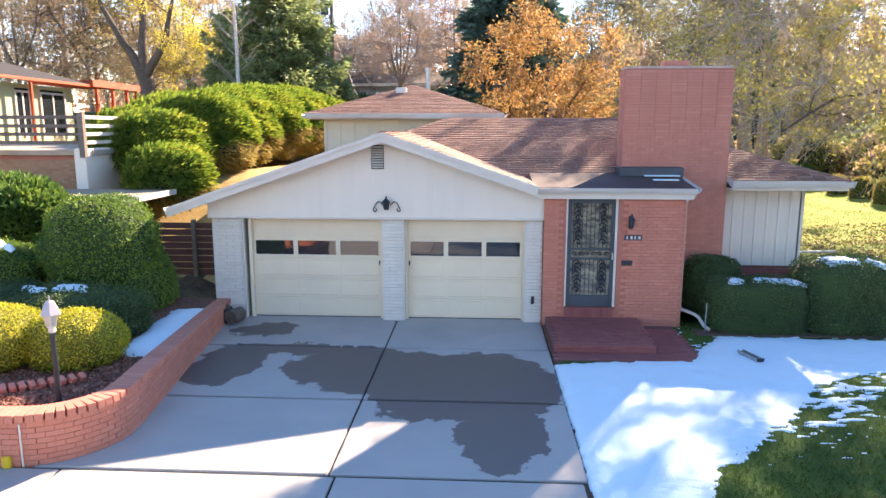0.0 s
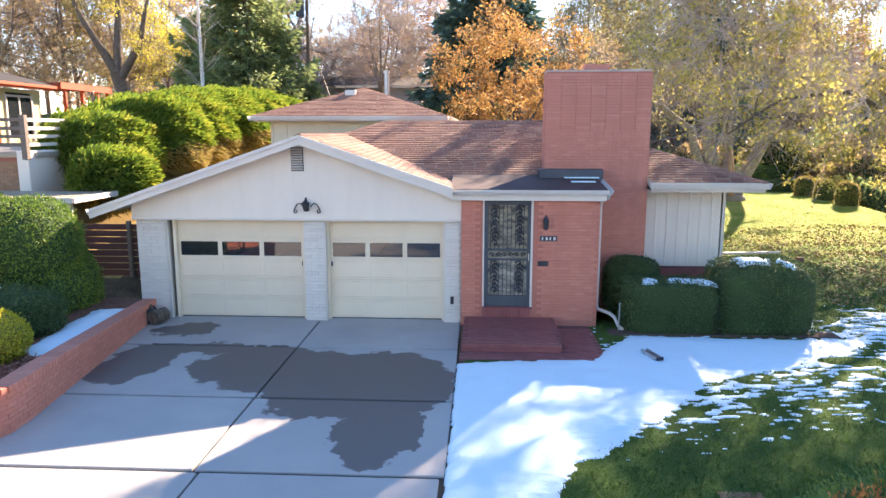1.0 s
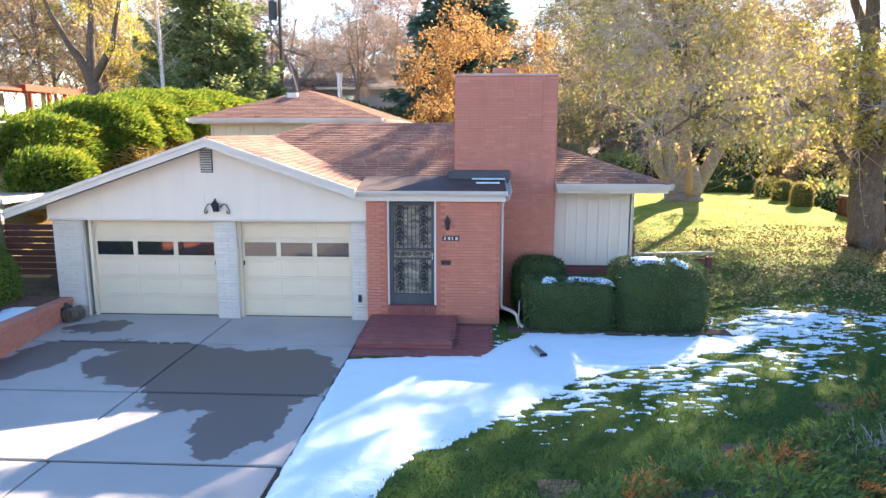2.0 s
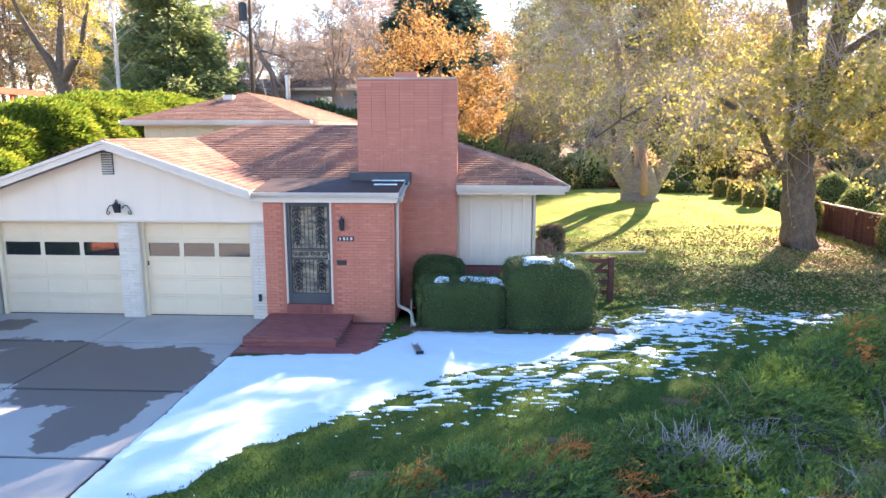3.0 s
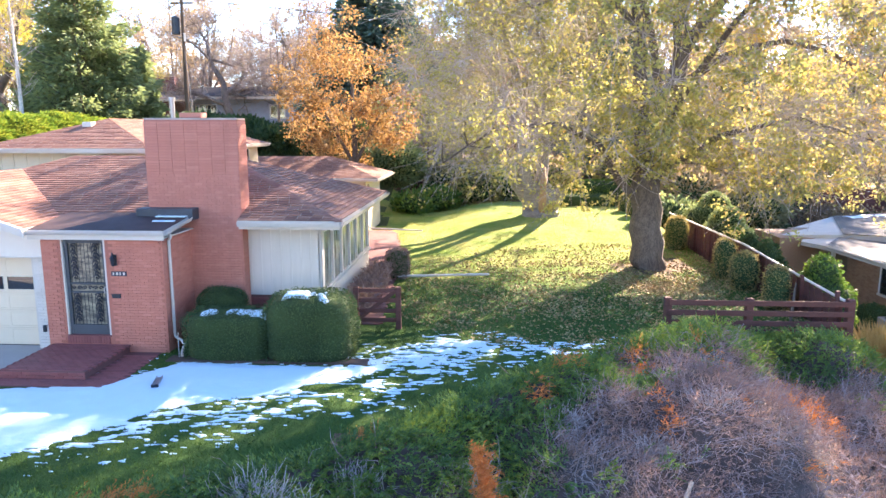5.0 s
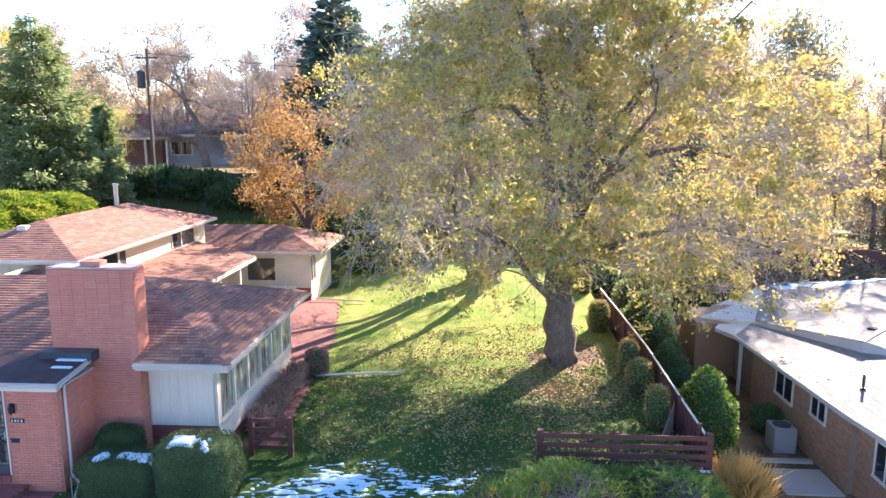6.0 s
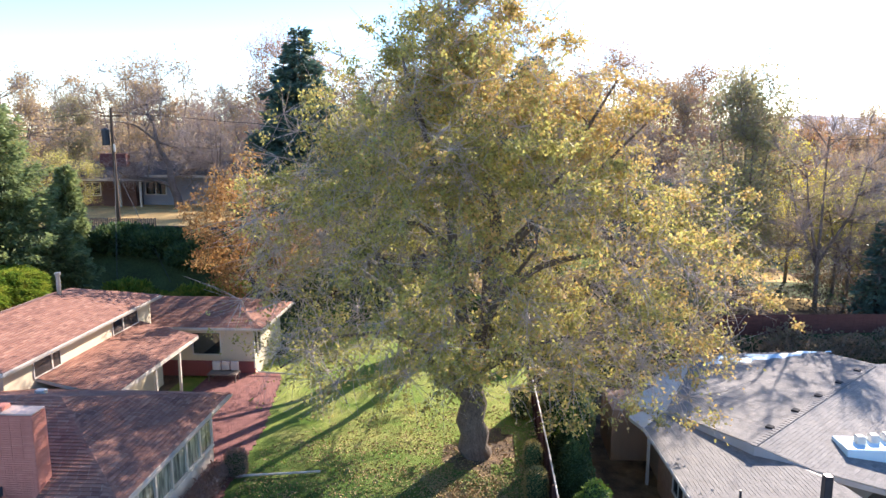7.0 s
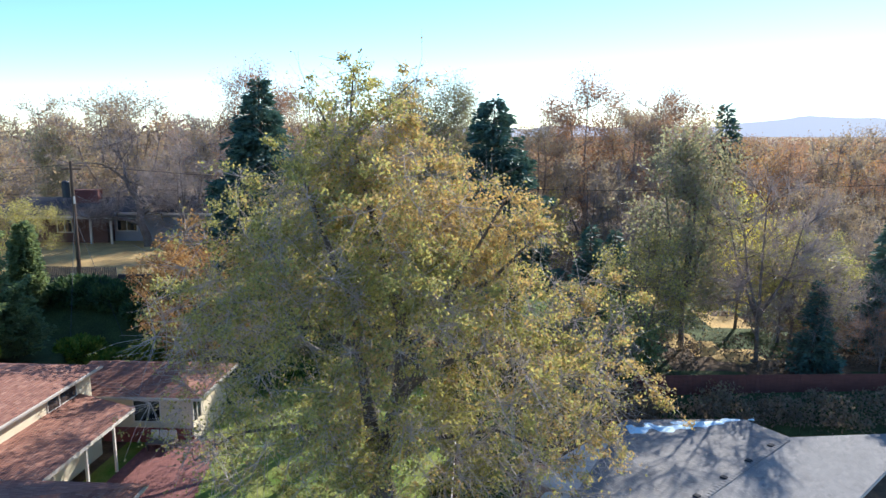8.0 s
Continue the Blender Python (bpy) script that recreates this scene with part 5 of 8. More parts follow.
# the great yellowing tree on the lawn
BX, BY = 18.3, 23.9
big_limbs = [
    ([(BX, BY, -0.1), (BX, BY, 0.4), (BX - 0.05, BY, 1.4), (18.18, BY, 2.8), (18.1, BY, 4.3)], 0.66, 0.50),
    ([(18.2, BY, 3.9), (18.7, 24.0, 5.4), (19.2, 24.1, 8.0), (19.12, 24.2, 9.9), (18.4, 24.0, 12.1), (17.8, 23.8, 15.1)], 0.40, 0.13),
    ([(17.8, 23.8, 15.1), (17.2, 23.8, 17.4), (17.4, 23.9, 20.0)], 0.12, 0.015),
    ([(17.4, 23.8, 16.6), (16.3, 23.7, 17.8), (15.7, 23.6, 19.0)], 0.07, 0.012),
    ([(17.3, 23.8, 17.0), (18.6, 23.9, 18.4), (19.8, 24.0, 19.5)], 0.06, 0.012),
    ([(19.2, 24.1, 7.9), (19.9, 23.9, 9.0), (20.7, 23.6, 10.1), (21.5, 23.3, 11.7), (23.4, 22.9, 15.1)], 0.26, 0.04),
    ([(20.9, 23.5, 10.5), (22.8, 23.8, 11.6), (24.8, 24.0, 13.6)], 0.12, 0.03),
    ([(18.05, BY, 3.9), (17.8, 23.7, 6.3), (17.5, 23.5, 8.2), (17.2, 23.3, 10.9), (16.3, 22.8, 13.5), (15.6, 22.5, 15.9)], 0.33, 0.05),
    ([(17.4, 23.4, 8.8), (16.2, 22.8, 9.8), (15.2, 22.4, 9.9), (13.6, 22.0, 9.2)], 0.13, 0.03),
    ([(18.6, 24.0, 5.6), (19.6, 24.3, 7.0), (20.9, 24.5, 7.9), (23.0, 24.6, 8.4), (24.7, 24.6, 8.0), (26.5, 24.4, 7.0)], 0.19, 0.04),
    ([(18.6, 24.0, 5.0), (18.9, 26.4, 8.0), (18.6, 28.4, 11.0), (18.2, 29.4, 14.0)], 0.24, 0.05),
    ([(18.4, 23.7, 4.6), (18.9, 21.8, 6.6), (19.6, 20.0, 8.3), (20.3, 18.8, 9.6)], 0.16, 0.04),
    ([(18.0, 23.8, 2.4), (17.1, 23.6, 3.3), (16.3, 23.4, 4.6), (14.8, 23.3, 5.4), (12.4, 23.0, 5.2), (10.6, 22.8, 4.0)], 0.16, 0.03),
    ([(18.5, 23.8, 3.6), (20.6, 23.4, 5.0), (23.0, 23.0, 5.6), (25.6, 22.8, 4.8)], 0.14, 0.03),
]
def big_keep(p):
    dx = p[0] - BX
    if p[2] < 3.2 + 0.05 * abs(dx) and abs(dx) < 3.0:
        return False
    if p[2] < 4.6 and p[1] < 22.5 and dx < 2:
        return False
    return p[2] > 1.6
def big_gold(p):
    return np.clip(0.17 + 0.06 * (p[:, 0] - 18.5) + 0.03 * (p[:, 2] - 12) + 1.1 * (wave(p[:, 0] + p[:, 1], p[:, 2], 2.2, 3) - 0.5), 0.03, 0.92)
def big_full(p):
    thin = np.clip((16.5 - p[:, 0]) / 3.5, 0, 1) * np.clip((12.5 - p[:, 2]) / 3.0, 0, 1)
    core = np.clip(1.6 - np.hypot((p[:, 0] - 18.3) / 4.5, (p[:, 2] - 10.5) / 4.0), 0, 1)
    clump = wave(p[:, 0] + 0.6 * p[:, 1], p[:, 2] - 0.5 * p[:, 1], 1.25, 5)
    return np.clip(1.0 - 0.72 * thin, 0, 1) * np.clip(3.4 * clump - 1.0 + 0.1 * core, 0.02, 1)
big_centres = in_shape(11, 230, (18.7, 24.0, 8.6), (9.7, 7.2, 6.4), 0.5, big_keep, -0.95) + in_shape(12, 120, (17.8, 24.0, 12.6), (6.8, 5.6, 5.8), 0.35, None, -0.4) + in_shape(17, 26, (17.5, 24.0, 17.2), (2.3, 2.1, 3.2), 0.25) + [np.array(e) for e in ((17.4, 23.9, 19.8), (15.7, 23.6, 18.9), (19.8, 24.0, 19.4), (17.2, 23.8, 18.6), (16.4, 23.8, 18.0), (18.6, 23.9, 18.4), (23.4, 22.9, 15.0), (24.8, 24.0, 13.6), (15.6, 22.5, 15.8))] + in_shape(13, 60, (23.2, 23.6, 7.0), (5.4, 5.0, 5.0), 0.4, big_keep) + in_shape(14, 36, (10.6, 27.4, 8.4), (2.6, 2.6, 2.8), 0.3, big_keep) + in_shape(16, 30, (15.2, 24.4, 13.2), (2.8, 4.0, 3.2), 0.3) + in_shape(15, 70, (18.4, 22.8, 4.8), (8.4, 5.2, 2.2), 0.3, big_keep)
crown_tree("shade_tree", "huge old shade tree with thinning yellow-green leaves", (BX, BY, 0), big_limbs, big_centres, YELLOW_GREEN, BARK, 21, leaves=6, size=0.14, spread=0.6, twigs=15, twig_len=1.6, droop=0.36, strand=4, tufts=(9, 0.16, 46), width=0.6, twig_mat=TWIG, twig_r=0.0095, turning=(GOLD_LEAF, big_gold, big_full), trunk_label="thick grey furrowed trunk and limbs", sides=12, hang_leaves=0.4)

# the old split tree behind it
tb = (15.4, 36.2, 0.45)
old = crown_tree("old_tree", "old multi-stemmed tree with pale split trunk and sparse leaves", tb, [
    ([(15.3, 36.2, 0.2), (15.3, 36.2, 0.6), (15.3, 36.2, 1.2), (15.3, 36.2, 2.1)], 1.12, 0.72),
    ([(14.8, 36.1, 1.0), (14.35, 36.0, 2.7), (14.2, 36.0, 5.0), (13.6, 35.8, 8.5), (12.6, 35.6, 12.0), (12.2, 35.4, 15.2)], 0.50, 0.05),
    ([(15.8, 36.1, 0.9), (16.8, 36.2, 2.7), (17.5, 36.2, 4.3), (17.8, 36.2, 5.8), (18.0, 36.4, 9.5), (18.2, 36.6, 13.0)], 0.42, 0.05),
    ([(15.3, 36.4, 2.2), (15.6, 36.8, 5.5), (15.4, 37.0, 9.5), (14.4, 36.8, 15.5)], 0.36, 0.05),
    ([(14.8, 36.1, 1.0), (13.9, 35.9, 2.2), (13.2, 35.7, 4.2), (11.6, 35.6, 5.4), (9.8, 35.2, 6.0)], 0.34, 0.05)],
    in_shape(31, 140, (14.6, 36.2, 9.0), (6.8, 4.8, 5.8), 0.4, lambda p: p[2] > (3.8 if p[0] < 12.6 else 6.2)) + in_shape(32, 66, (13.4, 35.7, 13.2), (4.8, 3.0, 2.3), 0.2), SPARSE_GREEN, BARK_PALE, 33, leaves=16, size=0.15, spread=0.6, twigs=14, twig_len=1.5, droop=0.3, strand=6, twig_mat=TWIG_BROWN, twig_r=0.010, tufts=(3, 0.22, 14), trunk_label="pale split trunk")
part("split_wood", MB().tube([(15.3, 35.25, 0.75), (15.32, 35.38, 1.5), (15.36, 35.6, 2.2), (15.45, 35.95, 3.2)], [0.2, 0.26, 0.22, 0.06], 8), plain("bare_split_wood", (0.50, 0.30, 0.16), 0.9, big=0.35, scale=4, stretch=(6, 6, 0.5)), old, "bare orange-tan wood in the split", smooth=True)

# the orange tree behind the house
crown_tree("orange_tree", "autumn tree in full orange leaf", (4.3, 39.5, 0.4), [
    ([(4.3, 39.5, 0.2), (4.3, 39.5, 3.2), (4.2, 39.5, 6.0), (4.2, 39.5, 9.5)], 0.26, 0.05),
    ([(4.3, 39.5, 3.0), (3.0, 39.3, 5.5), (1.8, 39.0, 7.5)], 0.13, 0.04), ([(4.3, 39.5, 3.2), (5.6, 39.2, 5.6), (6.7, 39.0, 7.4)], 0.13, 0.04)],
    in_shape(41, 120, (4.1, 39.5, 7.0), (4.2, 3.6, 4.4), 0.45), ORANGE_LEAF, BARK_DARK, 43, leaves=100, size=0.17, spread=0.52, twigs=8, twig_len=0.8, strand=8)

# evergreens behind the hedge
spruce("spruce_tree", "tall dark blue-green spruce", (2.8, 57, 4.6), 17.8, 6.2, SPRUCE_NEEDLE, 51, dense=1.7, size=0.65, droop=0.3, power=0.8)
spruce("spruce_tree", "broad dark blue-green spruce beyond the yard", (23.5, 68, 0.5), 20.5, 7.0, SPRUCE_NEEDLE, 52, dense=1.5, size=0.72, droop=0.3, power=0.62)
spruce("cedar_tree", "dense green conical evergreen", (-10.6, 36.6, 2.6), 12.8, 4.0, GREEN_NEEDLE, 53, dense=3.2, size=0.32, droop=0.02, power=0.6)
spruce("cedar_tree", "dense green conical evergreen", (-13.3, 38.2, 2.6), 8.2, 3.2, GREEN_NEEDLE, 54, dense=3.2, size=0.3, droop=0.02, power=0.6)
spruce("cedar_tree", "lower spreading green evergreen", (-8.2, 38.4, 3.0), 4.6, 2.0, GREEN_NEEDLE, 58, dense=4.0, size=0.26, droop=0.05, power=0.6)
spruce("columnar_juniper", "narrow columnar green juniper", (-11.8, 45.4, 3.7), 7.2, 1.15, GREEN_NEEDLE, 55, dense=4.0, size=0.34, droop=-0.5, power=0.5)
def birch(base, high, seed):
    """A slim straight birch, leafless, with short rising side branches."""
    rng = np.random.default_rng(seed)
    ob = thing("birch_tree", "slim bare birch with a white trunk", "tree", base)
    b = np.array(base, float)
    stem = [b + np.array([0.12 * math.sin(3 * t), 0.1 * math.cos(2 * t), high * t - 0.2]) for t in np.linspace(0, 1, 9)]
    branches("trunk", [(stem, 0.15, 0.02, 8)], BARK_BIRCH, ob, "white peeling trunk")
    fine = []
    for _ in range(46):
        t = 0.3 + 0.68 * rng.random()
        p = stem[0] + (stem[-1] - stem[0]) * t
        a = rng.random() * 6.283
        d = unit(np.array([math.cos(a), math.sin(a), 0.9]))
        ln = (0.9 + 1.5 * rng.random()) * (1.25 - t)
        e = p + d * ln
        fine.append(([p, p + d * ln * 0.5 + rng.normal(size=3) * 0.05, e], 0.022, 0.008, 3))
        for _ in range(4):
            q = p + (e - p) * rng.uniform(0.4, 1.0)
            fine.append(([q, q + unit(d + rng.normal(size=3) * 0.6) * ln * 0.45], 0.009, 0.004, 3))
    tagged(branches("fine_growth", fine, TWIG, ob, "thin grey side branches"), kind="stuff")
    return ob


birch((-11.2, 31.6, 2.6), 10.5, 61)

# shaggy juniper hedge up the bank
k = 0
for c, r in (((-8.75, 18.6, 2.65), (1.15, 1.0, 0.85)), ((-10.1, 20.6, 3.35), (1.75, 1.5, 1.15)), ((-9.3, 22.8, 3.9), (1.7, 1.6, 1.3)), ((-9.3, 25.4, 4.15), (1.75, 2.2, 1.4)), ((-8.9, 28.0, 4.3), (1.75, 2.3, 1.4)), ((-8.5, 30.6, 4.4), (1.75, 2.3, 1.4)), ((-8.0, 33.2, 4.3), (1.7, 2.2, 1.35)), ((-11.6, 23.4, 3.5), (1.8, 1.9, 1.2)), ((-11.9, 26.5, 3.95), (2.0, 2.3, 1.3)), ((-11.3, 30.0, 4.3), (2.2, 2.5, 1.3))):
    clipped("juniper_hedge", "shaggy green juniper on a dry bank", [(c, r, 2.3)], SUNLIT_JUNIPER, 70 + k, density=1150 if k < 7 else 420, size=0.056 if k < 7 else 0.1, shag=0.6, long=3.8, lean=(1.5, -0.5, -0.3), under=DRY_JUNIPER, group="junipers on the bank", jitter=0.07, base=(c[0], c[1], float(height(c[0], c[1]))))
    k += 1

# ---- hedges and planter by the driveway ----
clipped("clipped_bush", "large round clipped green bush", [((-7.15, 12.2, 1.72), (1.03, 1.05, 1.03), 2.5), ((-6.95, 12.4, 0.85), (0.95, 1.05, 0.75), 3.0)], BOX_LEAF, 81, density=1150, size=0.055, base=(-6.9, 12.2, 0.6))
clipped("clipped_bush", "round clipped green bush dusted with snow", [((-9.1, 11.6, 1.25), (0.95, 0.95, 0.62), 2.4)], BOX_LEAF, 82, density=1300, size=0.055)
clipped("low_hedge", "low dark clipped hedge with bits of snow", [((-7.0, 10.5, 0.75), (1.5, 0.8, 0.5), 3.0), ((-8.6, 10.6, 0.8), (1.2, 0.9, 0.5), 3.0)], YEW_LEAF, 83, density=1200, size=0.05)
clipped("golden_bush", "low rounded golden-green bush in sunlight", [((-5.85, 8.95, 0.78), (0.75, 0.65, 0.48), 2.3)], GOLD_BOX, 84, density=1700, size=0.04, core=GOLD_CORE, jitter=0.015)
clipped("golden_bush", "low rounded golden-green bush in sunlight", [((-7.15, 8.7, 0.88), (0.9, 0.8, 0.5), 2.3)], GOLD_BOX, 85, density=1700, size=0.04, core=GOLD_CORE, jitter=0.015)
clipped("spreading_juniper", "spreading green juniper by the fence", [((-10.6, 14.2, 2.0), (1.6, 1.2, 0.9), 2.2)], JUNIPER, 86, density=600, size=0.12, shag=0.6, long=1.8)

GRAVEL = plain("red_lava_gravel", (0.30, 0.13, 0.09), 1.0, big=0.5, grain=0.6, scale=12, fine=50, relief=0.9, dist=0.02)
wall_path = [(-4.98 + 0.78 * k / 9, 13.2 - 5.5 * k / 9) for k in range(10)] + [(-5.2 + 1.02 * math.cos(a), 7.42 + 1.03 * math.sin(a)) for a in [-i * math.pi / 24 for i in range(1, 12)]] + [(-5.3, 6.38), (-7.5, 6.35), (-10.2, 6.3)]
retaining = thing("retaining_wall", "curved orange brick retaining wall along the driveway", "wall", (-4.6, 9, 0), kind="structure")
def run(path, step, start=0.0):
    """Points and headings at even steps along a plan line."""
    out, carry = [], start
    for (x0, y0), (x1, y1) in zip(path, path[1:]):
        ln = math.hypot(x1 - x0, y1 - y0)
        s = carry
        while s < ln:
            out.append((x0 + (x1 - x0) * s / ln, y0 + (y1 - y0) * s / ln, math.atan2(y1 - y0, x1 - x0)))
            s += step
        carry = s - ln
    return out
def wall_top(y):
    """Height of the brickwork, which falls towards the garage."""
    return 0.568 - 0.24 * min(max((y - 8.0) / 5.0, 0.0), 1.0)
core = MB()
def inward(path, d):
    """The line moved d metres to its right-hand side."""
    out = []
    for i, (x, y) in enumerate(path):
        x0, y0 = path[max(i - 1, 0)]
        x1, y1 = path[min(i + 1, len(path) - 1)]
        k = math.hypot(x1 - x0, y1 - y0)
        out.append((x + (y1 - y0) / k * d, y - (x1 - x0) / k * d))
    return out
inner = inward(wall_path, 0.25)
outer = inward(wall_path, -0.018)
for (a, b, c, d) in zip(outer, outer[1:], inner, inner[1:]):
    core.prism([a, b, d, c], -0.12, wall_top(max(a[1], b[1])) + 0.02)
part("core", core, MORTAR, retaining)
wb = brick_mesh("brick", 0.195, 0.062, BRICK, 0.05)
cap_b = MB().box(-0.0475, -0.16, -0.05, 0.0475, 0.16, 0.05, 0.005).mesh("brick", BRICK)
count = 0
rest = MB()
for r in range(8):
    pts = run(wall_path, 0.2, 0.1 if r % 2 else 0.0)
    for i, (x, y, h) in enumerate(pts):
        if 0.071 * (r + 1) > wall_top(y) + 0.03:
            continue
        m = Matrix.Translation((x, y, 0.035 + 0.071 * r)) @ Matrix.Rotation(h, 4, "Z")
        if y > 5.5 and x > -6.2 and count < 290:
            ob = new("brick", wb)
            ob.matrix_basis = m
            hang(ob, retaining)
            count += 1
        else:
            rest.box(-0.0975, -0.025, -0.031, 0.0975, 0.025, 0.031, 0, m)
tagged(part("brickwork", rest, BRICK, retaining), kind="stuff")
for x, y, h in run(inward(wall_path, 0.11), 0.1):
    ob = new("cap_brick", cap_b)
    ob.matrix_basis = Matrix.Translation((x, y, wall_top(y) + 0.05)) @ Matrix.Rotation(h, 4, "Z")
    hang(ob, retaining)
bed_poly = inward(wall_path, 0.24) + [(-12, 6.5), (-12, 13.6)]
solid("planter_bed", MB().prism(bed_poly, -0.1, 0.43), GRAVEL, "red gravel planter bed behind the wall", "bed", "structure")
rng = np.random.default_rng(91)
gp = np.stack([rng.uniform(-8, -4.5, 9000), rng.uniform(6.7, 9.4, 9000), np.full(9000, 0.435)], 1)
gp = gp[(gp[:, 0] < -4.5 - 0.13 * (gp[:, 1] - 7.2))]
tagged(new("gravel", quads("gravel", leaf_quads(rng, gp, 0.05, rng.normal(size=gp.shape) * np.array([1, 1, 0.3]), 0.9), brick_material("gravel_stone", [(0.22, 0.07, 0.05), (0.36, 0.15, 0.10), (0.42, 0.24, 0.18)]))), "loose red lava gravel in the planter", "gravel", kind="stuff")
snow_sheet("snow", -6.2, -4.4, 9.0, 12.4, 0.06, lambda x, y: np.minimum(np.minimum((-4.72 - 0.13 * (y - 9) - x) / 0.3, (x + 5.45 + 0.08 * (y - 9)) / 0.3), np.minimum((y - 9.2) / 0.3, (12.2 - y) / 0.3)) + 0.5 * (wave(x, y, 0.3, 2) - 0.4), "snow left along the top of the brick wall")
bpy.data.objects["snow.001"].location.z = 0.43 + 0.14
# scalloped brick edging
edging = thing("edging", "row of tilted red edging bricks in the planter", "edging", (-6.3, 7.4, 0.43))
for i in range(22):
    a = i / 21
    x, y = -7.5 + 2.2 * a, 7.3 + 0.85 * a * a
    part("brick", MB().box(-0.04, -0.07, -0.04, 0.04, 0.07, 0.07, 0.012, pose(x, y, 0.47, 25, 0, 20 + 40 * a)), BRICK, edging)
cond = thing("conduit", "thin white conduit up the brick retaining wall", "pipe", (-4.97, 6.4, 0))
part("pipe", MB().tube([(-5.02, 6.37, 0.0), (-5.02, 6.37, 0.56)], 0.012, 6), TRIM, cond)
tag_ob = thing("valve_cover", "small yellow plastic valve cover at the wall's foot", "cover", (-5.2, 6.34, 0.0))
part("cover", MB().box(-5.25, 6.30, 0.0, -5.14, 6.36, 0.15, 0.015), plain("yellow_plastic", (0.75, 0.5, 0.03), 0.5), tag_ob)
clipped("snow_topped_shrub", "bare patch of low shrub", [((-9.4, 8.2, 0.9), (0.9, 0.7, 0.35), 2.3)], GOLD_BOX, 87, density=1500, size=0.04)

LX, LY = -5.12, 7.32
post_lamp = thing("lamp_post", "dark post lamp with a pale metal hood in the planter", "lamp", (LX, LY, 0.43))
part("post", MB().tube([(LX, LY, 0.4), (LX, LY, 1.44)], 0.032, 12), IRON, post_lamp)
part("collar", MB().lathe([(0.04, 0), (0.05, 0.02), (0.035, 0.08)], LX, LY, 1.42, 10), GUTTER, post_lamp)
part("lantern_glass", MB().lathe([(0.06, 0.0), (0.095, 0.16)], LX, LY, 1.51, 6), plain("lamp_glass", (0.55, 0.52, 0.45), 0.25), post_lamp)
part("lantern_frame", MB().lathe([(0.035, -0.02), (0.065, -0.01), (0.065, 0.005)], LX, LY, 1.51, 6), GUTTER, post_lamp)
for i in range(6):
    a = 2 * math.pi * i / 6
    part("bar", MB().tube([(LX + 0.063 * math.cos(a), LY + 0.063 * math.sin(a), 1.51), (LX + 0.098 * math.cos(a), LY + 0.098 * math.sin(a), 1.68)], 0.006, 4), GUTTER, post_lamp)
part("hood", MB().lathe([(0.135, 0.0), (0.13, 0.015), (0.06, 0.17), (0.055, 0.175), (0.012, 0.19), (0.01, 0.25)], LX, LY, 1.67, 6), plain("pale_hood_metal", (0.50, 0.47, 0.50), 0.5), post_lamp, "pale hexagonal metal hood")

bin_ = thing("firewood_basket", "dark round basket with a cut log beside the garage", "basket", (-4.85, 12.75, 0))
part("basket", MB().lathe([(0.13, 0.0), (0.17, 0.1), (0.17, 0.3), (0.15, 0.33), (0.13, 0.3), (0.12, 0.06)], -4.9, 12.75, 0.0, 14), IRON, bin_)
part("log", MB().tube([(-4.62, 12.9, 0.17), (-4.72, 12.55, 0.17)], 0.15, 12), BARK, bin_, "cut log")
part("log", MB().tube([(-4.95, 12.74, 0.28), (-4.83, 12.76, 0.36)], 0.07, 8), BARK_DARK, bin_)

# wooden fence and shed beside the garage
side_fence = thing("board_fence", "dark red-brown board fence beside the garage", "fence", (-6.7, 15.6, 0.4))
for i in range(8):
    part("board", MB().box(-8.2, 15.60, 0.42 + 0.17 * i, -5.3, 15.63, 0.57 + 0.17 * i, 0.006), WOOD_RED, side_fence)
for x in (-8.2, -6.7, -5.42):
    part("post", MB().box(x - 0.05, 15.52, 0.0, x + 0.05, 15.62, 1.85, 0.008), WOOD_GREY, side_fence)
shed = thing("carport_roof", "flat roof with a pale edge beside the neighbouring terrace", "shed", (-10, 17, 0.5))
part("roof", MB().box(-13.5, 15.45, 2.34, -8.05, 17.6, 2.42, 0.01), plain("tan_flat_roof", (0.42, 0.33, 0.24), 0.9, big=0.3), shed, "tan gravel flat roof")
part("edge_trim", MB().box(-13.5, 15.41, 2.29, -8.03, 15.45, 2.44, 0.006).box(-8.05, 15.45, 2.29, -8.01, 17.6, 2.44, 0.006), TRIM, shed)
part("wall", MB().box(-13.5, 15.9, 0.0, -9.3, 16.0, 2.34), WOOD_RED, shed, "dark red board wall")
part("post", MB().box(-8.3, 15.6, 0.3, -8.2, 15.7, 2.34, 0.01), TRIM, shed)

# neighbour's terrace and house on the rise
terrace = thing("terrace", "raised brick and white terrace with a weathered wooden railing", "terrace", (-14, 18, 1.0))
tw = part("brick_wall", MB().box(-24, 18.02, 0.2, -10.9, 18.3, 3.4), MORTAR, terrace, "brown-orange brick terrace wall")
brick_face(tw, (-17.0, 18.01), (1, 0), 6.1, 1.6, 3.3, TAN_BRICK, MORTAR, limit=0)
part("white_wall", MB().box(-10.9, 17.6, 0.2, -10.55, 21.0, 3.55, 0.02), SIDING, terrace, "white rendered end wall")
part("deck", MB().box(-24, 17.9, 3.35, -10.5, 26, 3.5, 0.01), plain("pale_deck", (0.45, 0.38, 0.30), 0.8, big=0.3), terrace)
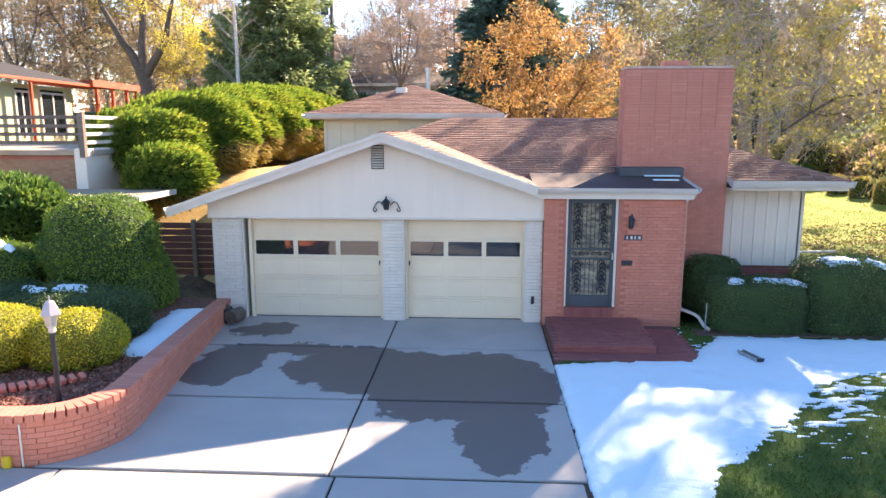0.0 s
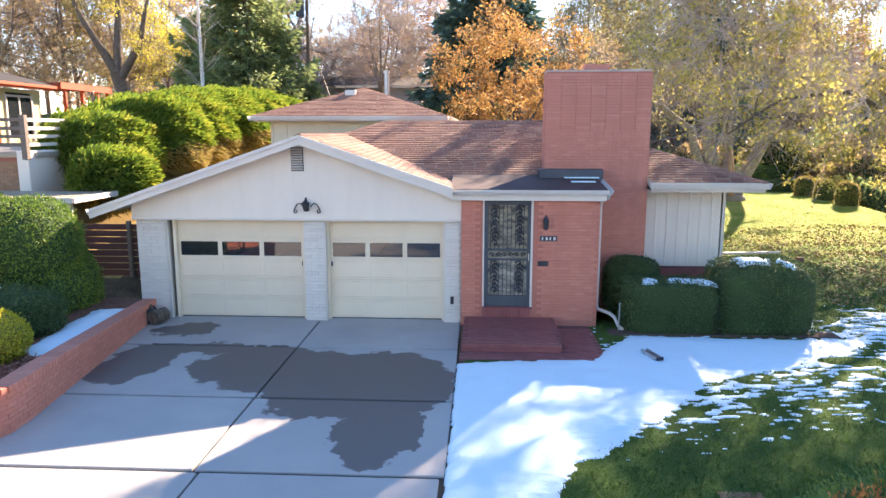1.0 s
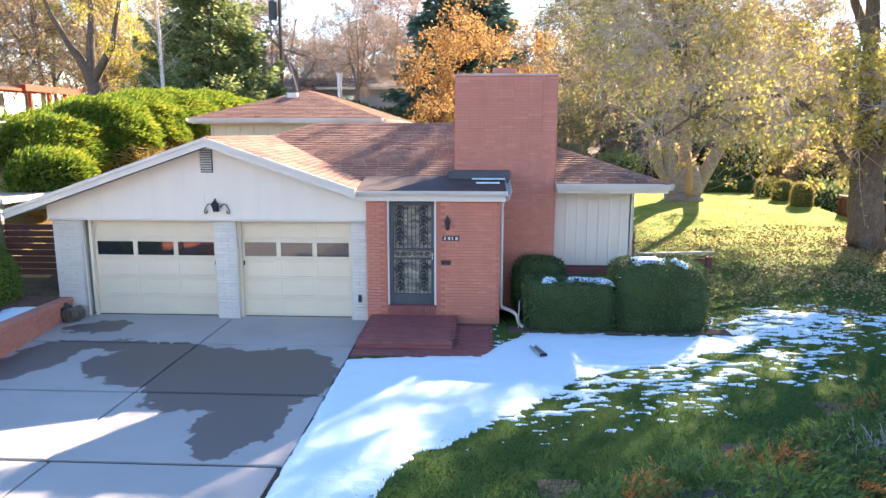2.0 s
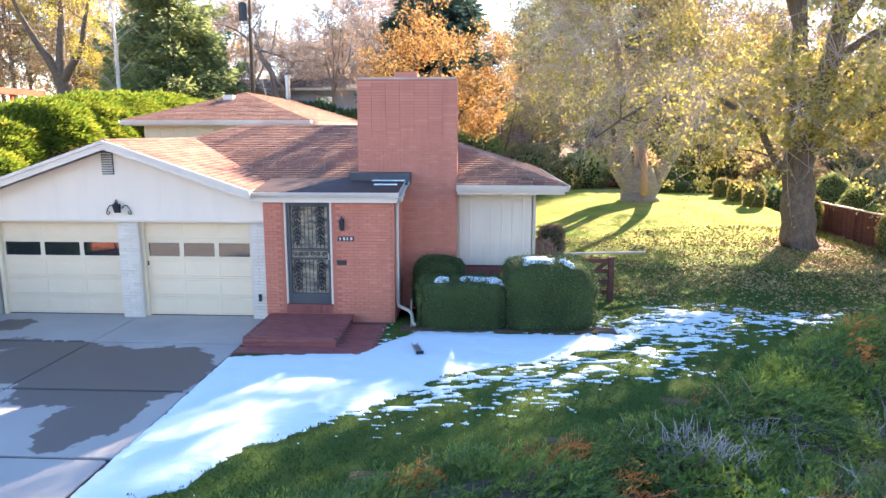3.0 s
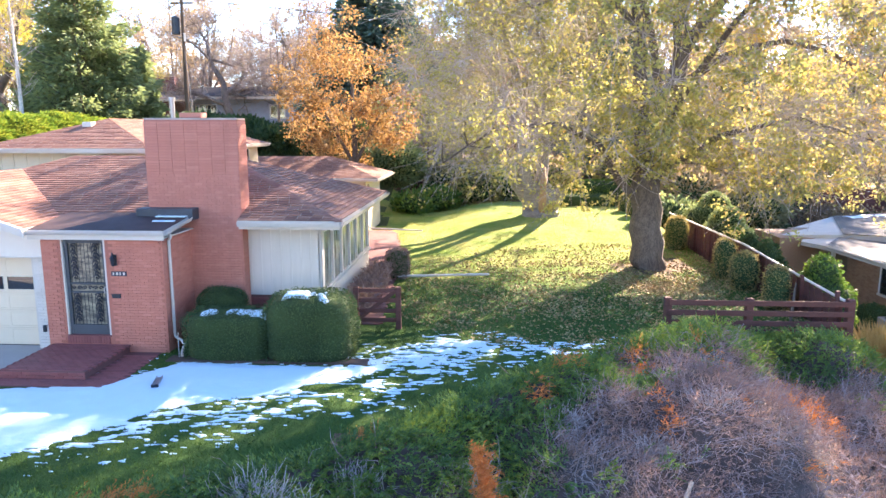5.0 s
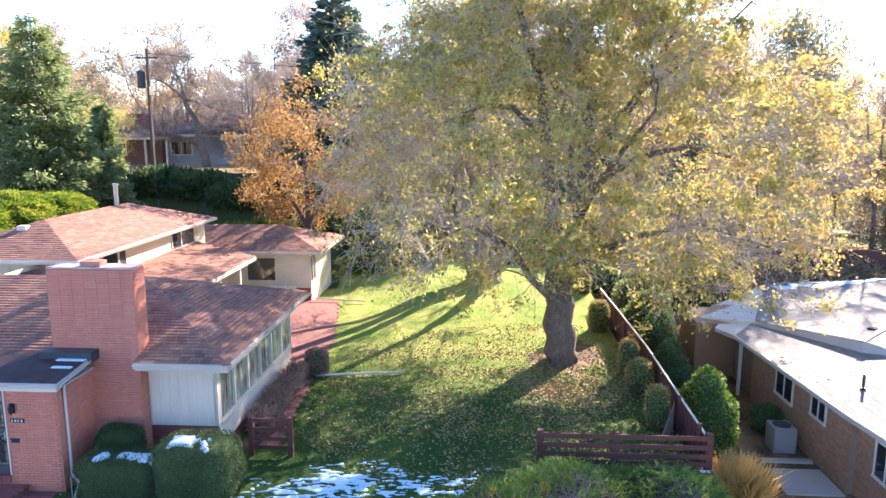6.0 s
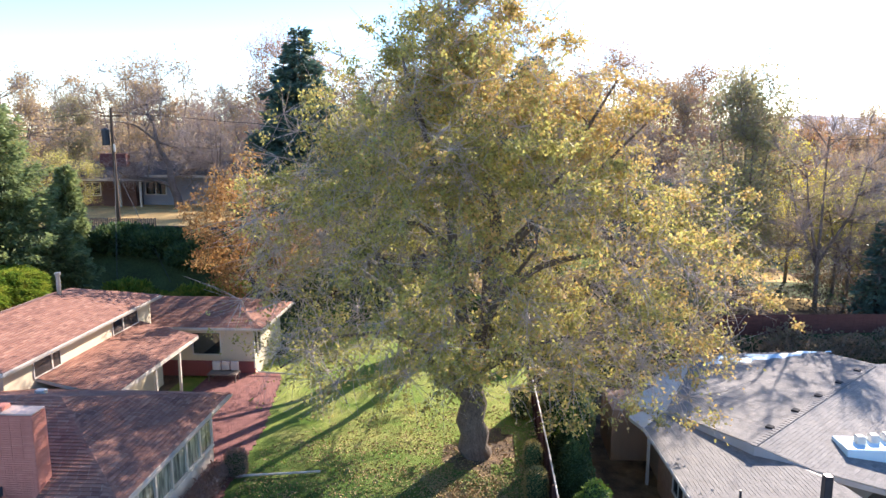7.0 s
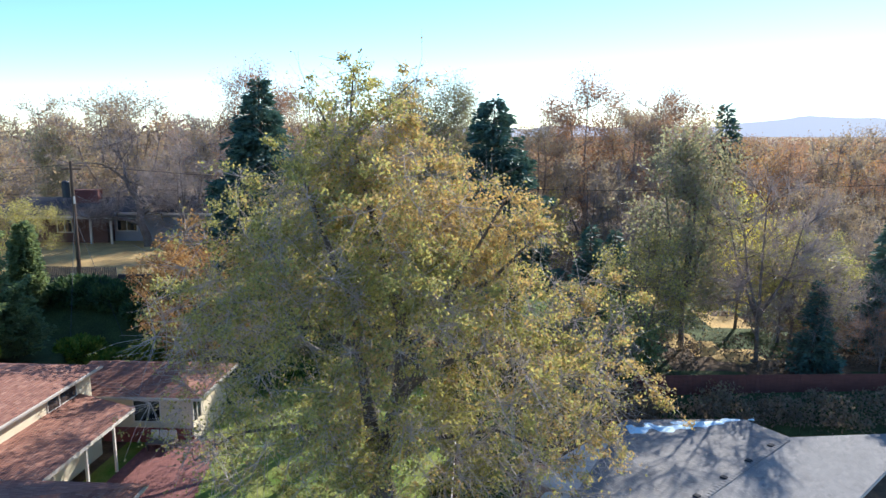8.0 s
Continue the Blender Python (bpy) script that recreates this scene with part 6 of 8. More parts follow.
for i, z in enumerate((3.72, 3.95, 4.18, 4.42)):
    part("rail", MB().box(-24, 17.62, z - 0.05, -10.7, 17.66, z + 0.05, 0.006), WOOD_GREY, terrace)
    part("rail", MB().box(-10.62, 17.7, z - 0.05, -10.58, 21.0, z + 0.05, 0.006), BATTEN, terrace)
for x in (-10.62, -13.2, -15.8):
    part("post", MB().box(x - 0.08, 17.55, 3.3, x + 0.08, 17.71, 4.55, 0.01), WOOD_GREY, terrace)
part("post", MB().box(-10.66, 20.9, 3.3, -10.54, 21.05, 4.5, 0.01), WOOD_GREY, terrace)
nb = thing("hillside_house", "yellow house with orange fascia and a pergola on the rise", "house", (-22, 28, 3))
ORANGE = plain("orange_paint", (0.50, 0.06, 0.01), 0.6, big=0.15)
YWALL = plain("yellow_stucco", (0.68, 0.60, 0.34), 0.85, big=0.12)
part("wall", MB().box(-30, 14, 2.0, -20.5, 33.6, 6.15), YWALL, nb, "pale yellow stucco wall")
part("roof", MB().slab([(-19.85, 12, 6.42), (-19.85, 34.2, 6.42), (-25, 34.2, 7.7), (-25, 12, 7.7)], 0.12), plain("dark_shingle_roof", (0.022, 0.021, 0.026), 0.9, big=0.4, scale=1), nb, "dark roof dusted with snow")
part("fascia", MB().box(-19.85, 12, 6.26, -19.78, 34.2, 6.40, 0.01), ORANGE, nb, "orange fascia board")
for y0, y1 in ((29.2, 30.1), (31.0, 32.8), (25.5, 27.2)):
    w = part("window", MB().box(-20.49, y0, 3.9, -20.47, y1, 5.95), GLASS, nb, "tall terrace window")
    part("window_frame", MB().box(-20.49, y0 - 0.1, 3.6, -20.42, y0, 5.85).box(-20.49, y1, 3.6, -20.42, y1 + 0.1, 5.85).box(-20.49, y0, 5.75, -20.42, y1, 5.85).box(-20.49, (y0 + y1) / 2 - 0.04, 3.7, -20.43, (y0 + y1) / 2 + 0.04, 5.75), TRIM, w)
part("pergola_roof", MB().box(-23.2, 34.2, 6.45, -19.7, 39.2, 6.62, 0.02).box(-19.75, 34.2, 6.3, -19.68, 39.2, 6.64), ORANGE, nb, "orange pergola roof")
for y in (34.8, 36.4, 37.9, 39.0):
    part("pergola_post", MB().box(-19.95, y - 0.08, 2.5, -19.79, y + 0.08, 6.5, 0.01), ORANGE, nb)
part("porch_post", MB().box(-19.95, 29.4, 3.3, -19.83, 29.52, 6.2, 0.01), ORANGE, nb)
part("back_fence", MB().box(-26, 46, 3, -18, 46.1, 5.6), WOOD_RED, nb)

# ---- hedge under the living-room window ----
clipped("clipped_hedge", "dark green clipped hedge capped with patchy snow", [((6.25, 13.02, 0.40), (0.98, 0.62, 0.62), 10.0), ((8.1, 13.1, 0.58), (1.0, 0.74, 0.88), 6.0)], YEW_LEAF, 101, density=1750, size=0.042, base=(7.2, 13, 0), jitter=0.02)
clipped("clipped_hedge", "small dark green clipped shrub against the chimney", [((5.65, 14.0, 0.66), (0.62, 0.4, 0.66), 3.4)], YEW_LEAF, 102, density=2300, size=0.042, base=(5.65, 14, 0), jitter=0.02)
def cap_snow(name, x0, x1, y0, y1, top, seed, cut=0.45, label="patch of snow on top of the clipped hedge"):
    ax, ay = np.arange(x0, x1, 0.035), np.arange(y0, y1, 0.035)
    px, py = np.meshgrid(ax, ay)
    edge = np.minimum(np.minimum(px - x0, x1 - px), np.minimum(py - y0, y1 - py)) / 0.25
    d = np.minimum(edge, 1) * 0.6 + wave(px, py, 0.3, seed) * 0.6 + 0.25 * wave(px, py, 0.09, seed + 1) - cut - 0.35
    z = top(px, py) + np.where(d > 0, 0.012 + 0.022 * np.sqrt(np.clip(d * 3, 0, 1)), -0.05)
    idx = np.arange(px.size).reshape(px.shape)
    on = (d[:-1, :-1] > 0) | (d[1:, 1:] > 0) | (d[:-1, 1:] > 0) | (d[1:, :-1] > 0)
    f = np.stack([idx[:-1, :-1], idx[:-1, 1:], idx[1:, 1:], idx[1:, :-1]], -1)[on]
    me = bpy.data.meshes.new(name)
    me.from_pydata(np.stack([px, py, z], -1).reshape(-1, 3).tolist(), [], f.tolist())
    me.polygons.foreach_set("use_smooth", [True] * len(me.polygons))
    me.materials.append(SNOW)
    me.update()
    return tagged(new(name, me), label, "snow", kind="stuff")
cap_snow("snow", 5.5, 7.2, 12.62, 13.3, lambda x, y: 1.03 - 0.10 * np.clip((np.abs(x - 6.25) / 0.95) ** 8, 0, 1) - 0.05 * np.abs((y - 13) / 0.6) ** 6, 3, 0.5)
cap_snow("snow", 7.35, 8.65, 12.5, 13.4, lambda x, y: 1.48 - 0.22 * np.clip((np.abs(x - 8.1) / 0.9) ** 4.6, 0, 1) - 0.26 * np.clip(np.abs((y - 13.1) / 0.7), 0, 1) ** 4.6, 5, 0.58)
cap_snow("snow", -8.2, -6.3, 10.2, 11.0, lambda x, y: 1.26 - 0.12 * np.abs((x + 7.0) / 1.5) ** 2, 6, 0.62)
cap_snow("snow", -9.6, -8.2, 11.0, 11.9, lambda x, y: 2.1 - 0.5 * np.abs((x + 9) / 1.0) ** 2 - 0.5 * ((y - 11.6) / 1.0) ** 2, 8, 0.68)
mulch = solid("mulch_strip", MB().box(4.9, 12.35, -0.05, 9.5, 12.75, 0.03, 0.02), plain("brown_mulch", (0.14, 0.085, 0.065), 1.0, big=0.4, scale=6), "strip of brown mulch along the hedge", "mulch", "structure")
# metal post and downspout end by the porch
trough = thing("splash_trough", "narrow grey metal drain trough lying on the snow", "drain", (5.4, 10.95, 0.05))
TROUGH = plain("grey_aluminium", (0.45, 0.45, 0.46), 0.4, metal=0.6)
lie = pose(5.40, 10.95, 0.085, 0, 0, 16)
part("floor", MB().box(-0.06, -0.28, -0.03, 0.06, 0.28, -0.018, 0, lie), TROUGH, trough)
for k in (-1, 1):
    part("side_wall", MB().box(0.055 * k - 0.008, -0.28, -0.018, 0.055 * k + 0.008, 0.28, 0.02, 0.003, lie), TROUGH, trough)
part("end_plate", MB().box(-0.07, -0.292, -0.03, 0.07, -0.28, 0.03, 0.003, lie), IRON, trough)
thin = thing("garden_stake", "thin grey stake beside the downspout", "stake", (5.12, 12.6, 0))
part("rod", MB().tube([(5.12, 12.6, -0.05), (5.13, 12.6, 0.62)], 0.012, 6), plain("grey_stake", (0.4, 0.4, 0.38), 0.6), thin)

# ---- fences around the lawn ----
gate = thing("gate", "low red-brown wooden rail gate beside the hedge", "gate", (9.4, 15.2, 0))
for x in (9.86, 8.75):
    part("post", MB().box(x - 0.07, 15.13, -0.1, x + 0.07, 15.27, 1.14, 0.01), WOOD_RED, gate)
for z in (0.25, 0.5, 0.78, 1.04):
    part("rail", MB().box(8.75, 15.18, z - 0.055, 9.86, 15.22, z + 0.055, 0.008), WOOD_RED, gate)
part("brace", MB().box(-0.6, -0.015, -0.05, 0.6, 0.015, 0.05, 0.006, pose(9.3, 15.165, 0.66, 0, -38, 0)), WOOD_RED, gate)

rail_fence = thing("rail_fence", "red-brown horizontal rail fence on a low brick wall", "fence", (19, 15.2, 0))
for x in (16.77, 18.8, 21.28):
    part("post", MB().box(x - 0.09, 15.1, -1.0, x + 0.09, 15.28, 0.97, 0.012), WOOD_RED, rail_fence)
for z in (0.12, 0.34, 0.60, 0.86):
    part("rail", MB().box(16.77, 15.06, z - 0.07, 21.3, 15.10, z + 0.07, 0.008), WOOD_RED, rail_fence)
low_wall = part("low_wall", MB().box(18.4, 15.03, -1.9, 21.42, 15.3, -0.06), MORTAR_DARK, rail_fence, "low maroon brick wall")
brick_face(low_wall, (18.4, 15.02), (1, 0), 3.02, -1.2, -0.07, DARK_BRICK, MORTAR_DARK, limit=200)
part("snow_ledge", MB().box(18.5, 14.98, -0.06, 21.3, 15.06, -0.02, 0.01), SNOW, low_wall)

side_fence2 = thing("boundary_fence", "dark red-brown board fence with a pale top rail", "fence", (21.2, 22, 0))
for i in range(100):
    y = 15.4 + 0.16 * i
    top = 0.85 + 0.35 * smooth01(15, 22, y)
    lean = 0.015 * math.sin(i * 2.7)
    part("board", MB().box(21.18 + lean, y, -1.9, 21.21 + lean, y + 0.15, float(top) + 0.03 * math.sin(i * 1.9), 0.004), WOOD_RED, side_fence2)
part("top_rail", MB().tube([(21.2, 15.3, 0.9), (21.2, 18, 1.02), (21.18, 22, 1.24), (21.15, 27, 1.24), (21.1, 31.4, 1.24)], 0.035, 6), TRIM, side_fence2, "pale weathered top rail")
for i in range(9):
    part("post", MB().box(21.08, 15.5 + 1.98 * i, -1.8, 21.17, 15.59 + 1.98 * i, 1.1, 0.006), WOOD_RED, side_fence2)
for i in range(14):
    part("slat", MB().box(20.2 + 0.06 * i, 16.0 + 0.12 * i, -0.05, 20.23 + 0.06 * i, 16.05 + 0.12 * i, 0.35 + 0.04 * i, 0.004), WOOD_GREY, side_fence2)

for i, (x, y, r, h) in enumerate(((20.55, 17.8, 0.34, 1.25), (20.6, 20.4, 0.42, 1.2), (20.6, 22.2, 0.36, 1.35), (20.4, 27.6, 0.45, 1.5), (20.5, 33.8, 0.5, 1.6), (20.6, 36.2, 0.5, 1.6), (20.6, 38.6, 0.5, 1.5))):
    clipped("columnar_shrub", "upright rounded brownish-green shrub along the fence", [((x, y, h / 2), (r, r, h / 2 + 0.05), 3.0)], DRY_JUNIPER, 110 + i, density=900, size=0.06, group="shrubs along the fence", base=(x, y, 0))
clipped("box_hedge", "low rectangular clipped hedge at the lawn's end", [((18.8, 41.6, 0.55), (2.4, 0.7, 0.65), 6.0)], YEW_LEAF, 121, density=500, size=0.08, base=(18.8, 41.6, 0))
clipped("box_hedge", "tall rectangular clipped hedge at the lawn's end", [((19.6, 44.4, 0.9), (2.6, 0.9, 1.0), 6.0)], BOX_LEAF, 122, density=450, size=0.09, base=(19.6, 44.4, 0))
for i, (x, y, z, r, h, m) in enumerate(((22.55, 19.3, -1.75, 0.95, 3.1, BOX_LEAF), (22.2, 22.6, -1.75, 0.85, 3.0, YEW_LEAF), (22.4, 24.6, -1.75, 0.8, 2.9, YEW_LEAF), (22.6, 28.0, -1.5, 1.3, 3.4, GREEN_NEEDLE), (23.2, 31.5, -1.0, 1.4, 3.2, GREEN_NEEDLE), (22.4, 26.3, -1.7, 0.9, 2.8, BOX_LEAF))):
    clipped("conical_shrub", "rounded conical green shrub behind the fence", [((x, y, z + 0.42 * h), (r, r, 0.44 * h), 2.3), ((x, y, z + 0.72 * h), (0.55 * r, 0.55 * r, 0.3 * h), 2.0)], m, 130 + i, density=300, size=0.11, group="shrubs behind the fence", base=(x, y, z), shag=0.2)
PAMPAS = leaf_material("straw_blade", [(0.45, 0.26, 0.10), (0.58, 0.38, 0.15), (0.62, 0.44, 0.20)], 0.4, 0.7)
rng = np.random.default_rng(140)
gr = thing("ornamental_grass", "clump of straw-coloured ornamental grass beside the low wall", "grass", (22.25, 15.3, -0.98))
n = 2600
pts = np.array([22.25, 15.3, -0.98]) + rng.normal(size=(n, 3)) * np.array([0.18, 0.18, 0.02])
dr = rng.normal(size=(n, 3)) * np.array([0.42, 0.42, 0.1]) + np.array([0, 0, 1.0])
part("blades", quads("blades", leaf_quads(rng, pts, 1.05, dr, 0.03, 0.7), PAMPAS), parent=gr)

small_planter = thing("brick_planter", "low maroon brick planter edged with snow", "planter", (22.3, 15.3, -1.8))
part("box", MB().box(21.5, 14.75, -1.95, 23.0, 15.75, -1.0), MORTAR_DARK, small_planter)
brick_face(small_planter, (21.5, 14.74), (1, 0), 1.5, -1.75, -1.0, DARK_BRICK, MORTAR_DARK, limit=90)
brick_face(small_planter, (23.01, 14.74), (0, 1), 1.0, -1.75, -1.0, DARK_BRICK, MORTAR_DARK, limit=60)
part("snow_edge", MB().box(21.6, 14.76, -1.0, 22.95, 14.95, -0.95, 0.02).box(22.75, 14.95, -1.0, 22.97, 15.6, -0.955, 0.02), SNOW, small_planter, "strip of snow")

# patio things
planter = thing("patio_shrub", "dry brown shrub in a bed beside the windows", "shrub", (8.55, 19, 0))
n = 5200
pts = np.stack([rng.uniform(8.15, 8.9, n), rng.uniform(16.4, 21.5, n), 0.05 + 0.55 * rng.random(n) ** 0.7], 1)
part("dry_growth", quads("dry_growth", leaf_quads(rng, pts, 0.2, rng.normal(size=(n, 3)) + np.array([0, 0, 0.7]), 0.18), DEAD_SPRAY), parent=planter)
clipped("barrel_shrub", "rounded dry brown clipped shrub by the patio", [((9.05, 21.6, 0.5), (0.42, 0.42, 0.55), 3.0)], DEAD_SPRAY, 145, density=1500, size=0.06, base=(9.05, 21.6, 0))
pipe = thing("drain_pipe", "long pale pipe lying on the grass from the patio", "pipe", (10, 22.3, 0))
part("pipe", MB().tube([(9.1, 21.3, 0.12), (12.3, 21.9, 0.10)], 0.045, 8), GUTTER, pipe)
bench = thing("patio_bench", "white cushioned bench against the rear wall", "bench", (4.6, 31.8, 0))
for i in range(3):
    part("cushion", MB().box(4.0 + 0.5 * i, 31.95, 0.5, 4.44 + 0.5 * i, 32.1, 1.0, 0.04), TRIM, bench, "white back cushion")
part("seat", MB().box(3.9, 31.4, 0.38, 5.5, 32.1, 0.48, 0.02), WOOD_GREY, bench)
for x in (3.95, 5.4):
    for y in (31.45, 32.0):
        part("leg", MB().box(x, y, 0.02, x + 0.06, y + 0.06, 0.4, 0.004), WOOD_GREY, bench)

# ---- juniper bank in front ----
def thicket(x, y):
    """Height of the low evergreen thicket over the ground."""
    depth = np.clip((bank_edge(x) - y) / 1.2, 0, 1)
    stop = smooth01(21.6, 20.2, x) * smooth01(15.1, 14.3, y) * smooth01(1.3, 3.2, y + 1.2 * (wave(x, y, 1.5, 4) - 0.5))
    return depth ** 0.6 * stop * (0.22 + 0.68 * wave(x, y, 1.3, 2) + 0.2 * wave(x, y, 0.45, 3))


rng = np.random.default_rng(200)
ax, ay = np.arange(3.4, 21.8, 0.16), np.arange(1.0, 15.2, 0.16)
px, py = np.meshgrid(ax, ay)
th = thicket(px, py)
pz = ground_z(px, py) + th * 0.72 - 0.08
idx = np.arange(px.size).reshape(px.shape)
f = np.stack([idx[:-1, :-1], idx[:-1, 1:], idx[1:, 1:], idx[1:, :-1]], -1)[(th[:-1, :-1] > 0.02)]
# sheet below the sprays, coloured dark as shade among inner twigs
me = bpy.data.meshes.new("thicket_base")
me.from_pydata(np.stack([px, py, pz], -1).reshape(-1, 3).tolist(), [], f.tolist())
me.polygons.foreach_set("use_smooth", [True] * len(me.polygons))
me.materials.append(TWIG_SHADE)
tagged(new("thicket_base", me), "shaded inner twigs of the juniper bank, painted dark", "shrub", kind="stuff")

def deadness(x, y):
    """How far the juniper has died back, above 0.62 brown."""
    inner = bank_edge(x) - y
    return wave(x, y, 1.1, 5) * 0.45 + wave(x, y, 0.33, 6) * 0.4 + 0.075 * np.clip(x - 11.5, -5, 3.0) + 0.22 * np.clip(inner - 2.3, -2.0, 1.1)


n = 74000
x, y = rng.uniform(3.5, 21.5, n), rng.uniform(2.5, 15.0, n)
near = rng.random(n) < np.clip(1.25 - (bank_edge(x) - y) / 8, 0.3, 1)
x, y = x[near], y[near]
t = thicket(x, y)
ok = t > 0.05
x, y, t = x[ok], y[ok], t[ok]
dead = deadness(x, y)
rust = (wave(x, y, 0.7, 11) > 0.86) | (np.hypot((x - 7.3) / 0.55, (y - 5.7) / 0.3) < 1) | (np.hypot((x - 8.2) / 0.35, (y - 4.9) / 0.3) < 1) | (np.hypot((x - 5.9) / 0.4, (y - 4.9) / 0.2) < 1) | (np.hypot((x - 13.6) / 0.25, (y - 11.6) / 0.2) < 1) | (np.hypot((x - 15.2) / 0.3, (y - 12.0) / 0.25) < 1)
z = ground_z(x, y) + t * (0.55 + 0.45 * rng.random(len(x))) - 0.05
p = np.stack([x, y, z], 1)
gxn = (thicket(x + 0.2, y) - thicket(x - 0.2, y)) / 0.4
gyn = (thicket(x, y + 0.2) - thicket(x, y - 0.2)) / 0.4
flow = np.stack([wave(x, y, 1.2, 12) - 0.35, wave(x, y, 1.2, 13) - 0.75, np.zeros_like(x)], 1) * 1.8
dirs = np.stack([-gxn, -gyn, 0.5 * np.ones_like(x)], 1) + flow + rng.normal(size=p.shape) * 0.3
r = rng.random(len(x))
green = (dead < 0.62) & ~rust & (r < 0.72)
brown = (dead >= 0.62) & ~rust & (r < 0.8)
rst = rust & (r < 0.6)
tagged(new("juniper_sprays", quads("juniper_sprays", plumes(rng, p[green], dirs[green], 0.26, 9, 0.085, 0.32), BANK_JUNIPER)), "spreading green juniper covering the bank", "shrub", kind="stuff")
tagged(new("dead_sprays", quads("dead_sprays", plumes(rng, p[brown], dirs[brown], 0.24, 6, 0.1, 0.12), DEAD_SPRAY)), "dead brown juniper patches on the bank", "shrub", kind="stuff")
tagged(new("rust_sprays", quads("rust_sprays", plumes(rng, p[rst] + np.array([0, 0, 0.04]), dirs[rst], 0.24, 10, 0.07, 0.2), RUST_SPRAY)), "rust-orange juniper sprays on the bank", "shrub", kind="stuff")
# one bough gone bright orange
bough = thing("orange_juniper_bough", "bright rust-orange dead bough among the junipers", "shrub", (12.05, 6.2, 0.2))
s = rng.random(420)
pts = np.stack([11.98 + 0.14 * s + rng.normal(size=420) * 0.06, 6.95 - 1.45 * s, 0.72 - 0.28 * s + rng.normal(size=420) * 0.07], 1)
part("sprays", quads("sprays", plumes(rng, pts, np.array([0.25, -0.6, 0.3]) + rng.normal(size=pts.shape) * 0.3, 0.17, 12, 0.06, 0.22), RUST_SPRAY), parent=bough)
part("stem", MB().tube([(11.9, 7.0, 0.1), (11.96, 6.6, 0.55), (12.05, 6.0, 0.5), (12.1, 5.5, 0.38)], [0.02, 0.016, 0.012, 0.006], 6), TWIG, bough)
# bare grey stems
tw = MB()
m = 0
while m < 7200:
    sx, sy = rng.uniform(7, 21), rng.uniform(3.5, 14)
    if thicket(sx, sy) < 0.15:
        continue
    dd = float(deadness(sx, sy))
    if dd < 0.58 and rng.random() > 0.02:
        continue
    b = np.array([sx, sy, float(ground_z(sx, sy)) + float(thicket(sx, sy)) * (0.55 + 0.3 * rng.random())])
    d = unit(np.array([wave(sx, sy, 0.9, 12) - 0.5, wave(sx, sy, 0.9, 13) - 0.5, 0.16]) * 2 + rng.normal(size=3) * 0.45)
    ln = 0.3 + 0.5 * rng.random()
    pts = [b]
    for _ in range(3):
        d = unit(d + rng.normal(size=3) * 0.42 + np.array([0, 0, -0.02]))
        pts.append(pts[-1] + d * ln / 3)
    rr = 0.003 + 0.005 * rng.random()
    tw.tube(pts, [rr, rr * 0.85, rr * 0.6, rr * 0.3], 3, caps=False)
    m += 1
tagged(new("bare_stems", tw.mesh("bare_stems", plain("silver_grey_stem", (0.50, 0.43, 0.45), 0.9, big=0.5, scale=1.5, dirt=(0.36, 0.24, 0.22)))), "tangle of bare grey juniper stems", "branches", kind="stuff")
# grey leafless shrubs
SILVER = plain("silver_twig", (0.55, 0.50, 0.50), 0.9, big=0.3)
def leafless(x, y, spreadr, n):
    z = float(ground_z(x, y)) + 0.4 * float(thicket(x, y))
    ob = thing("leafless_shrub", "silvery leafless shrub among the junipers", "shrub", (x, y, z), "leafless shrubs on the bank")
    tw = MB()
    for _ in range(n):
        d = unit(rng.normal(size=3) * np.array([0.8, 0.65, 0.25]) + np.array([0, 0, 0.75]))
        pts = [np.array([x, y, z]) + rng.normal(size=3) * np.array([0.3, 0.22, 0.02]) * spreadr]
        for _ in range(4):
            d = unit(d + rng.normal(size=3) * 0.24)
            pts.append(pts[-1] + d * (0.15 + 0.06 * rng.random()) * spreadr)
        tw.tube(pts, [0.008, 0.007, 0.006, 0.005, 0.003], 3, caps=False)
    tagged(part("bare_growth", tw, SILVER, ob), kind="stuff")
for x, y, k, n in ((9.1, 6.0, 0.8, 300), (10.25, 6.9, 0.6, 150), (11.8, 7.5, 0.6, 130), (14.9, 8.6, 0.7, 150), (13.5, 9.3, 0.6, 130), (16.2, 9.6, 0.7, 130)):
    leafless(x, y, k, n)
snow_low = lambda x, y: np.maximum(np.maximum(1.0 - np.hypot((x - 10.3) / 0.75, (y - 5.1) / 0.4), 0.85 - np.hypot((x - 15.6) / 0.65, (y - 6.75) / 0.4)), 0.5 - np.hypot((x - 13.9) / 0.6, (y - 7.1) / 0.4)) + 1.7 * (wave(x, y, 0.2, 4) - 0.66)
sl = snow_sheet("snow", 9.2, 16.6, 4.4, 7.9, 0.05, snow_low, "patches of snow among the junipers", 0.025)
sv = sl.data
co = np.empty(len(sv.vertices) * 3, np.float32)
sv.vertices.foreach_get("co", co)
co = co.reshape(-1, 3)
co[:, 2] += thicket(co[:, 0], co[:, 1]) * 0.72
sv.vertices.foreach_set("co", co.ravel())
stick = thing("cut_branch", "pale cut branch lying on the bank", "branch", (15.0, 7.2, 0.2))
part("branch", MB().tube([(14.85, 6.9, 0.05), (15.05, 7.25, 0.16)], 0.03, 7), BARK_PALE, stick)

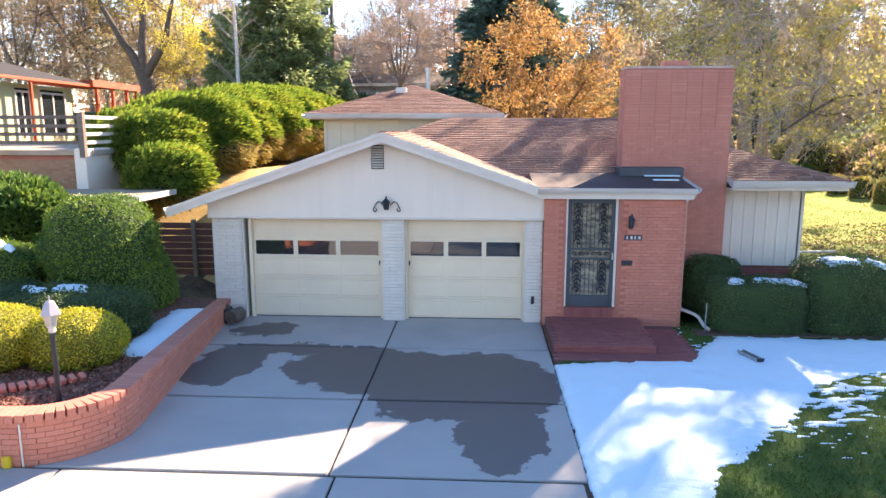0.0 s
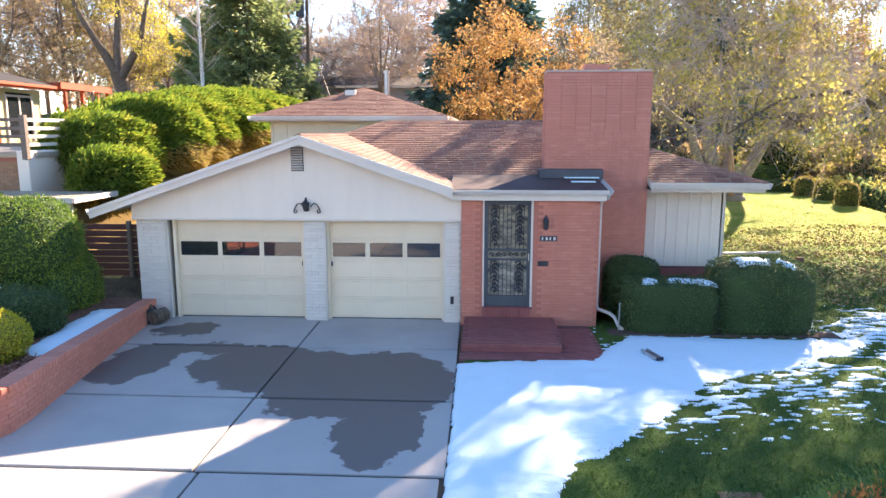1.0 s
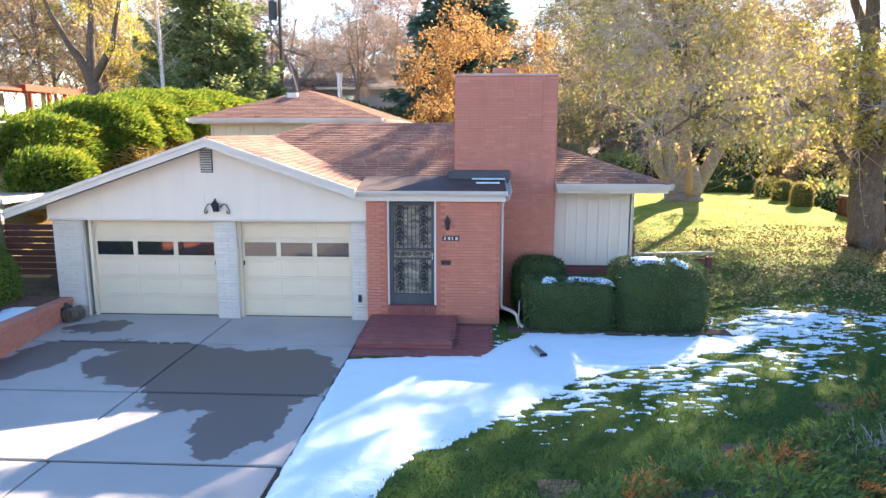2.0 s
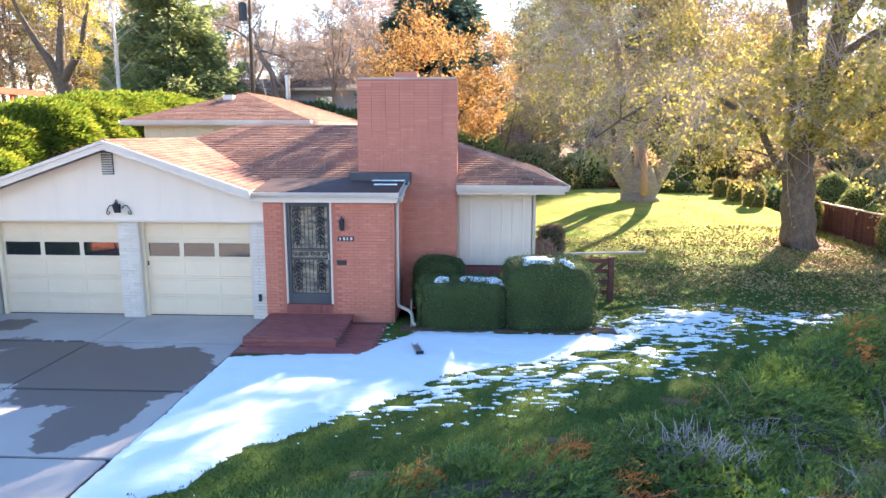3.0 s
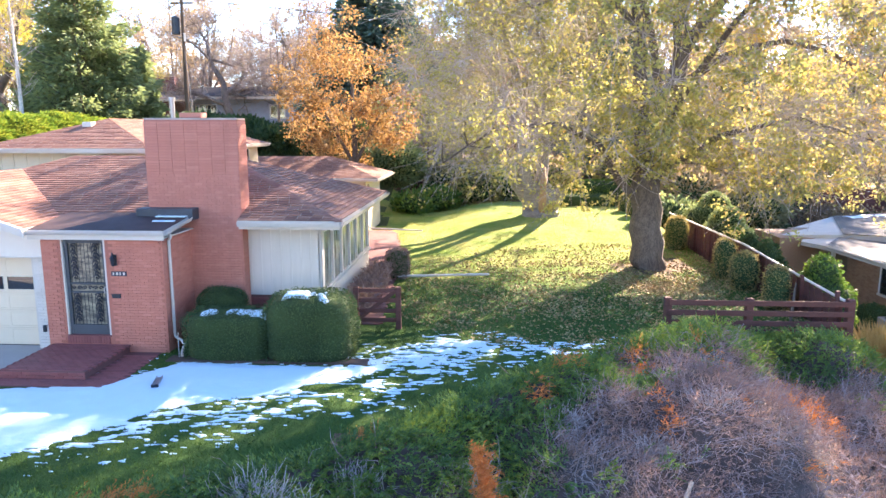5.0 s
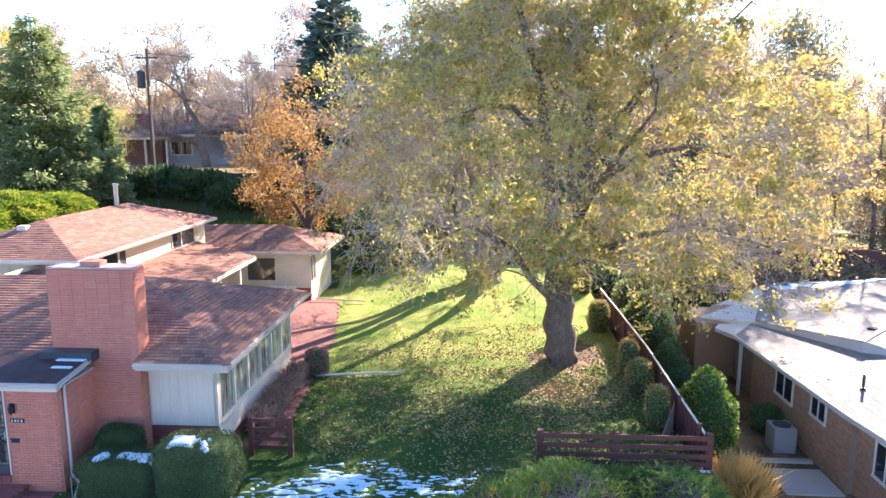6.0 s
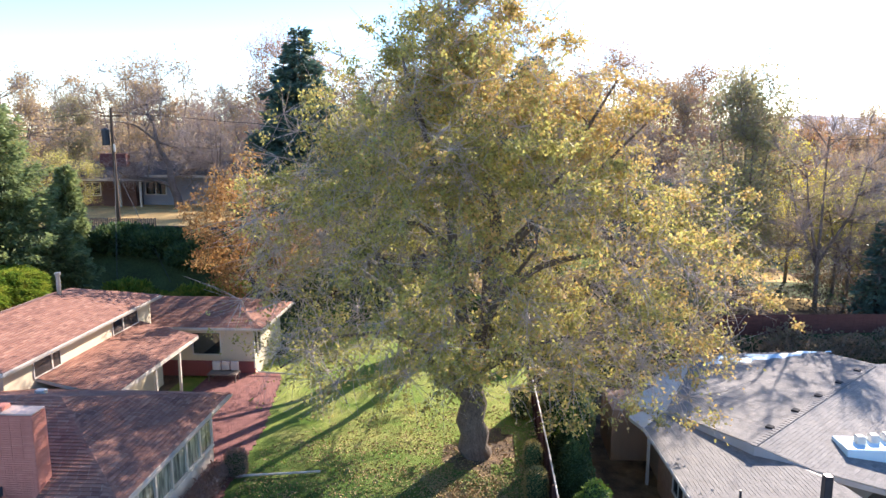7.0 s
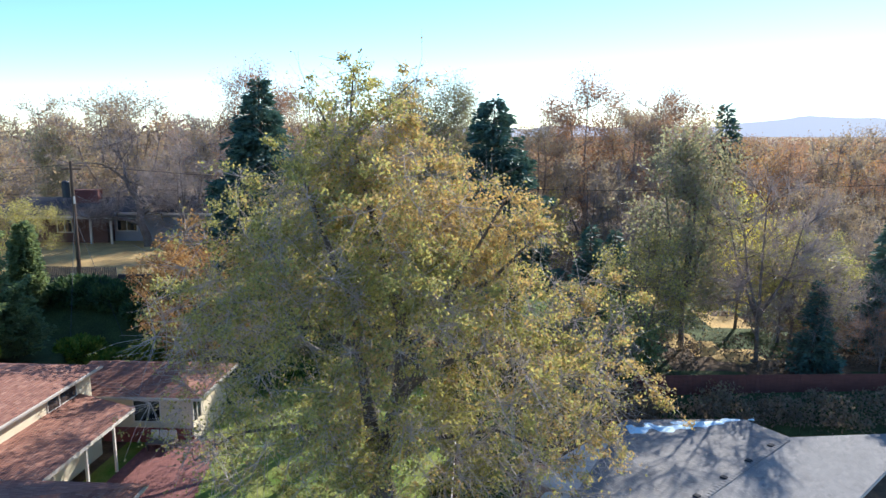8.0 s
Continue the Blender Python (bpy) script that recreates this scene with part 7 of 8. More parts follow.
# ---- grass and fallen leaves ----
n = 125000
x, y = rng.uniform(1.9, 21.1, n), 5.2 + 36 * rng.random(n) ** 1.7
ok = (y > bank_edge(x) - 0.4) & (snow_depth(x, y) < 0.05) & ~((x < path_edge(y)) & (y > 14.6)) & ~((x > 4.9) & (x < 9.5) & (y > 12.3) & (y < 14.6)) & ~((x < 4.7) & (y > 10.5)) & (np.hypot(x - 19, y - 24) > 1.2)
x, y = x[ok], y[ok]
p = np.stack([x, y, ground_z(x, y) - 0.005], 1)
d = rng.normal(size=p.shape) * np.array([0.5, 0.5, 0.2]) + np.array([0, 0, 0.8])
# one grass in two colours: darkened for shade, paler for sun
SHADED_GRASS = leaf_material("shaded_grass_blade", [(0.035, 0.085, 0.02), (0.055, 0.12, 0.025), (0.085, 0.165, 0.03), (0.15, 0.22, 0.05)], 0.35, 1.8)
SUNLIT_GRASS = leaf_material("sunlit_grass_blade", [(0.10, 0.21, 0.03), (0.20, 0.31, 0.05), (0.36, 0.38, 0.09), (0.47, 0.42, 0.14)], 0.4, 1.3)
pale = rng.random(len(x)) < smooth01(17.5, 24, y + 3 * (wave(x, y, 2.0, 2) - 0.5))
blade = leaf_quads(rng, p, 0.058, d, 0.24)
tagged(new("grass", quads("grass", blade[~pale], SHADED_GRASS)), "short green autumn grass on the lawn, darkened as shade", "grass", kind="stuff")
tagged(new("grass", quads("grass", blade[pale], SUNLIT_GRASS)), "short yellowing grass on the back lawn, painted sunlit", "grass", kind="stuff")
n = 34000
a, rr = rng.random(n) * 6.283, 9.0 * rng.random(n) ** 0.8
x, y = 17.6 + rr * np.cos(a), 20.4 + 0.9 * rr * np.sin(a)
ok = (x < 21.0) & (x > 9.4) & (y > 13.6) & (y < 38) & (rng.random(n) < 0.25 + 1.3 * wave(x, y, 1.1, 9) ** 2)
p = np.stack([x[ok], y[ok], ground_z(x[ok], y[ok]) + 0.015], 1)
FALLEN = brick_material("fallen_leaf", [(0.26, 0.15, 0.07), (0.40, 0.27, 0.12), (0.46, 0.36, 0.17), (0.34, 0.20, 0.09)], stain=0.0)
tagged(new("fallen_leaves", quads("fallen_leaves", leaf_quads(rng, p, 0.085, rng.normal(size=p.shape) * np.array([1, 1, 0.18]), 0.75), FALLEN)), "fallen tan leaves scattered over the lawn", "leaves", kind="stuff")

# ---- house down the slope ----
nbr = thing("neighbour_house", "tan brick ranch house under a broad grey shingle roof", "house", (29, 24, -1.75))
wl = part("wall", MB().box(26.1, 17.2, -1.9, 26.3, 24.6, 0.75), MORTAR_TAN, nbr, "tan brick side wall")
brick_face(wl, (26.09, 24.6), (0, -1), 7.4, -1.75, 0.7, TAN_BRICK, MORTAR_TAN, limit=300, skip=((2.3, 3.6, -0.5, 0.5), (5.0, 5.9, -0.2, 0.5)))
wl2 = part("wall", MB().box(26.3, 12.0, -1.9, 27.2, 17.2, 0.7), MORTAR_TAN, nbr, "tan brick front wall")
brick_face(wl2, (26.29, 17.2), (0, -1), 5.2, -1.75, 0.65, TAN_BRICK, MORTAR_TAN, limit=200, skip=((1.0, 2.0, -0.6, 0.4),))
for y0, y1, z0, z1, xx in ((21.0, 22.3, -0.5, 0.5, 26.06), (18.7, 19.6, -0.2, 0.5, 26.06), (15.2, 16.2, -0.6, 0.4, 26.26)):
    w = part("window", MB().box(xx, y0, z0, xx + 0.02, y1, z1), GLASS, nbr, "small dark window")
    part("window_frame", MB().box(xx - 0.03, y0 - 0.06, z0 - 0.06, xx + 0.03, y0, z1 + 0.06).box(xx - 0.03, y1, z0 - 0.06, xx + 0.03, y1 + 0.06, z1 + 0.06).box(xx - 0.03, y0, z1, xx + 0.03, y1, z1 + 0.06).box(xx - 0.05, y0 - 0.08, z0 - 0.08, xx + 0.03, y1 + 0.08, z0).box(xx - 0.02, (y0 + y1) / 2 - 0.03, z0, xx + 0.03, (y0 + y1) / 2 + 0.03, z1), TRIM, w)
nroof = roof_of("roof", [
    [(25.6, 25.3, 0.72), (25.95, 17.6, 0.72), (26.7, 11.0, 0.72), (33.0, 11.0, 1.25), (31.0, 20.6, 1.12), (28.4, 24.4, 0.98), (26.9, 26.9, 0.86)],
    [(25.6, 25.3, 0.72), (26.9, 26.9, 0.86), (26.0, 28.0, 0.72), (25.2, 26.6, 0.70)]], 0.16, 0, SHINGLE_GREY, nbr, "low grey shingle roof", sink=0.05)
def pitched(x, y, fall):
    """A point on a slope that falls away from the ridge."""
    return (x, y, 1.42 - fall * abs((x - 29.05) - (y - 22.4)) * 0.7071)
uroof = roof_of("roof", [
    [pitched(x, y, 0.10) for x, y in ((26.85, 26.6), (29.05, 22.4), (38.9, 32.25), (37.6, 35.2), (31.0, 35.9))],
    [pitched(x, y, 0.10) for x, y in ((24.6, 28.4), (26.85, 26.6), (31.0, 35.9))],
    [pitched(x, y, 0.19) for x, y in ((33.2, 20.6), (47.6, 35.1), (38.9, 32.25), (29.05, 22.4), (30.75, 21.2))]], 0.2, 0, SHINGLE_GREY, nbr, "broad grey shingle roof with a row of vents", sink=0.03)
part("gable_fascia", MB().add([(26.83, 26.55, 0.89), (29.03, 22.35, 1.43), (30.73, 21.15, 1.03), (30.73, 21.15, 0.85), (29.03, 22.35, 0.98), (26.83, 26.55, 0.78), (26.88, 26.59, 0.87), (29.08, 22.39, 1.40), (30.78, 21.19, 1.0), (30.78, 21.19, 0.85), (29.08, 22.39, 0.98), (26.88, 26.59, 0.78)], [(0, 1, 4, 5), (1, 2, 3, 4), (6, 11, 10, 7), (7, 10, 9, 8), (0, 6, 7, 1), (1, 7, 8, 2), (5, 4, 10, 11), (4, 3, 9, 10)]), plain("grey_fascia", (0.45, 0.44, 0.46), 0.7), nbr, "grey gable fascia")
VENT_GREY = plain("dull_dark_vent", (0.05, 0.048, 0.05), 0.95, big=0.3)
for i in range(5):
    x, y = 30.3 + 1.8 * i, 24.05 + 1.79 * i
    part("roof_vent", MB().box(-0.14, -0.14, 0, 0.14, 0.14, 0.12, 0.01, pose(x, y, 1.36, 0, 0, 45)), VENT_GREY, nbr, "square roof vent")
cap = MB()
for i in range(52):
    t = i / 52
    cap.box(-0.12, -0.1, 0, 0.12, 0.1, 0.05, 0, pose(29.05 + 9.75 * t, 22.4 + 9.7 * t, 1.40, 0, 0, -45))
tagged(part("ridge_cap", cap, SHINGLE_GREY, nbr), kind="stuff")
part("gutter_edge", MB().tube([(25.6, 25.3, 0.66), (25.95, 17.6, 0.66), (26.7, 11.0, 0.66)], 0.07, 6), GUTTER, nbr, "grey gutter")
for x, y, z, h in ((27.3, 19.0, 0.82, 0.55), (28.3, 17.6, 0.9, 0.75)):
    part("vent_pipe", MB().tube([(x, y, z), (x, y, z + h)], 0.045, 8).tube([(x, y, z - 0.02), (x, y, z + 0.1)], 0.09, 8), IRON, nbr, "dark vent pipe")
ch = part("chimney", MB().box(29.95, 18.85, 0.8, 30.22, 19.12, 2.0, 0.02), IRON, nbr, "dark metal chimney")
for i in range(3):
    part("roof_unit", MB().box(33.2 + 0.6 * i, 23.0 + 0.15 * i, 1.2, 33.55 + 0.6 * i, 23.35 + 0.15 * i, 1.55, 0.04), BATTEN, nbr, "pale vent cap with snow")
part("roof_curb", MB().box(32.6, 22.5, 0.6, 35.2, 23.75, 1.26, 0.02), SNOW, nbr, "snowy curb")
rs = snow_sheet("snow", 30.8, 38.2, 33.6, 36.4, 0.07, lambda x, y: 0.75 - np.abs((y - 34.3 - 0.12 * (x - 31)) / 0.8) - 0.12 * np.clip(x - 33, 0, 9) + 1.5 * (wave(x, y, 0.5, 6) - 0.5), "snow left along the far edge of the lower roof")
co = np.empty(len(rs.data.vertices) * 3, np.float32)
rs.data.vertices.foreach_get("co", co)
co = co.reshape(-1, 3)
co[:, 2] += 1.42 - 0.0707 * np.abs((co[:, 0] - 29.05) - (co[:, 1] - 22.4)) - ground_z(co[:, 0], co[:, 1])
rs.data.vertices.foreach_set("co", co.ravel())
part("porch_post", MB().box(25.7, 25.0, -1.8, 25.82, 25.12, 0.66, 0.01), GUTTER, nbr)
part("recess", MB().box(26.3, 24.6, -1.9, 31, 30.5, 0.7), MORTAR_TAN, nbr)
part("side_wing", MB().box(24.6, 27.2, -1.9, 26.3, 30.0, 0.7), TAN_BRICK, nbr)
part("body", MB().prism([(27.0, 17.0), (31.5, 12.0), (33, 12.0), (31.4, 21.3), (41.5, 31), (38.0, 33), (33.4, 35.2), (26.5, 29)], -1.9, 0.33), MORTAR_TAN, nbr, "tan brick walls")
ac = thing("air_conditioner", "grey outdoor air-conditioner unit beside the tan wall", "machine", (25.4, 20.1, -1.75))
part("case", MB().box(25.0, 19.7, -1.75, 25.75, 20.45, -0.85, 0.03), plain("grey_case", (0.28, 0.28, 0.30), 0.5), ac)
part("fan_grille", MB().lathe([(0.3, 0), (0.3, 0.03), (0.26, 0.04), (0.05, 0.04)], 25.37, 20.07, -0.86, 16), IRON, ac)
solid("paving_slab", MB().box(24.3, 17.0, -1.8, 26.0, 18.6, -1.70, 0.01).box(24.4, 19.0, -1.78, 26.0, 19.25, -1.66, 0.01), CONCRETE, "pale concrete slabs beside the lower house", "paving", "structure")
clipped("low_shrub", "dark evergreen shrub beside the tan wall", [((25.4, 21.4, -1.2), (0.55, 0.5, 0.5), 2.3)], YEW_LEAF, 301, density=800, size=0.07)

# ---- house up the bank behind ----
rh = thing("ranch_house", "low blue-grey ranch house with a dark roof beyond the bank", "house", (-17, 70, 5.4))
RW = plain("blue_grey_siding", (0.34, 0.36, 0.42), 0.8, big=0.15)
part("wall", MB().box(-19, 71.0, 5.0, -4, 80, 8.6), RW, rh, "blue-grey wall")
part("wall", MB().box(-34, 69.5, 5.0, -19, 80, 8.4), plain("brown_red_wall", (0.16, 0.085, 0.07), 0.85, big=0.2), rh, "dark red-brown wall")
DARK_ROOF = plain("dark_grey_shingle", (0.075, 0.07, 0.075), 0.85, big=0.35, scale=0.6)
part("roof", MB().slab([(-20, 70.0, 8.75), (-3, 70.0, 8.75), (-3, 75.5, 10.1), (-20, 75.5, 10.1)], 0.2), DARK_ROOF, rh)
part("roof", MB().slab([(-36, 68.3, 8.45), (-17.5, 68.3, 8.45), (-20.5, 74.5, 10.0), (-36, 74.5, 10.0)], 0.2), DARK_ROOF, rh)
part("fascia", MB().box(-20, 69.9, 8.5, -3, 70.0, 8.75).box(-36, 68.2, 8.2, -17.5, 68.3, 8.45), GUTTER, rh)
part("chimney", MB().box(-24.5, 72.5, 9.2, -21.5, 73.5, 11.0), MORTAR_DARK, rh, "dark brick chimney")
for x0, x1, y in ((-18.6, -16.4, 70.97), (-10.5, -9.0, 70.97), (-24.6, -23.0, 69.47)):
    w = part("window", MB().box(x0, y - 0.02, 6.6, x1, y, 7.9), GLASS, rh, "dark window")
    part("window_frame", MB().box(x0 - 0.12, y - 0.05, 6.5, x0, y, 8.0).box(x1, y - 0.05, 6.5, x1 + 0.12, y, 8.0).box(x0, y - 0.05, 7.9, x1, y, 8.0).box(x0, y - 0.05, 6.5, x1, y, 6.6).box((x0 + x1) / 2 - 0.05, y - 0.05, 6.6, (x0 + x1) / 2 + 0.05, y, 7.9), TRIM, w)
part("carport_post", MB().box(-20.5, 68.6, 5.2, -20.3, 68.8, 8.3).box(-18.2, 68.6, 5.2, -18.0, 68.8, 8.3), TRIM, rh)
bf = thing("back_fence", "grey wooden picket fence at the top of the bank", "fence", (-13, 51, 5.4))
for i in range(60):
    part("picket", MB().box(-17.5 + 0.16 * i, 51.0, 5.0, -17.38 + 0.16 * i, 51.04, 6.4 + 0.03 * math.sin(3 * i), 0.004), WOOD_GREY, bf)
part("rail", MB().box(-17.5, 51.04, 5.6, -8, 51.08, 5.7), WOOD_GREY, bf)
wallb = solid("bank_wall", MB().box(-8.0, 51.2, 4.6, 4.5, 51.5, 5.75, 0.02), plain("dark_stone_wall", (0.08, 0.07, 0.07), 0.9, big=0.4), "dark low wall at the top of the bank", "wall", "structure")
for i, (x, y) in enumerate(((-3.4, 41.0), (-1.0, 41.6), (1.0, 42.2), (-5.6, 41.4))):
    clipped("bank_shrub", "bright green low juniper on the bank", [((x, y, float(height(x, y)) + 0.5), (1.5, 1.3, 0.8), 2.2)], SUNLIT_JUNIPER, 310 + i, density=190, size=0.23, shag=0.7, long=1.7, jitter=0.1, group="shrubs on the bank")
for i, (x, y) in enumerate(((-2.0, 45.5), (1.5, 46.5), (-5.5, 46.5), (-8.5, 47))):
    clipped("bank_shrub", "dark green shrub in the shade of the bank", [((x, y, float(height(x, y)) + 0.4), (2.2, 1.8, 0.9), 2.2)], YEW_LEAF, 320 + i, density=130, size=0.25, shag=0.6, long=1.5, jitter=0.1, group="shrubs on the bank")

pole = thing("utility_pole", "wooden utility pole with a dark transformer", "pole", (-10.5, 50, 5.4))
part("shaft", MB().tube([(-10.5, 50, 5.0), (-10.45, 50, 15.2)], [0.17, 0.11], 10), WOOD_POLE, pole)
part("transformer", MB().tube([(-10.95, 49.9, 12.3), (-10.95, 49.9, 13.5)], 0.3, 14).lathe([(0.3, 0), (0.2, 0.1), (0.05, 0.16)], -10.95, 49.9, 13.5, 14), IRON, pole, "dark can transformer")
part("insulator", MB().tube([(-10.3, 49.85, 11.8), (-10.3, 49.85, 12.4)], 0.08, 8), TRIM, pole)
part("crossarm", MB().box(-11.3, 49.95, 14.5, -9.6, 50.05, 14.62), WOOD_POLE, pole)
for a, b in (((-10.45, 50, 14.9), (-70, 72, 15)), ((-10.45, 50, 14.9), (60, 60, 13)), ((-10.45, 50, 12.6), (-18, 69, 8.6)), ((-10.45, 50, 11.2), (-6.0, 41.0, 3.2)), ((-10.45, 50, 10.5), (-3.0, 42.5, 3.0))):
    line = [tuple(np.array(a) + (np.array(b) - np.array(a)) * t - np.array([0, 0, 1.2 * 4 * t * (1 - t) * (abs(b[0] - a[0]) > 20)])) for t in np.linspace(0, 1, 9)]
    part("cable", MB().tube(line, 0.018, 4), IRON, pole)

# ---- trees beyond ----
TWIG_HAZE = leaf_material("fine_bare_twig", [(0.24, 0.19, 0.19), (0.32, 0.26, 0.25), (0.40, 0.33, 0.31), (0.32, 0.24, 0.23)], 0.2, 5.0)
bare_tree("bare_tree", "large bare dark tree before the ranch house", (-13.4, 67.5, 5.4), 15.5, 9.5, 401, BARK_MID, 5, trunk_r=0.5, fan=1.0, leaf=TWIG_HAZE, leaves=5000, lsize=1.1, lwidth=0.03)
crown_tree("yellow_tree", "tall yellow-leaved tree with a thick grey trunk", (-22.6, 46, 4.0), [
    ([(-22.6, 46, 3.0), (-22.5, 46, 6.5), (-22.9, 46, 8.2)], 0.62, 0.5),
    ([(-22.8, 46, 7.8), (-24.4, 46, 10.5), (-26.0, 46, 14)], 0.36, 0.08), ([(-22.7, 46, 7.6), (-21.0, 45.8, 10), (-20.0, 45.6, 13.5)], 0.34, 0.08), ([(-22.8, 46, 8.0), (-23.0, 47, 12), (-23.2, 47.5, 16)], 0.34, 0.08)],
    in_shape(411, 150, (-23.6, 46, 11.2), (7.4, 5.2, 6.2), 0.4, lambda p: p[2] > 6.2 and not (abs(p[0] + 22.4) < 2.2 and p[1] < 47.5 and p[2] < 11.5)), TAN_LEAF, BARK_DARK, 412, leaves=170, size=0.15, spread=0.62, twigs=7, twig_len=1.2, droop=0.2, turning=(YELLOW_LEAF, lambda p: 0.85 * smooth01(-25.0, -21.5, p[:, 0] + 2.5 * (wave(p[:, 0], p[:, 2], 2.0, 4) - 0.5)), lambda p: np.clip(2.8 * wave(p[:, 0] + p[:, 1], p[:, 2], 1.5, 6) - 0.5, 0.05, 1)))



def far_tree(seed, leaf, high=12.0, wide=4.6, n=48, leaves=80, size=0.2, label="autumn tree in the distance", bark=BARK_MID, name="autumn_tree", slivers=16):
    """A tree some way off: forked trunk, a haze of fine twigs, small leaves along them."""
    rng = np.random.default_rng(seed)
    ob = thing(name, label, "tree", (0, 0, 0), "trees beyond the gardens")
    centres = in_shape(seed, n, (0, 0, 0.56 * high), (wide, wide, 0.44 * high), 0.35)
    mains = [[(0, 0, -0.5), (0.1, 0, 0.2 * high), (0, 0.2, 0.5 * high), (0.1, 0, 0.88 * high)], [(0.05, 0, 0.2 * high), (0.35 * wide, 0.1, 0.48 * high), (0.55 * wide, 0.2, 0.74 * high)], [(0.05, 0, 0.24 * high), (-0.35 * wide, -0.1, 0.5 * high), (-0.5 * wide, 0, 0.76 * high)], [(0.05, 0, 0.22 * high), (0, 0.4 * wide, 0.5 * high), (0.1, 0.5 * wide, 0.7 * high)]]
    tubes = [(m, 0.014 * high if i == 0 else 0.009 * high, 0.03, 6) for i, m in enumerate(mains)]
    knots = np.array([np.array(m[j]) * (1 - t) + np.array(m[j + 1]) * t for m in mains for j in range(1 if len(m) > 3 else 0, len(m) - 1) for t in (0.3, 0.8)])
    tw, lv, ld = [], [], []
    for c in centres:
        k = knots[np.argmin(np.linalg.norm(knots - c, axis=1) + 0.7 * np.maximum(knots[:, 2] - c[2], 0))]
        tubes.append((bow(k, c, rng, 0.08, 2), 0.04, 0.012, 3))
        out = unit(c - np.array([0, 0, 0.35 * high]))
        d = unit(out * 0.7 + rng.normal(size=(slivers, 3)) * 0.7 + np.array([0, 0, 0.25]))
        st = c + (c - k) * rng.uniform(-0.5, 0.1, (slivers, 1))
        ln = 0.11 * high * rng.uniform(0.6, 1.3, (slivers, 1))
        tw.append(np.concatenate([st, d * ln], 1))
        j = rng.integers(0, slivers, leaves)
        s = rng.uniform(0.15, 1.0, (leaves, 1))
        lv.append(st[j] + d[j] * ln[j] * s + rng.normal(size=(leaves, 3)) * 0.022 * high)
    branches("trunk", tubes, bark, ob)
    tw = np.concatenate(tw)
    side = unit(np.cross(tw[:, 3:], rng.normal(size=(len(tw), 3)))) * 0.017
    q = np.stack([tw[:, :3] - side, tw[:, :3] + side, tw[:, :3] + tw[:, 3:] + side * 0.4, tw[:, :3] + tw[:, 3:] - side * 0.4], 1)
    tagged(part("fine_growth", quads("fine_growth", q, TWIG_HAZE), parent=ob), kind="stuff")
    if leaves:
        part("crown", quads("crown", leaf_quads(rng, np.concatenate(lv), size, None, 0.6), leaf), parent=ob)
    return ob


kinds = {
    "tan": far_tree(501, TAN_LEAF, label="brown autumn tree thinning of leaves", leaves=85, slivers=22),
    "russet": far_tree(503, RUSSET_LEAF, label="russet autumn tree beyond the gardens", leaves=105),
    "yellow": far_tree(505, YELLOW_LEAF, label="golden-yellow autumn tree beyond the gardens", leaves=105),
    "green": far_tree(507, GREY_GREEN, high=14, wide=2.9, label="tall grey-green poplar turning yellow", n=80, leaves=190, size=0.2),
    "olive": far_tree(509, YELLOW_GREEN, label="olive and yellow autumn tree", leaves=130),
    "orange": far_tree(511, ORANGE_LEAF, label="orange autumn tree beyond the gardens", leaves=105),
    "bare": far_tree(513, TAN_LEAF, high=13, wide=4.8, label="leafless grey-brown tree beyond the gardens", leaves=10, slivers=40, n=56, name="bare_tree"),
    "tall_russet": far_tree(521, RUSSET_LEAF, high=20, wide=6.0, n=90, leaves=140, size=0.24, label="tall russet autumn tree beyond the gardens"),
    "tall_tan": far_tree(523, TAN_LEAF, high=19, wide=5.6, n=84, leaves=130, size=0.23, slivers=22, label="tall brown autumn tree thinning of leaves"),
    "poplar": far_tree(525, GREY_GREEN, high=24, wide=4.2, n=120, leaves=210, size=0.23, label="tall grey-green poplar turning yellow"),
    "fir": spruce("fir_tree", "dark evergreen in the distance", (0, 0, 0), 13, 3.4, SPRUCE_NEEDLE, 515, dense=0.55, size=0.7, group="trees beyond the gardens"),
}
tall = {"tall_russet": 20, "tall_tan": 19, "poplar": 24, "tan": 12, "russet": 12, "yellow": 12, "green": 14, "olive": 12, "orange": 12, "bare": 13, "fir": 13}
left_trees = [("tan", -33, 58, 15), ("tan", -29, 50, 15), ("olive", -26, 53, 13), ("tan", -37, 60, 17), ("tan", -24.5, 57, 14), ("tan", -33, 48, 12), ("olive", -17.5, 50, 9), ("tan", -40, 52, 13), ("tan", -28, 62, 14), ("olive", -17, 54, 8), ("tan", -45, 64, 15), ("tan", -19.5, 77, 17), ("tan", -26, 82, 18), ("green", -41, 95, 15)]
house_trees = [("tan", -9, 78, 15), ("bare", -2.5, 70, 14), ("tan", 0.5, 92, 18), ("bare", -18, 92, 17), ("tall_tan", 7, 90, 20), ("russet", 7, 71, 13), ("tan", -12, 110, 18), ("bare", -24, 105, 18), ("tan", -32, 100, 17), ("tan", -40, 110, 18), ("bare", -48, 105, 18), ("tan", -56, 115, 19), ("olive", -50, 90, 15), ("russet", -21, 118, 18), ("bare", -4, 125, 19), ("tall_russet", -7, 86, 23.5), ("bare", -14, 100, 17), ("bare", -7, 62, 13), ("tan", 3, 74, 15), ("olive", 8, 56, 11), ("tan", 11, 62, 13)]
lawn_trees = [("bare", 8, 48, 10), ("olive", 10.5, 50, 9), ("tan", 13, 55, 11), ("bare", 17, 52, 11), ("russet", 16, 60, 13)]
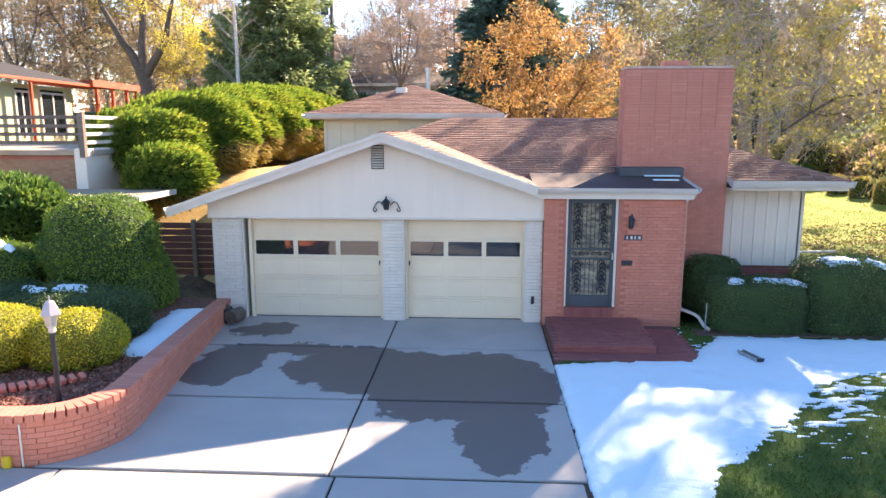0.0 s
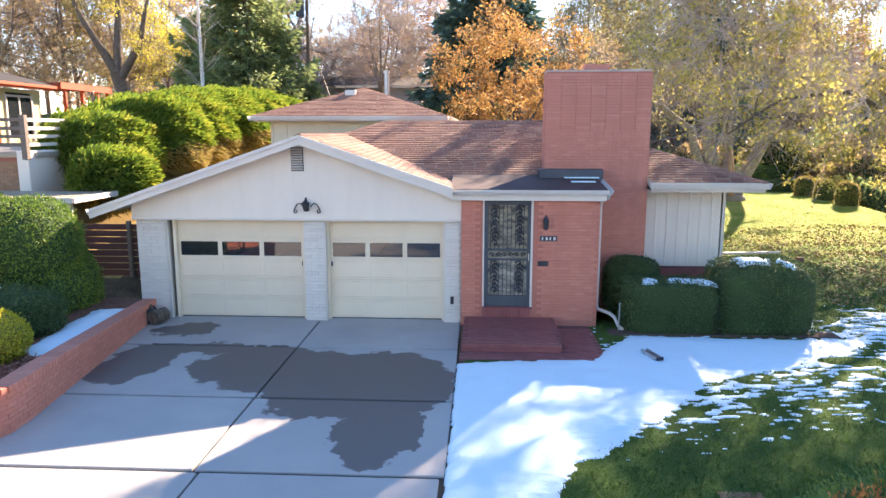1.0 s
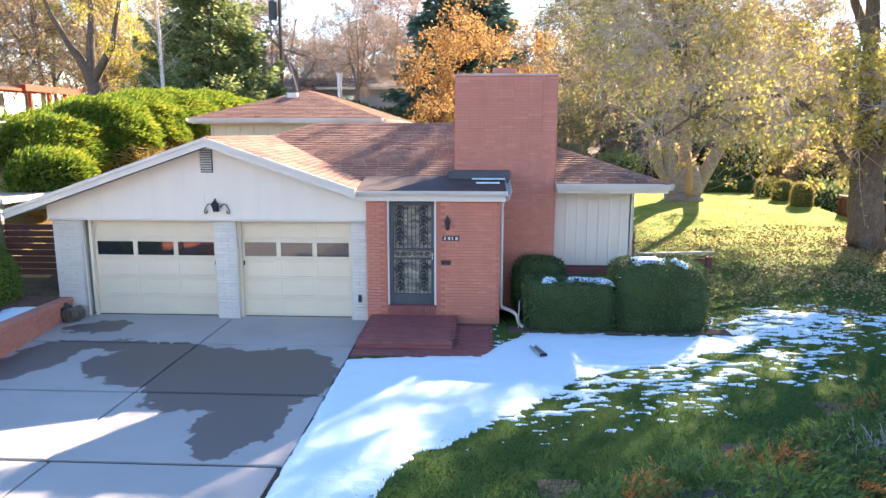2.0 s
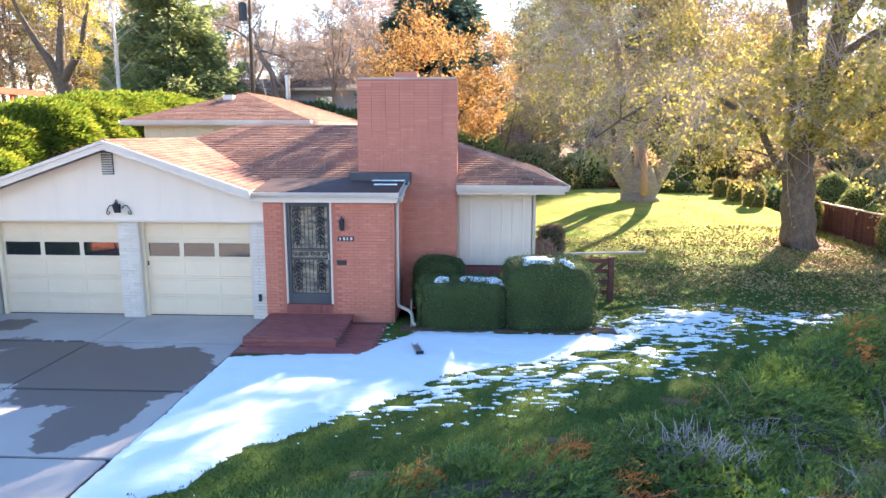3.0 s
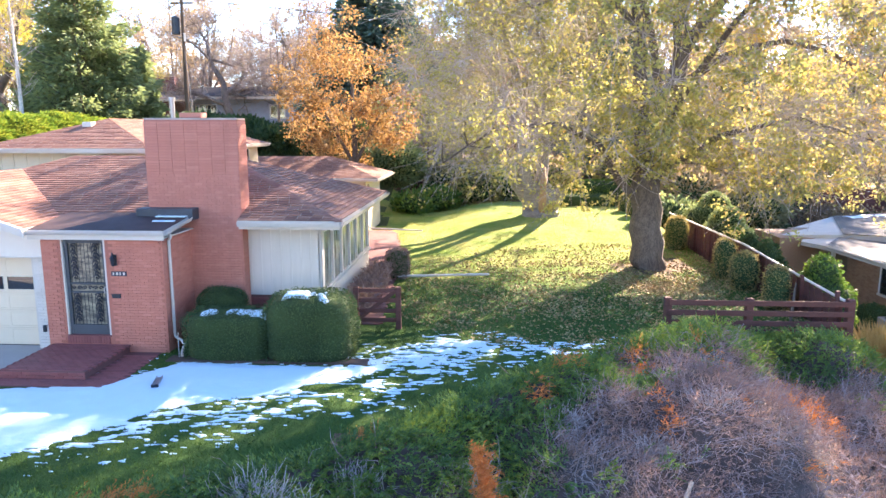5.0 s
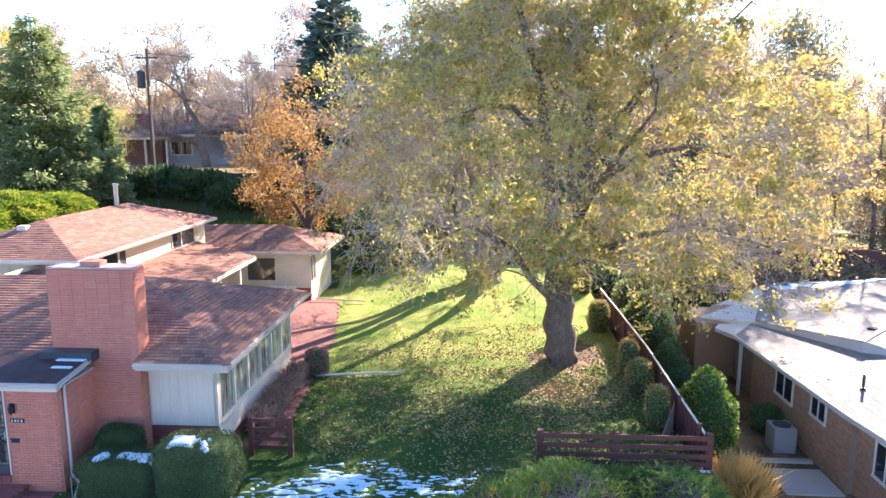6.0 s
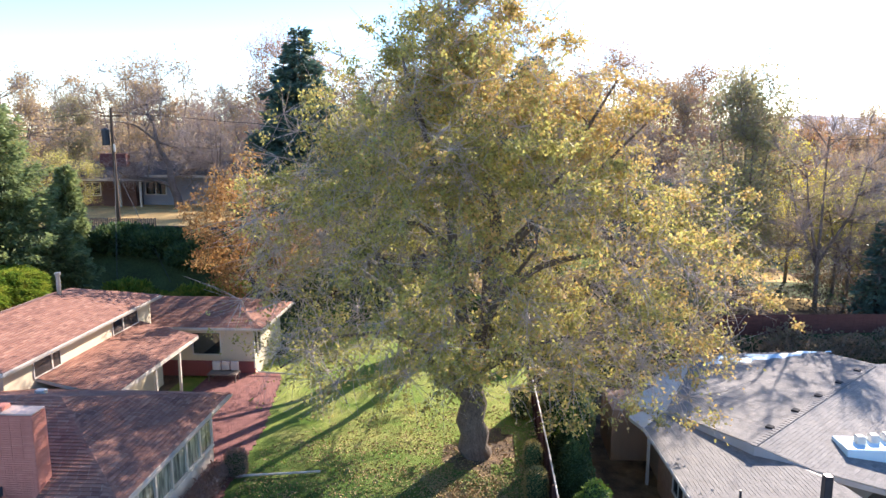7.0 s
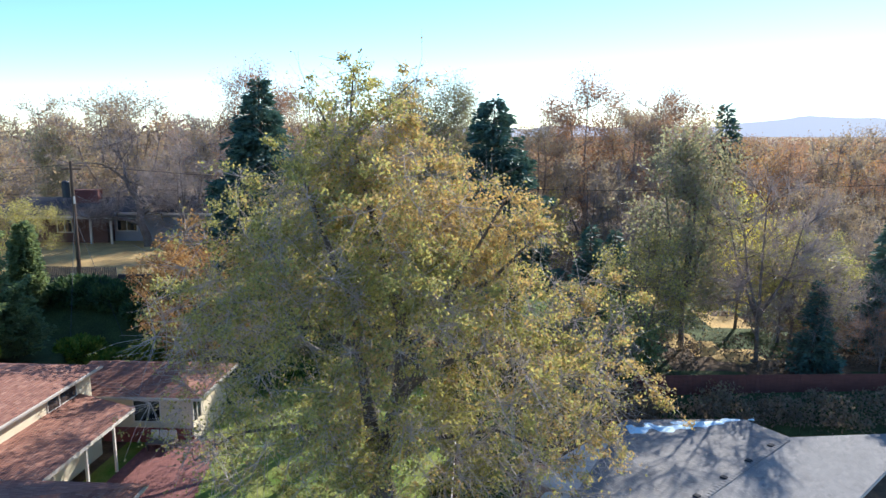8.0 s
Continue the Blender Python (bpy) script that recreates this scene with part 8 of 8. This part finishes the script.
tall_trees = [("poplar", 14, 78, 26), ("poplar", 19, 79, 27), ("bare", 11, 84, 19), ("yellow", 30, 76, 11)]
plot_trees = [("tall_tan", 30, 92, 23.5), ("tall_russet", 37, 96, 27), ("tall_tan", 43.5, 95, 26), ("tall_russet", 50, 99, 25), ("bare", 58, 140, 30), ("tall_tan", 34, 108, 24), ("russet", 45, 110, 19), ("bare", 40, 84, 16), ("tan", 35, 80, 15), ("bare", 48, 88, 16), ("tall_russet", 55, 122, 24), ("fir", 64.5, 120, 25)]
lot_trees = [("orange", 45, 82, 13), ("tan", 38, 76, 12), ("bare", 40, 70, 12), ("tan", 43, 66, 11)]
garden_trees = [("green", 38.2, 49.9, 20.5), ("yellow", 44.5, 56, 17), ("bare", 42.9, 47.1, 17), ("olive", 46.5, 50, 12), ("olive", 34.5, 46.5, 12), ("fir", 31, 51, 6.5), ("fir", 33.5, 54, 6), ("bare", 46.5, 52, 12), ("bare", 47, 46, 9), ("olive", 48.5, 52, 11), ("fir", 46, 45, 4.5), ("russet", 50, 44, 6), ("bare", 51.5, 47, 8), ("fir", 53.5, 50, 7), ("bare", 29, 44, 7), ("bare", 31, 41, 6), ("yellow", 40, 60, 11)]
field_trees = [("orange", 60, 98, 14), ("russet", 67, 100, 13), ("tan", 73, 98, 13), ("orange", 80, 108, 14), ("russet", 86, 104, 12), ("tan", 64, 86, 11), ("olive", 52, 62, 9), ("bare", 56, 58, 10), ("tan", 60, 62, 9), ("russet", 72, 122, 14), ("tan", 92, 124, 14), ("orange", 98, 130, 13), ("yellow", 52, 72, 11), ("olive", 57, 66, 9), ("tan", 62, 74, 11), ("orange", 66, 88, 11), ("tan", 70, 82, 10), ("russet", 78, 95, 11), ("fir", 96, 112, 11), ("russet", 88, 118, 10), ("orange", 78, 130, 12), ("tan", 70, 112, 12)]
spots = left_trees + house_trees + lawn_trees + tall_trees + plot_trees + lot_trees + garden_trees + field_trees
put = set()
def plant(kind, x, y, high, turn):
    s = high / (1.12 * tall[kind])
    m = Matrix.Translation((x, y, float(height(x, y)) - 0.1)) @ Matrix.Rotation(turn, 4, "Z") @ Matrix.Diagonal((s, s, s, 1))
    if kind not in put:
        put.add(kind)
        kinds[kind].matrix_basis = m
    else:
        copy_thing(kinds[kind], m)
rnd = random.Random(77)
for kind, x, y, high in spots:
    plant(kind, x, y, high * (1.35 if x > 58 and y > 94 and kind != "fir" else 1.0), rnd.random() * 6.28)
def distant_tree(name, label, seed, leaf, n=760, size=0.42):
    """A simple tree for the distance, 10 m high."""
    rng = np.random.default_rng(seed)
    ob = thing(name, label, "tree", (0, 0, 0), "trees on the plain")
    part("trunk", MB().tube([(0, 0, -0.5), (0.1, 0, 3), (0, 0.2, 8)], [0.25, 0.2, 0.05], 5).tube([(0.1, 0, 3), (2, 0.3, 7)], [0.14, 0.04], 4).tube([(0.1, 0, 3), (-2, -0.3, 7)], [0.14, 0.04], 4), BARK_DARK, ob)
    c = np.array(in_shape(seed, 26, (0, 0, 6.0), (3.6, 3.6, 3.6), 0.4))
    p = c[rng.integers(0, 26, n)] + rng.normal(size=(n, 3)) * 0.75
    part("crown", quads("crown", leaf_quads(rng, p, size, None, 0.7), leaf), parent=ob)
    return ob
far_kinds = {"tan": distant_tree("distant_tree", "brown autumn tree well away from the house", 601, TAN_LEAF), "russet": distant_tree("distant_tree", "russet autumn tree well away from the house", 602, RUSSET_LEAF), "orange": distant_tree("distant_tree", "orange autumn tree well away from the house", 603, ORANGE_LEAF), "olive": distant_tree("distant_tree", "olive autumn tree well away from the house", 604, GREY_GREEN)}
first = set()
# unseen trees behind the eye, added to darken reflections and cut sky light
for i in range(20):
    behind_eye = (-34 + 4.6 * i + 2 * rnd.random(), -26 - 10 * rnd.random(), rnd.uniform(0.9, 1.3))
    kind = rnd.choice(["tan", "olive", "russet", "orange"])
    m = Matrix.Translation((behind_eye[0], behind_eye[1], -0.1)) @ Matrix.Rotation(rnd.random() * 6.28, 4, "Z") @ Matrix.Scale(behind_eye[2], 4)
    if kind not in first:
        first.add(kind)
        far_kinds[kind].matrix_basis = m
    else:
        copy_thing(far_kinds[kind], m)
for i in range(240):
    y = 112 + 520 * rnd.random() ** 1.3
    x = -0.62 * y + 1.42 * y * rnd.random() ** 0.8 + 10
    kind = rnd.choice(["tan", "russet", "tan", "orange", "russet", "olive"] if x > 60 else ["tan", "tan", "olive", "russet"])
    if 62 < x < 130 and 150 < y < 215:
        continue
    s = (rnd.uniform(0.8, 1.25) if x > 25 else rnd.uniform(1.1, 1.6))
    m = Matrix.Translation((x, y, float(height(x, y)) - 0.1)) @ Matrix.Rotation(rnd.random() * 6.28, 4, "Z") @ Matrix.Diagonal((s * 1.15, s * 1.15, s, 1))
    if kind not in first:
        first.add(kind)
        far_kinds[kind].matrix_basis = m
    else:
        copy_thing(far_kinds[kind], m)

# far houses and pond glints
for x, y, w, rot in ((121, 235, 16, 10), (150, 250, 18, -8), (165, 300, 20, 12), (60, 150, 10, 20), (47, 92, 7, 30), (100, 175, 14, 5)):
    fh = thing("distant_house", "low pale house with a snowy roof far off", "house", (x, y, 0), group="distant houses")
    m = pose(x, y, 0, 0, 0, rot)
    part("wall", MB().box(-w / 2, -4, -1, w / 2, 4, 3, 0, m), BATTEN, fh)
    part("roof", MB().add([tuple(m @ Vector(p)) for p in ((-w / 2 - .5, -4.6, 2.9), (w / 2 + .5, -4.6, 2.9), (w / 2 + .5, 0, 4.8), (-w / 2 - .5, 0, 4.8), (w / 2 + .5, 4.6, 2.9), (-w / 2 - .5, 4.6, 2.9))], [(0, 1, 2, 3), (3, 2, 4, 5), (1, 4, 2), (0, 3, 5), (0, 5, 4, 1)]), plain("pale_snowy_roof", (0.6, 0.6, 0.63), 0.8, big=0.4, scale=0.5), fh)
WATER = glass_material("pond_water", (0.05, 0.08, 0.12))
for x, y, a, b in ((57.8, 85.0, 4.5, 2.4), (61.8, 80.5, 3.2, 1.5)):
    solid("pond", MB().prism([(x + a * math.cos(t), y + b * math.sin(t)) for t in [i * math.pi / 12 for i in range(24)]], 0.0, float(height(x, y)) + 0.06), WATER, "small blue pond between the trees", "pond", "structure")
# woods out on the plain and brush under the trees
def brush(name, label, n, place, size, material, high, clumps, seed, wide=1.0):
    rng = np.random.default_rng(seed)
    c = place(rng, clumps)
    h = high * rng.uniform(0.6, 1.3, clumps)
    i = rng.integers(0, clumps, n)
    v = unit(rng.normal(size=(n, 3))) * rng.random((n, 1)) ** 0.4
    p = np.stack([c[i, 0] + v[:, 0] * h[i] * wide, c[i, 1] + v[:, 1] * h[i] * wide, height(c[i, 0], c[i, 1]) + h[i] * (0.52 + 0.5 * v[:, 2])], 1)
    return tagged(new(name, quads(name, leaf_quads(rng, p, size, rng.normal(size=p.shape) + np.array([0, 0, 0.4]), 0.5), material)), label, "woods", kind="stuff")


WOODS = leaf_material("autumn_woods", [(0.22, 0.15, 0.15), (0.30, 0.19, 0.16), (0.44, 0.23, 0.13), (0.34, 0.26, 0.16), (0.20, 0.22, 0.15)], 0.4, 25.0)
BRUSH = leaf_material("brown_brush", [(0.14, 0.13, 0.08), (0.22, 0.16, 0.12), (0.30, 0.21, 0.15), (0.24, 0.22, 0.12)], 0.35, 5.0)
def on_plain(rng, k):
    y = 170 + 1500 * rng.random(k) ** 1.6
    return np.stack([y * rng.uniform(-0.6, 0.85, k) + 5, y], 1)
def near_lots(rng, k):
    x, y = rng.uniform(27, 62, k), 43.5 + 30 * rng.random(k) ** 1.2
    return np.stack([np.where(np.hypot(x - 42, (y - 54) * 0.7) < 5.5, x + 9, x), y], 1)
brush("far_woods", "russet, orange and purple-brown woods on the plain", 60000, on_plain, 2.3, WOODS, 11.0, 1500, 801)
brush("brushwood", "brown and olive brush under the trees", 26000, near_lots, 0.24, BRUSH, 1.9, 130, 802, 0.9)

def behind_house(rng, k):
    return np.stack([rng.uniform(29, 52, k), 37.6 + 2.6 * rng.random(k)], 1)
def by_spruce(rng, k):
    return np.stack([rng.uniform(25.5, 35, k), rng.uniform(44, 56, k)], 1)
brush("brushwood", "dark leafless brush along the maroon fence", 9000, behind_house, 0.22, BRUSH, 1.15, 60, 803, 1.1)
brush("evergreen_thicket", "dark green evergreen thicket beyond the lower fence", 13000, by_spruce, 0.3, GREEN_NEEDLE, 3.6, 26, 804, 0.5)

# foothills on the horizon
hx = np.linspace(-1500, 4200, 120)
hz = 40 + 60 * smooth01(1250, 1950, hx) * (0.4 + 1.1 * wave(hx, 0 * hx, 260, 6)) + 34 * wave(hx, 0 * hx, 150, 7)
hm = bpy.data.meshes.new("foothills")
hm.from_pydata([(float(a), 4000.0, -60.0) for a in hx] + [(float(a), 4080.0, float(b)) for a, b in zip(hx, hz)], [], [(i, i + 1, 121 + i, 120 + i) for i in range(119)])
mm, tt, pp = nodes("haze_glow_hills")
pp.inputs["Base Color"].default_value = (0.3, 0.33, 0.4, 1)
# emission and pale blue put distance haze into the shaded slopes
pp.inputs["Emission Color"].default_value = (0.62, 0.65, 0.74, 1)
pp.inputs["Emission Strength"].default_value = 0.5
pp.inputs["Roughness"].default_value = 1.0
hm.materials.append(mm)
tagged(new("backdrop", hm), "blue foothills on the horizon, haze put in as glow", "hills", kind="structure")

# dark fence behind the lower house; most of its run stands for shadow
low_fence = thing("garden_fence", "dark maroon board fence behind the lower house", "fence", (41, 41, -0.5))
for i in range(64):
    x = 32.5 + 0.3 * i
    part("board", MB().box(x, 40.6 + 0.08 * (x - 32), float(height(x, 41)) - 0.2, x + 0.28, 40.64 + 0.08 * (x - 32), float(height(x, 41)) + 1.35, 0.005), WOOD_RED, low_fence)
# undergrowth and fence at the end of the lawn
end_fence = thing("garden_fence", "dark red-brown fence at the end of the lawn", "fence", (14, 47.5, 0))
for i in range(90):
    part("board", MB().box(4.5 + 0.3 * i, 47.5, -0.2, 4.78 + 0.3 * i, 47.54, 1.55 + 0.03 * math.sin(2.3 * i), 0.005), WOOD_RED, end_fence)
for i, (x, y, r, h, m) in enumerate(((9.0, 43.2, 1.5, 1.4, JUNIPER), (11.6, 44.6, 1.7, 1.8, SPARSE_GREEN), (13.6, 45.4, 1.5, 2.2, GREEN_NEEDLE), (7.6, 40.8, 1.1, 1.1, JUNIPER), (22.8, 36.5, 1.4, 2.2, GREEN_NEEDLE), (24.5, 40.0, 1.9, 2.8, TAN_LEAF), (27.5, 38.0, 1.8, 2.4, GREY_GREEN), (22.0, 46.0, 2.0, 3.2, SPARSE_GREEN), (16.8, 46.2, 1.8, 2.6, TAN_LEAF), (10.0, 46.6, 2.0, 3.0, GREY_GREEN), (26.0, 44.0, 2.2, 3.0, TAN_LEAF), (30.5, 46.0, 2.2, 2.8, GREEN_NEEDLE), (6.0, 45.5, 2.0, 2.6, GREEN_NEEDLE))):
    z = float(height(x, y))
    clipped("garden_shrub", "loose shrub in the undergrowth beyond the lawn", [((x, y, z + 0.45 * h), (r, r, 0.55 * h), 2.1)], m, 700 + i, density=95, size=0.2, shag=0.7, long=1.3, jitter=0.16, group="undergrowth", base=(x, y, z))
